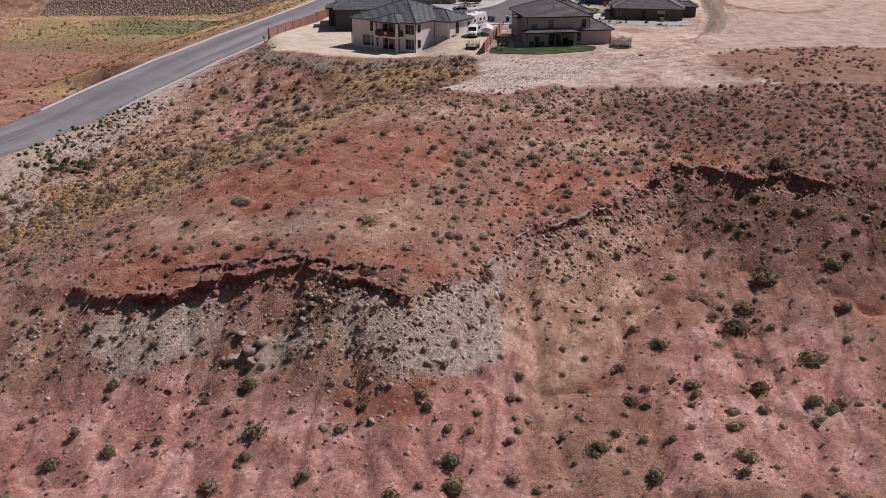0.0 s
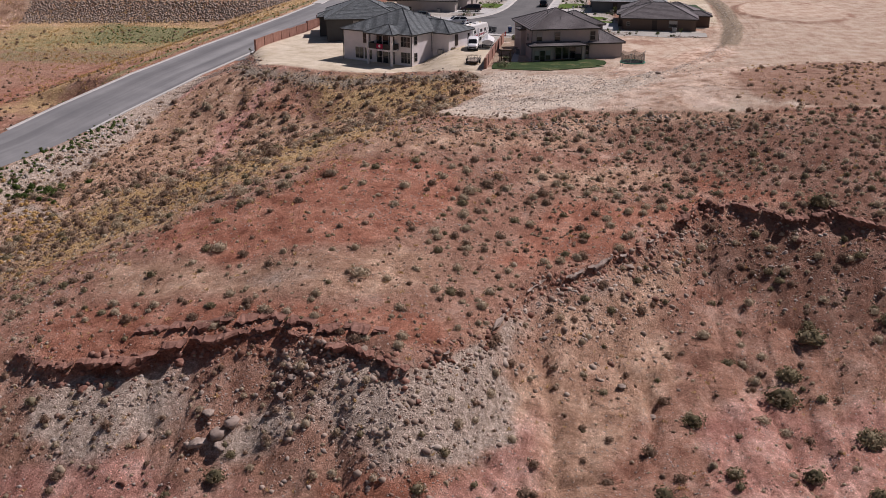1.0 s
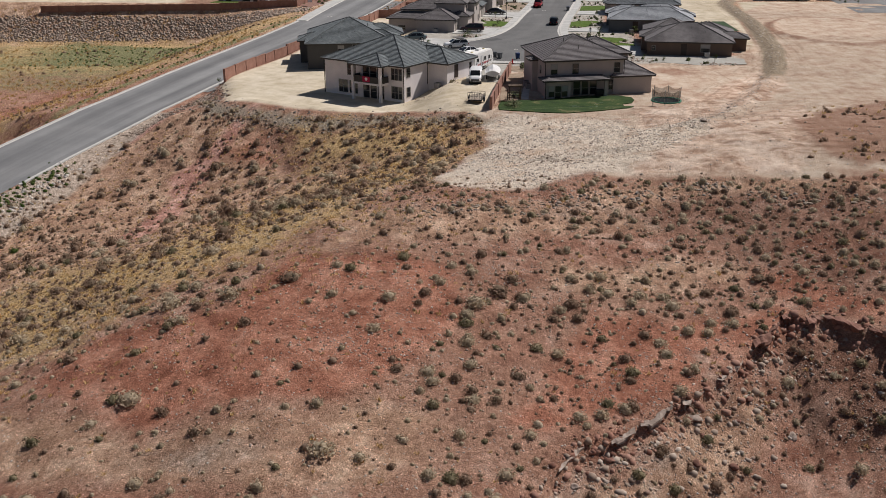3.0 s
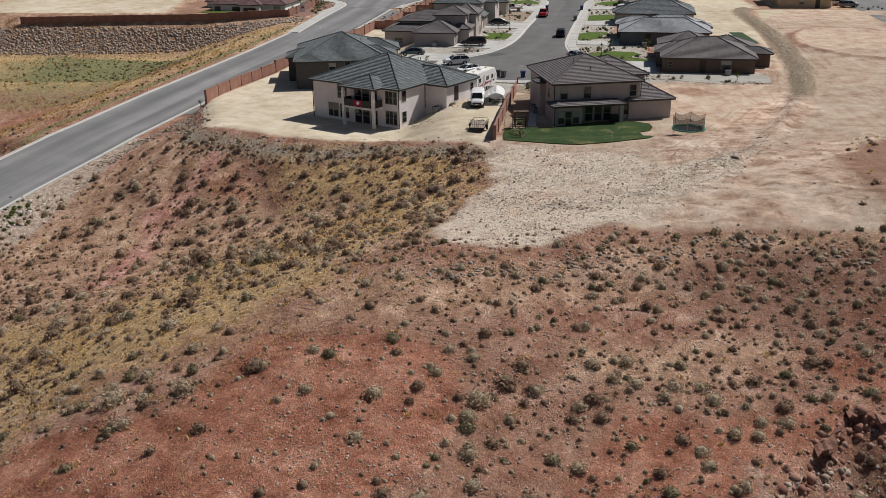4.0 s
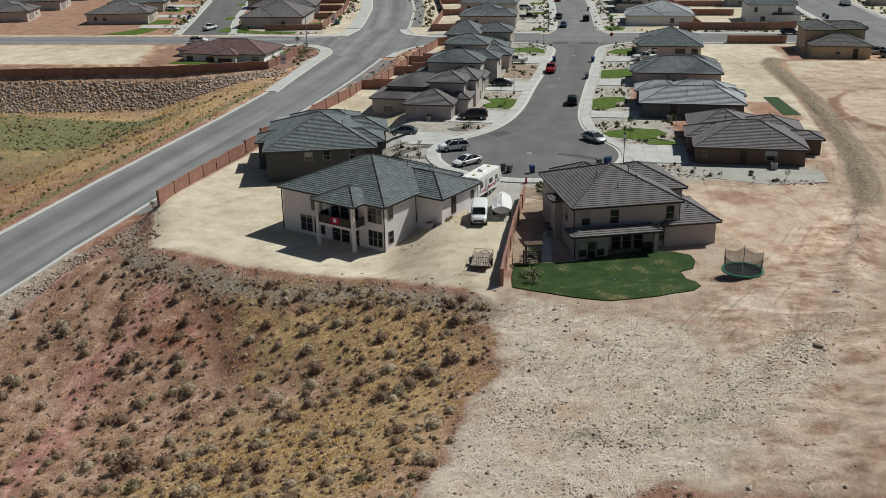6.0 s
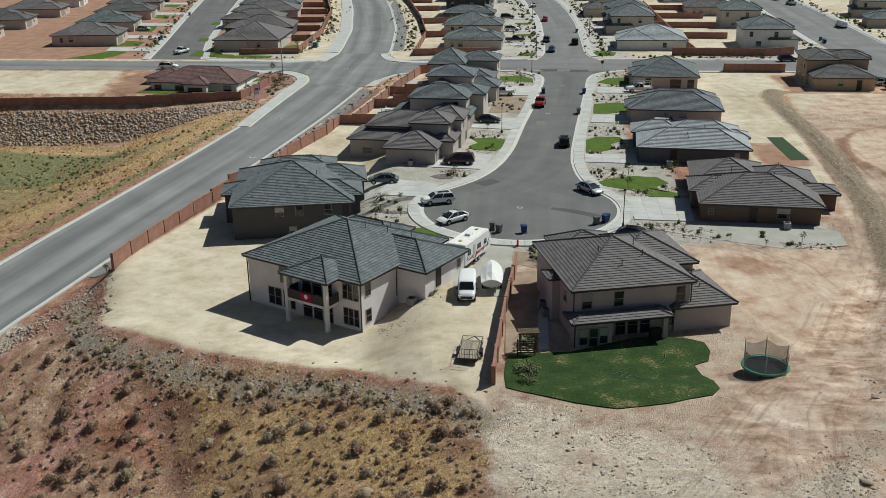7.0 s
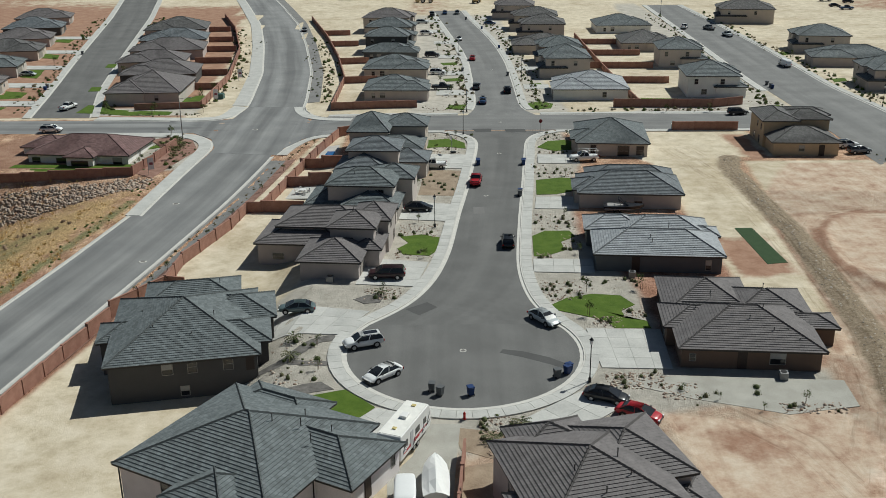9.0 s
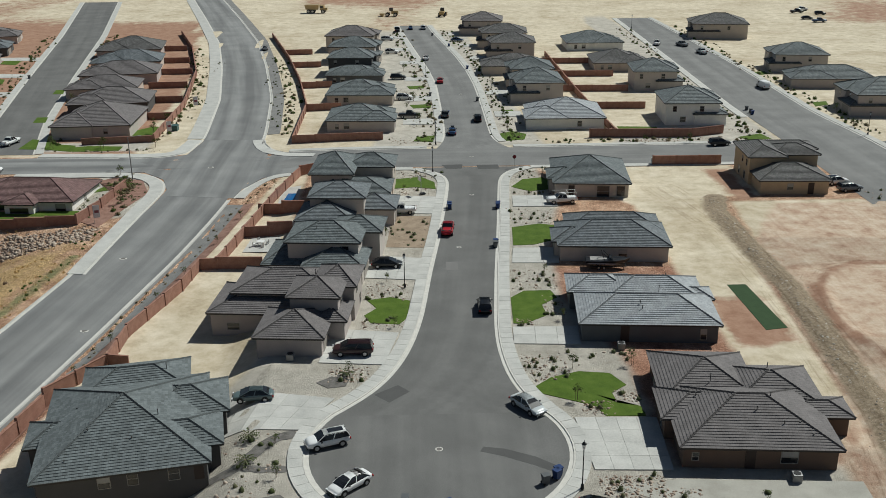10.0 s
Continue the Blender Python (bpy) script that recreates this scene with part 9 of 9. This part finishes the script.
_t = [sapling(k) for k in (1, 2, 3)]
_spots = [(23.6, 18.0), (16.4, 17.4), (15.8, 9.6), (35.2, -12.8), (23.3, -9.8), (26.6, -11.8), (30.6, -14.0), (16.8, 48.6), (19.4, 72.0), (17.2, 31.5), (22.8, 101.5), (-6.6, 46.0), (-5.2, 30.2), (-10.4, 17.6), (-7.4, 66), (-16.2, -4.6), (-17.0, 1.6), (-4.6, 90.6), (-0.6, 101), (19.4, 130),
          (-53.0, -17), (-51.2, -6), (-49.2, 4), (-47.6, 13), (-45.4, 24), (-43.4, 33), (-40.4, 46), (-38.0, 54), (-35.6, 68), (-33.6, 80), (-29.8, 97), (1.8, 129), (48, 123.6), (58, 123.6), (-60.5, 129), (-72, 127), (-63.2, 86), (-60.4, 94), (-66, 150), (-42.5, 210), (18.8, 150), (22, 172), (-4.6, 160), (99.5, 136), (-105, 140), (-83, 128.6)]
for _k, (_x, _y) in enumerate(_spots):
    _m = pose(_x, _y, z_at(_x, _y) + 0.03, 0, 0, _k * 77) @ Matrix.Scale(0.45 if (22 < _x < 32 and -15 < _y < -8) else 0.72 if _y < 110 else 1.0, 4)
    if _k < 3:
        _t[_k].matrix_basis = _m
    else:
        copy_thing(_t[_k % 3], _m)


def palm(x, y, s, words="young fan palm with arching fronds by the wall"):
    r = thing("palm", words, "palm", pose(x, y, z_at(x, y)), "young palms")
    rng = np.random.default_rng(int(abs(x * 10 + y)))
    part("trunk", rod(bmesh.new(), (0, 0, -0.1), (0, 0, 0.6 * s), 0.16 * s, 0.13 * s, 8), BARK, r)
    for k in range(13):
        a, lift = k * 2.4, 0.5 + 0.6 * rng.random()
        pts = [np.array([math.cos(a) * q * s * 1.3, math.sin(a) * q * s * 1.3, (0.55 + lift * q * 1.2 - 0.9 * q * q) * s]) for q in np.linspace(0, 1, 6)]
        side = np.array([-math.sin(a), math.cos(a), 0])
        tris = []
        for p, q, w in zip(pts, pts[1:], (0.05, 0.16, 0.24, 0.26, 0.2)):
            for sg in (-1, 1):
                tris.append((p, q, (p + q) / 2 + sg * side * w * s + (0, 0, -0.05 * s)))
                tris.append((q, p, (p * 0.3 + q * 0.7) + sg * side * w * 0.8 * s + (0, 0, -0.08 * s)))
        o = new("frond", tri_mesh("frond", tris, GARDEN))
        o.parent = r
    return r


palm(1.6, -49.0, 1.0)
palm(1.5, -43.2, 0.9)
palm(1.7, -51.4, 0.7)
palm(-20.0, 2.8, 0.9, "small palm in a gravel front yard")
palm(-19.6, -2.0, 0.9, "small palm in a gravel front yard")
palm(5.6, -17.0, 0.9, "small palm in a stone bed")
palm(2.6, -19.6, 0.8, "small palm in a stone bed")
palm(-10.6, 16.6, 0.8, "small palm in a gravel front yard")

# machines on the far graded land
def dump_truck(x, y, turn):
    r = thing("dump_truck", "dusty yellow dump truck on graded earth", "dump truck", pose(x, y, z_at(x, y), 0, 0, turn))
    part("body", frustum(-4.6, 0.8, 1.5, 1.6, -5.0, 1.2, 1.9, 3.6), PAINTS["yellow"], r)
    part("cab", boxes((1.6, -1.3, 1.3, 3.4, 1.3, 3.4), bevel=0.15), PAINTS["yellow"], r)
    part("bonnet", boxes((3.3, -1.0, 1.2, 4.8, 1.0, 2.3), bevel=0.15), PAINTS["yellow"], r)
    part("window", boxes((1.8, -1.32, 2.4, 3.2, 1.32, 3.1)), GLASS, r)
    for xx in (-3.4, -1.6, 3.0):
        for yy in (-1.4, 1.4):
            wheel(r, xx, yy, 0.85, 0.6)
    return r


def wheel_loader(x, y, turn):
    r = thing("wheel_loader", "dusty yellow wheel loader on graded earth", "loader", pose(x, y, z_at(x, y), 0, 0, turn))
    part("body", boxes((-3.2, -1.1, 1.1, -0.2, 1.1, 2.4), bevel=0.2), PAINTS["yellow"], r)
    part("cab", boxes((-1.0, -0.8, 2.3, 0.6, 0.8, 3.6), bevel=0.1), GLASS, r)
    part("arm", rod(rod(bmesh.new(), (0.3, -0.6, 1.8), (3.4, -0.6, 0.8), 0.16), (0.3, 0.6, 1.8), (3.4, 0.6, 0.8), 0.16), PAINTS["yellow"], r)
    part("bucket", frustum(3.2, 4.2, 1.5, 0.1, 3.0, 4.8, 1.5, 1.3), PAINTS["yellow"], r)
    for xx in (-2.0, 1.4):
        for yy in (-1.1, 1.1):
            wheel(r, xx, yy, 0.85, 0.6)
    return r


dump_truck(-46, 361, -6)
wheel_loader(-13, 346, 175)
wheel_loader(9, 344, 80)

# small things about the houses
STEEL = plain("grey_steel", (0.28, 0.28, 0.28), 0.5, 0.4)


def air_conditioner(x, y, turn=0):
    r = thing("air_conditioner", "grey outdoor air conditioner on the ground by the wall", "air conditioner", pose(x, y, z_at(x, y), 0, 0, turn), "air conditioners")
    part("case", boxes((-0.45, -0.45, 0.05, 0.45, 0.45, 0.9), bevel=0.05), STEEL, r)
    part("fan_grille", rod(bmesh.new(), (0, 0, 0.9), (0, 0, 0.93), 0.36, n=14), BLACK, r)


air_conditioner(-11.4, -31.8, -28)
air_conditioner(3.0, -34.0, 15)
air_conditioner(3.4, -36.0, 15)
air_conditioner(-17.8, 21.2, -5)
air_conditioner(34.6, -7.2, -5)
air_conditioner(23.2, 22.4, -5)
_r = thing("barbecue", "dark covered barbecue on the patio", "barbecue", pose(14.2, -40.6, -0.4, 0, 0, 15))
part("body", boxes((-0.6, -0.3, 0.5, 0.6, 0.3, 1.1), bevel=0.1), BLACK, _r)
part("cart", boxes((-0.55, -0.28, 0.02, 0.55, 0.28, 0.5), bevel=0.02), BLACK, _r)
_r = thing("trellis", "dark slatted timber screen by the wall", "trellis", pose(1.4, -45.6, z_at(1.4, -45.6), 0, 0, 5))
for _k in range(6):
    part("slat", boxes((-0.9, -0.05, 0.35 + _k * 0.24, 0.9, 0.05, 0.43 + _k * 0.24)), DOOR, _r)
for _u in (-0.85, 0.85):
    part("post", boxes((_u - 0.05, -0.06, -0.1, _u + 0.05, 0.06, 1.8)), DOOR, _r)
for _x, _y in ((46.5, 107), (48.4, 107)):
    tagged(part("utility_box", boxes((_x - 0.7, _y - 0.4, -0.05, _x + 0.7, _y + 0.4, 1.35), bevel=0.05), plain("pale_metal", (0.55, 0.55, 0.52), 0.5)), "pale grey utility cabinet near the street", "utility box", "utility boxes")
tagged(part("utility_box", boxes((-60.6, 144, -0.45, -59, 146, 0.9), bevel=0.05), plain("dark_green_metal", (0.05, 0.11, 0.1), 0.5)), "dark green utility cabinet by the road", "utility box", "utility boxes")
_r = thing("stop_sign", "dark red octagonal road sign on a post", "sign", pose(17.6, 106.0, 0, 0, 0, 10))
part("post", rod(bmesh.new(), (0, 0, -0.1), (0, 0, 2.3), 0.03), STEEL, _r)
part("plate", rod(bmesh.new(), (0, -0.03, 2.3), (0, 0.0, 2.3), 0.42, n=8), plain("sign_red", (0.16, 0.015, 0.02), 0.5), _r)
for _x, _y in ((-59.6, 80.2), (-60.4, 140), (-60, 168)):
    _r = thing("banner_sign", "pale upright sales banner beside the road", "sign", pose(_x, _y, z_at(_x, _y), 0, 0, 20), "sales banners")
    part("post", rod(bmesh.new(), (0, 0, -0.1), (0, 0, 3.4), 0.04), STEEL, _r)
    part("banner", boxes((0.03, -0.02, 1.0, 1.1, 0.02, 3.3)), plain("banner_cloth", (0.6, 0.58, 0.6), 0.7), _r)
    part("lettering", boxes((0.2, -0.03, 1.9, 0.95, -0.02, 2.4)), plain("banner_print", (0.25, 0.08, 0.1), 0.7), _r)
_r = thing("street_lamp", "tall dark utility pole with a lamp arm", "street lamp", pose(-59.0, 104, z_at(-59, 104)))
part("pole", rod(bmesh.new(), (0, 0, -0.2), (0, 0, 9), 0.12, 0.08, 8), STEEL, _r)
part("arm", rod(bmesh.new(), (0, 0, 8.9), (2.2, 0, 9.2), 0.05), STEEL, _r)
part("lamp", boxes((2.0, -0.15, 9.1, 2.7, 0.15, 9.25), bevel=0.03), STEEL, _r)
_r = thing("basketball_hoop", "portable basketball hoop beside a driveway", "basketball hoop", pose(-1.4, 88.6, z_at(-1.4, 88.6) + 0.1, 0, 0, 200))
part("pole", rod(bmesh.new(), (0, 0, 0), (0, 0, 3.0), 0.06), STEEL, _r)
part("backboard", boxes((0.3, -0.7, 2.7, 0.36, 0.7, 3.6)), WHITE, _r)
part("base", boxes((-0.8, -0.4, 0, 0.2, 0.4, 0.25), bevel=0.05), BLACK, _r)
_r = thing("ladder_rack", "white ladder rack over a parked work truck", "rack", pose(24.0, 82.0, z_at(24, 82) + 0.12, 0, 0, 185))
_bm = bmesh.new()
for _y in (-0.85, 0.85):
    rod(_bm, (-2.6, _y, 2.1), (1.6, _y, 2.1), 0.04)
    for _x in (-2.4, -0.9):
        rod(_bm, (_x, _y, 1.1), (_x, _y, 2.1), 0.04)
part("rails", rod(rod(_bm, (-2.4, -0.85, 2.1), (-2.4, 0.85, 2.1), 0.04), (-0.9, -0.85, 2.1), (-0.9, 0.85, 2.1), 0.04), WHITE, _r)
_r = thing("patio_set", "pale outdoor table and chairs on the patio", "patio furniture", pose(-28, 66, z_at(-28, 66) + 0.06))
part("table", rod(rod(bmesh.new(), (0, 0, 0), (0, 0, 0.7), 0.05), (0, 0, 0.7), (0, 0, 0.75), 0.7, n=14), WHITE, _r)
for _k in range(4):
    _a = _k * 1.57 + 0.4
    _c = part("chair", boxes((-0.22, -0.22, 0, 0.22, 0.22, 0.42), (0.16, -0.22, 0.4, 0.22, 0.22, 0.9)), WHITE, _r)
    _c.matrix_basis = pose(1.15 * math.cos(_a), 1.15 * math.sin(_a), 0, 0, 0, math.degrees(_a))


# ---- garden of the taupe house ----
TIMBER = material("weathered_timber", [(0.1, 0.07, 0.05), (0.17, 0.12, 0.085), (0.24, 0.18, 0.13)], 2.0, 0.85, 0.3, stretch=(1, 8, 1))


def arbor(x, y, turn):
    r = thing("arbor", "brown timber arbor with stacked slats beside the lawn", "arbor", pose(x, y, z_at(x, y) + 0.05, 0, 0, turn))
    for u in (-0.8, 0.8):
        for v in (-0.35, 0.35):
            part("post", boxes((u - 0.06, v - 0.06, 0, u + 0.06, v + 0.06, 2.1), bevel=0.01), TIMBER, r)
    for k in range(7):
        part("slat", boxes((-1.0, -0.55 + k * 0.17, 2.1, 1.0, -0.45 + k * 0.17, 2.2)), TIMBER, r)
    for v in (-0.35, 0.35):
        part("beam", boxes((-1.05, v - 0.04, 1.95, 1.05, v + 0.04, 2.1)), TIMBER, r)


arbor(1.6, -44.6, 10)


def hose(points):
    cu = bpy.data.curves.new("garden_hose", "CURVE")
    cu.dimensions, cu.bevel_depth, cu.bevel_resolution = "3D", 0.018, 1
    sp = cu.splines.new("BEZIER")
    sp.bezier_points.add(len(points) - 1)
    for p, (x, y) in zip(sp.bezier_points, points):
        p.co = (x, y, z_at(x, y) + 0.18)
        p.handle_left_type = p.handle_right_type = "AUTO"
    cu.materials.append(plain("hose_rubber", (0.14, 0.2, 0.13), 0.6))
    return tagged(new("garden_hose", cu), "pale green garden hose snaking over the lawn", "hose")


hose([(14.8, -44.2), (14.4, -46.2), (13.2, -47.4), (13.6, -49.0), (12.4, -50.6), (11.2, -49.4), (10.2, -50.2), (10.6, -48.6), (9.4, -49.2)])

# shrubs and small trees of the far front yards and along the far walls
_lines = [[(0.5, 127), (1.0, 160), (-1, 200), (-5, 250), (-11, 300)], [(18, 127), (18, 160), (17.5, 200), (15, 250), (8, 300)], [(101, 130), (100, 180), (99, 240), (97, 300)], [(74, 128), (74, 180), (76, 240), (77, 300)],
          [(-82, 129), (-90, 160), (-99, 205), (-118, 300)], [(-104, 129), (-111, 160), (-121, 205), (-142, 300)], [(-62, 136), (-62.5, 170), (-68, 214), (-79, 262)], [(-33, 136), (-34, 166), (-40, 204), (-48, 244)], [(-57, 84), (-56, 96), (-60, 106)], [(24, 126.6), (60, 126.4), (70, 126)]]
_e = np.concatenate([resample(q, 1.3) for q in _lines])
_e = _e + RNG.normal(0, 1, _e.shape) * (1.4, 1.0)
_h = RNG.random(len(_e)) < 0.55
strew("yard_shrubs", FORMS_BUSH, _e[_h][:, 0], _e[_h][:, 1], 0.5 + 0.9 * RNG.random(int(_h.sum())) ** 2, WEED, "green shrubs in far front yards and along walls", "shrubs", tall=1.2)
strew("yard_shrubs", FORMS_BUSH, _e[~_h][:, 0], _e[~_h][:, 1], 0.5 + 0.8 * RNG.random(int((~_h).sum())) ** 2, GREENBUSH, "olive shrubs in far front yards and along walls", "shrubs", tall=1.1)
for _k, (_x, _y) in enumerate(((-1.5, 146), (-3, 172), (-6, 215), (19, 138), (19, 190), (17, 222), (101, 150), (100, 196), (-86.5, 140), (-94.5, 178), (-112, 150), (-121, 196), (-64, 142), (-63, 152), (-66, 188), (-57.5, 90), (-58, 98), (-62, 106.5), (-84, 130), (-72, 129))):
    copy_thing(_t[_k % 3], pose(_x, _y, z_at(_x, _y) + 0.03, 0, 0, _k * 53) @ Matrix.Scale(1.25, 4))
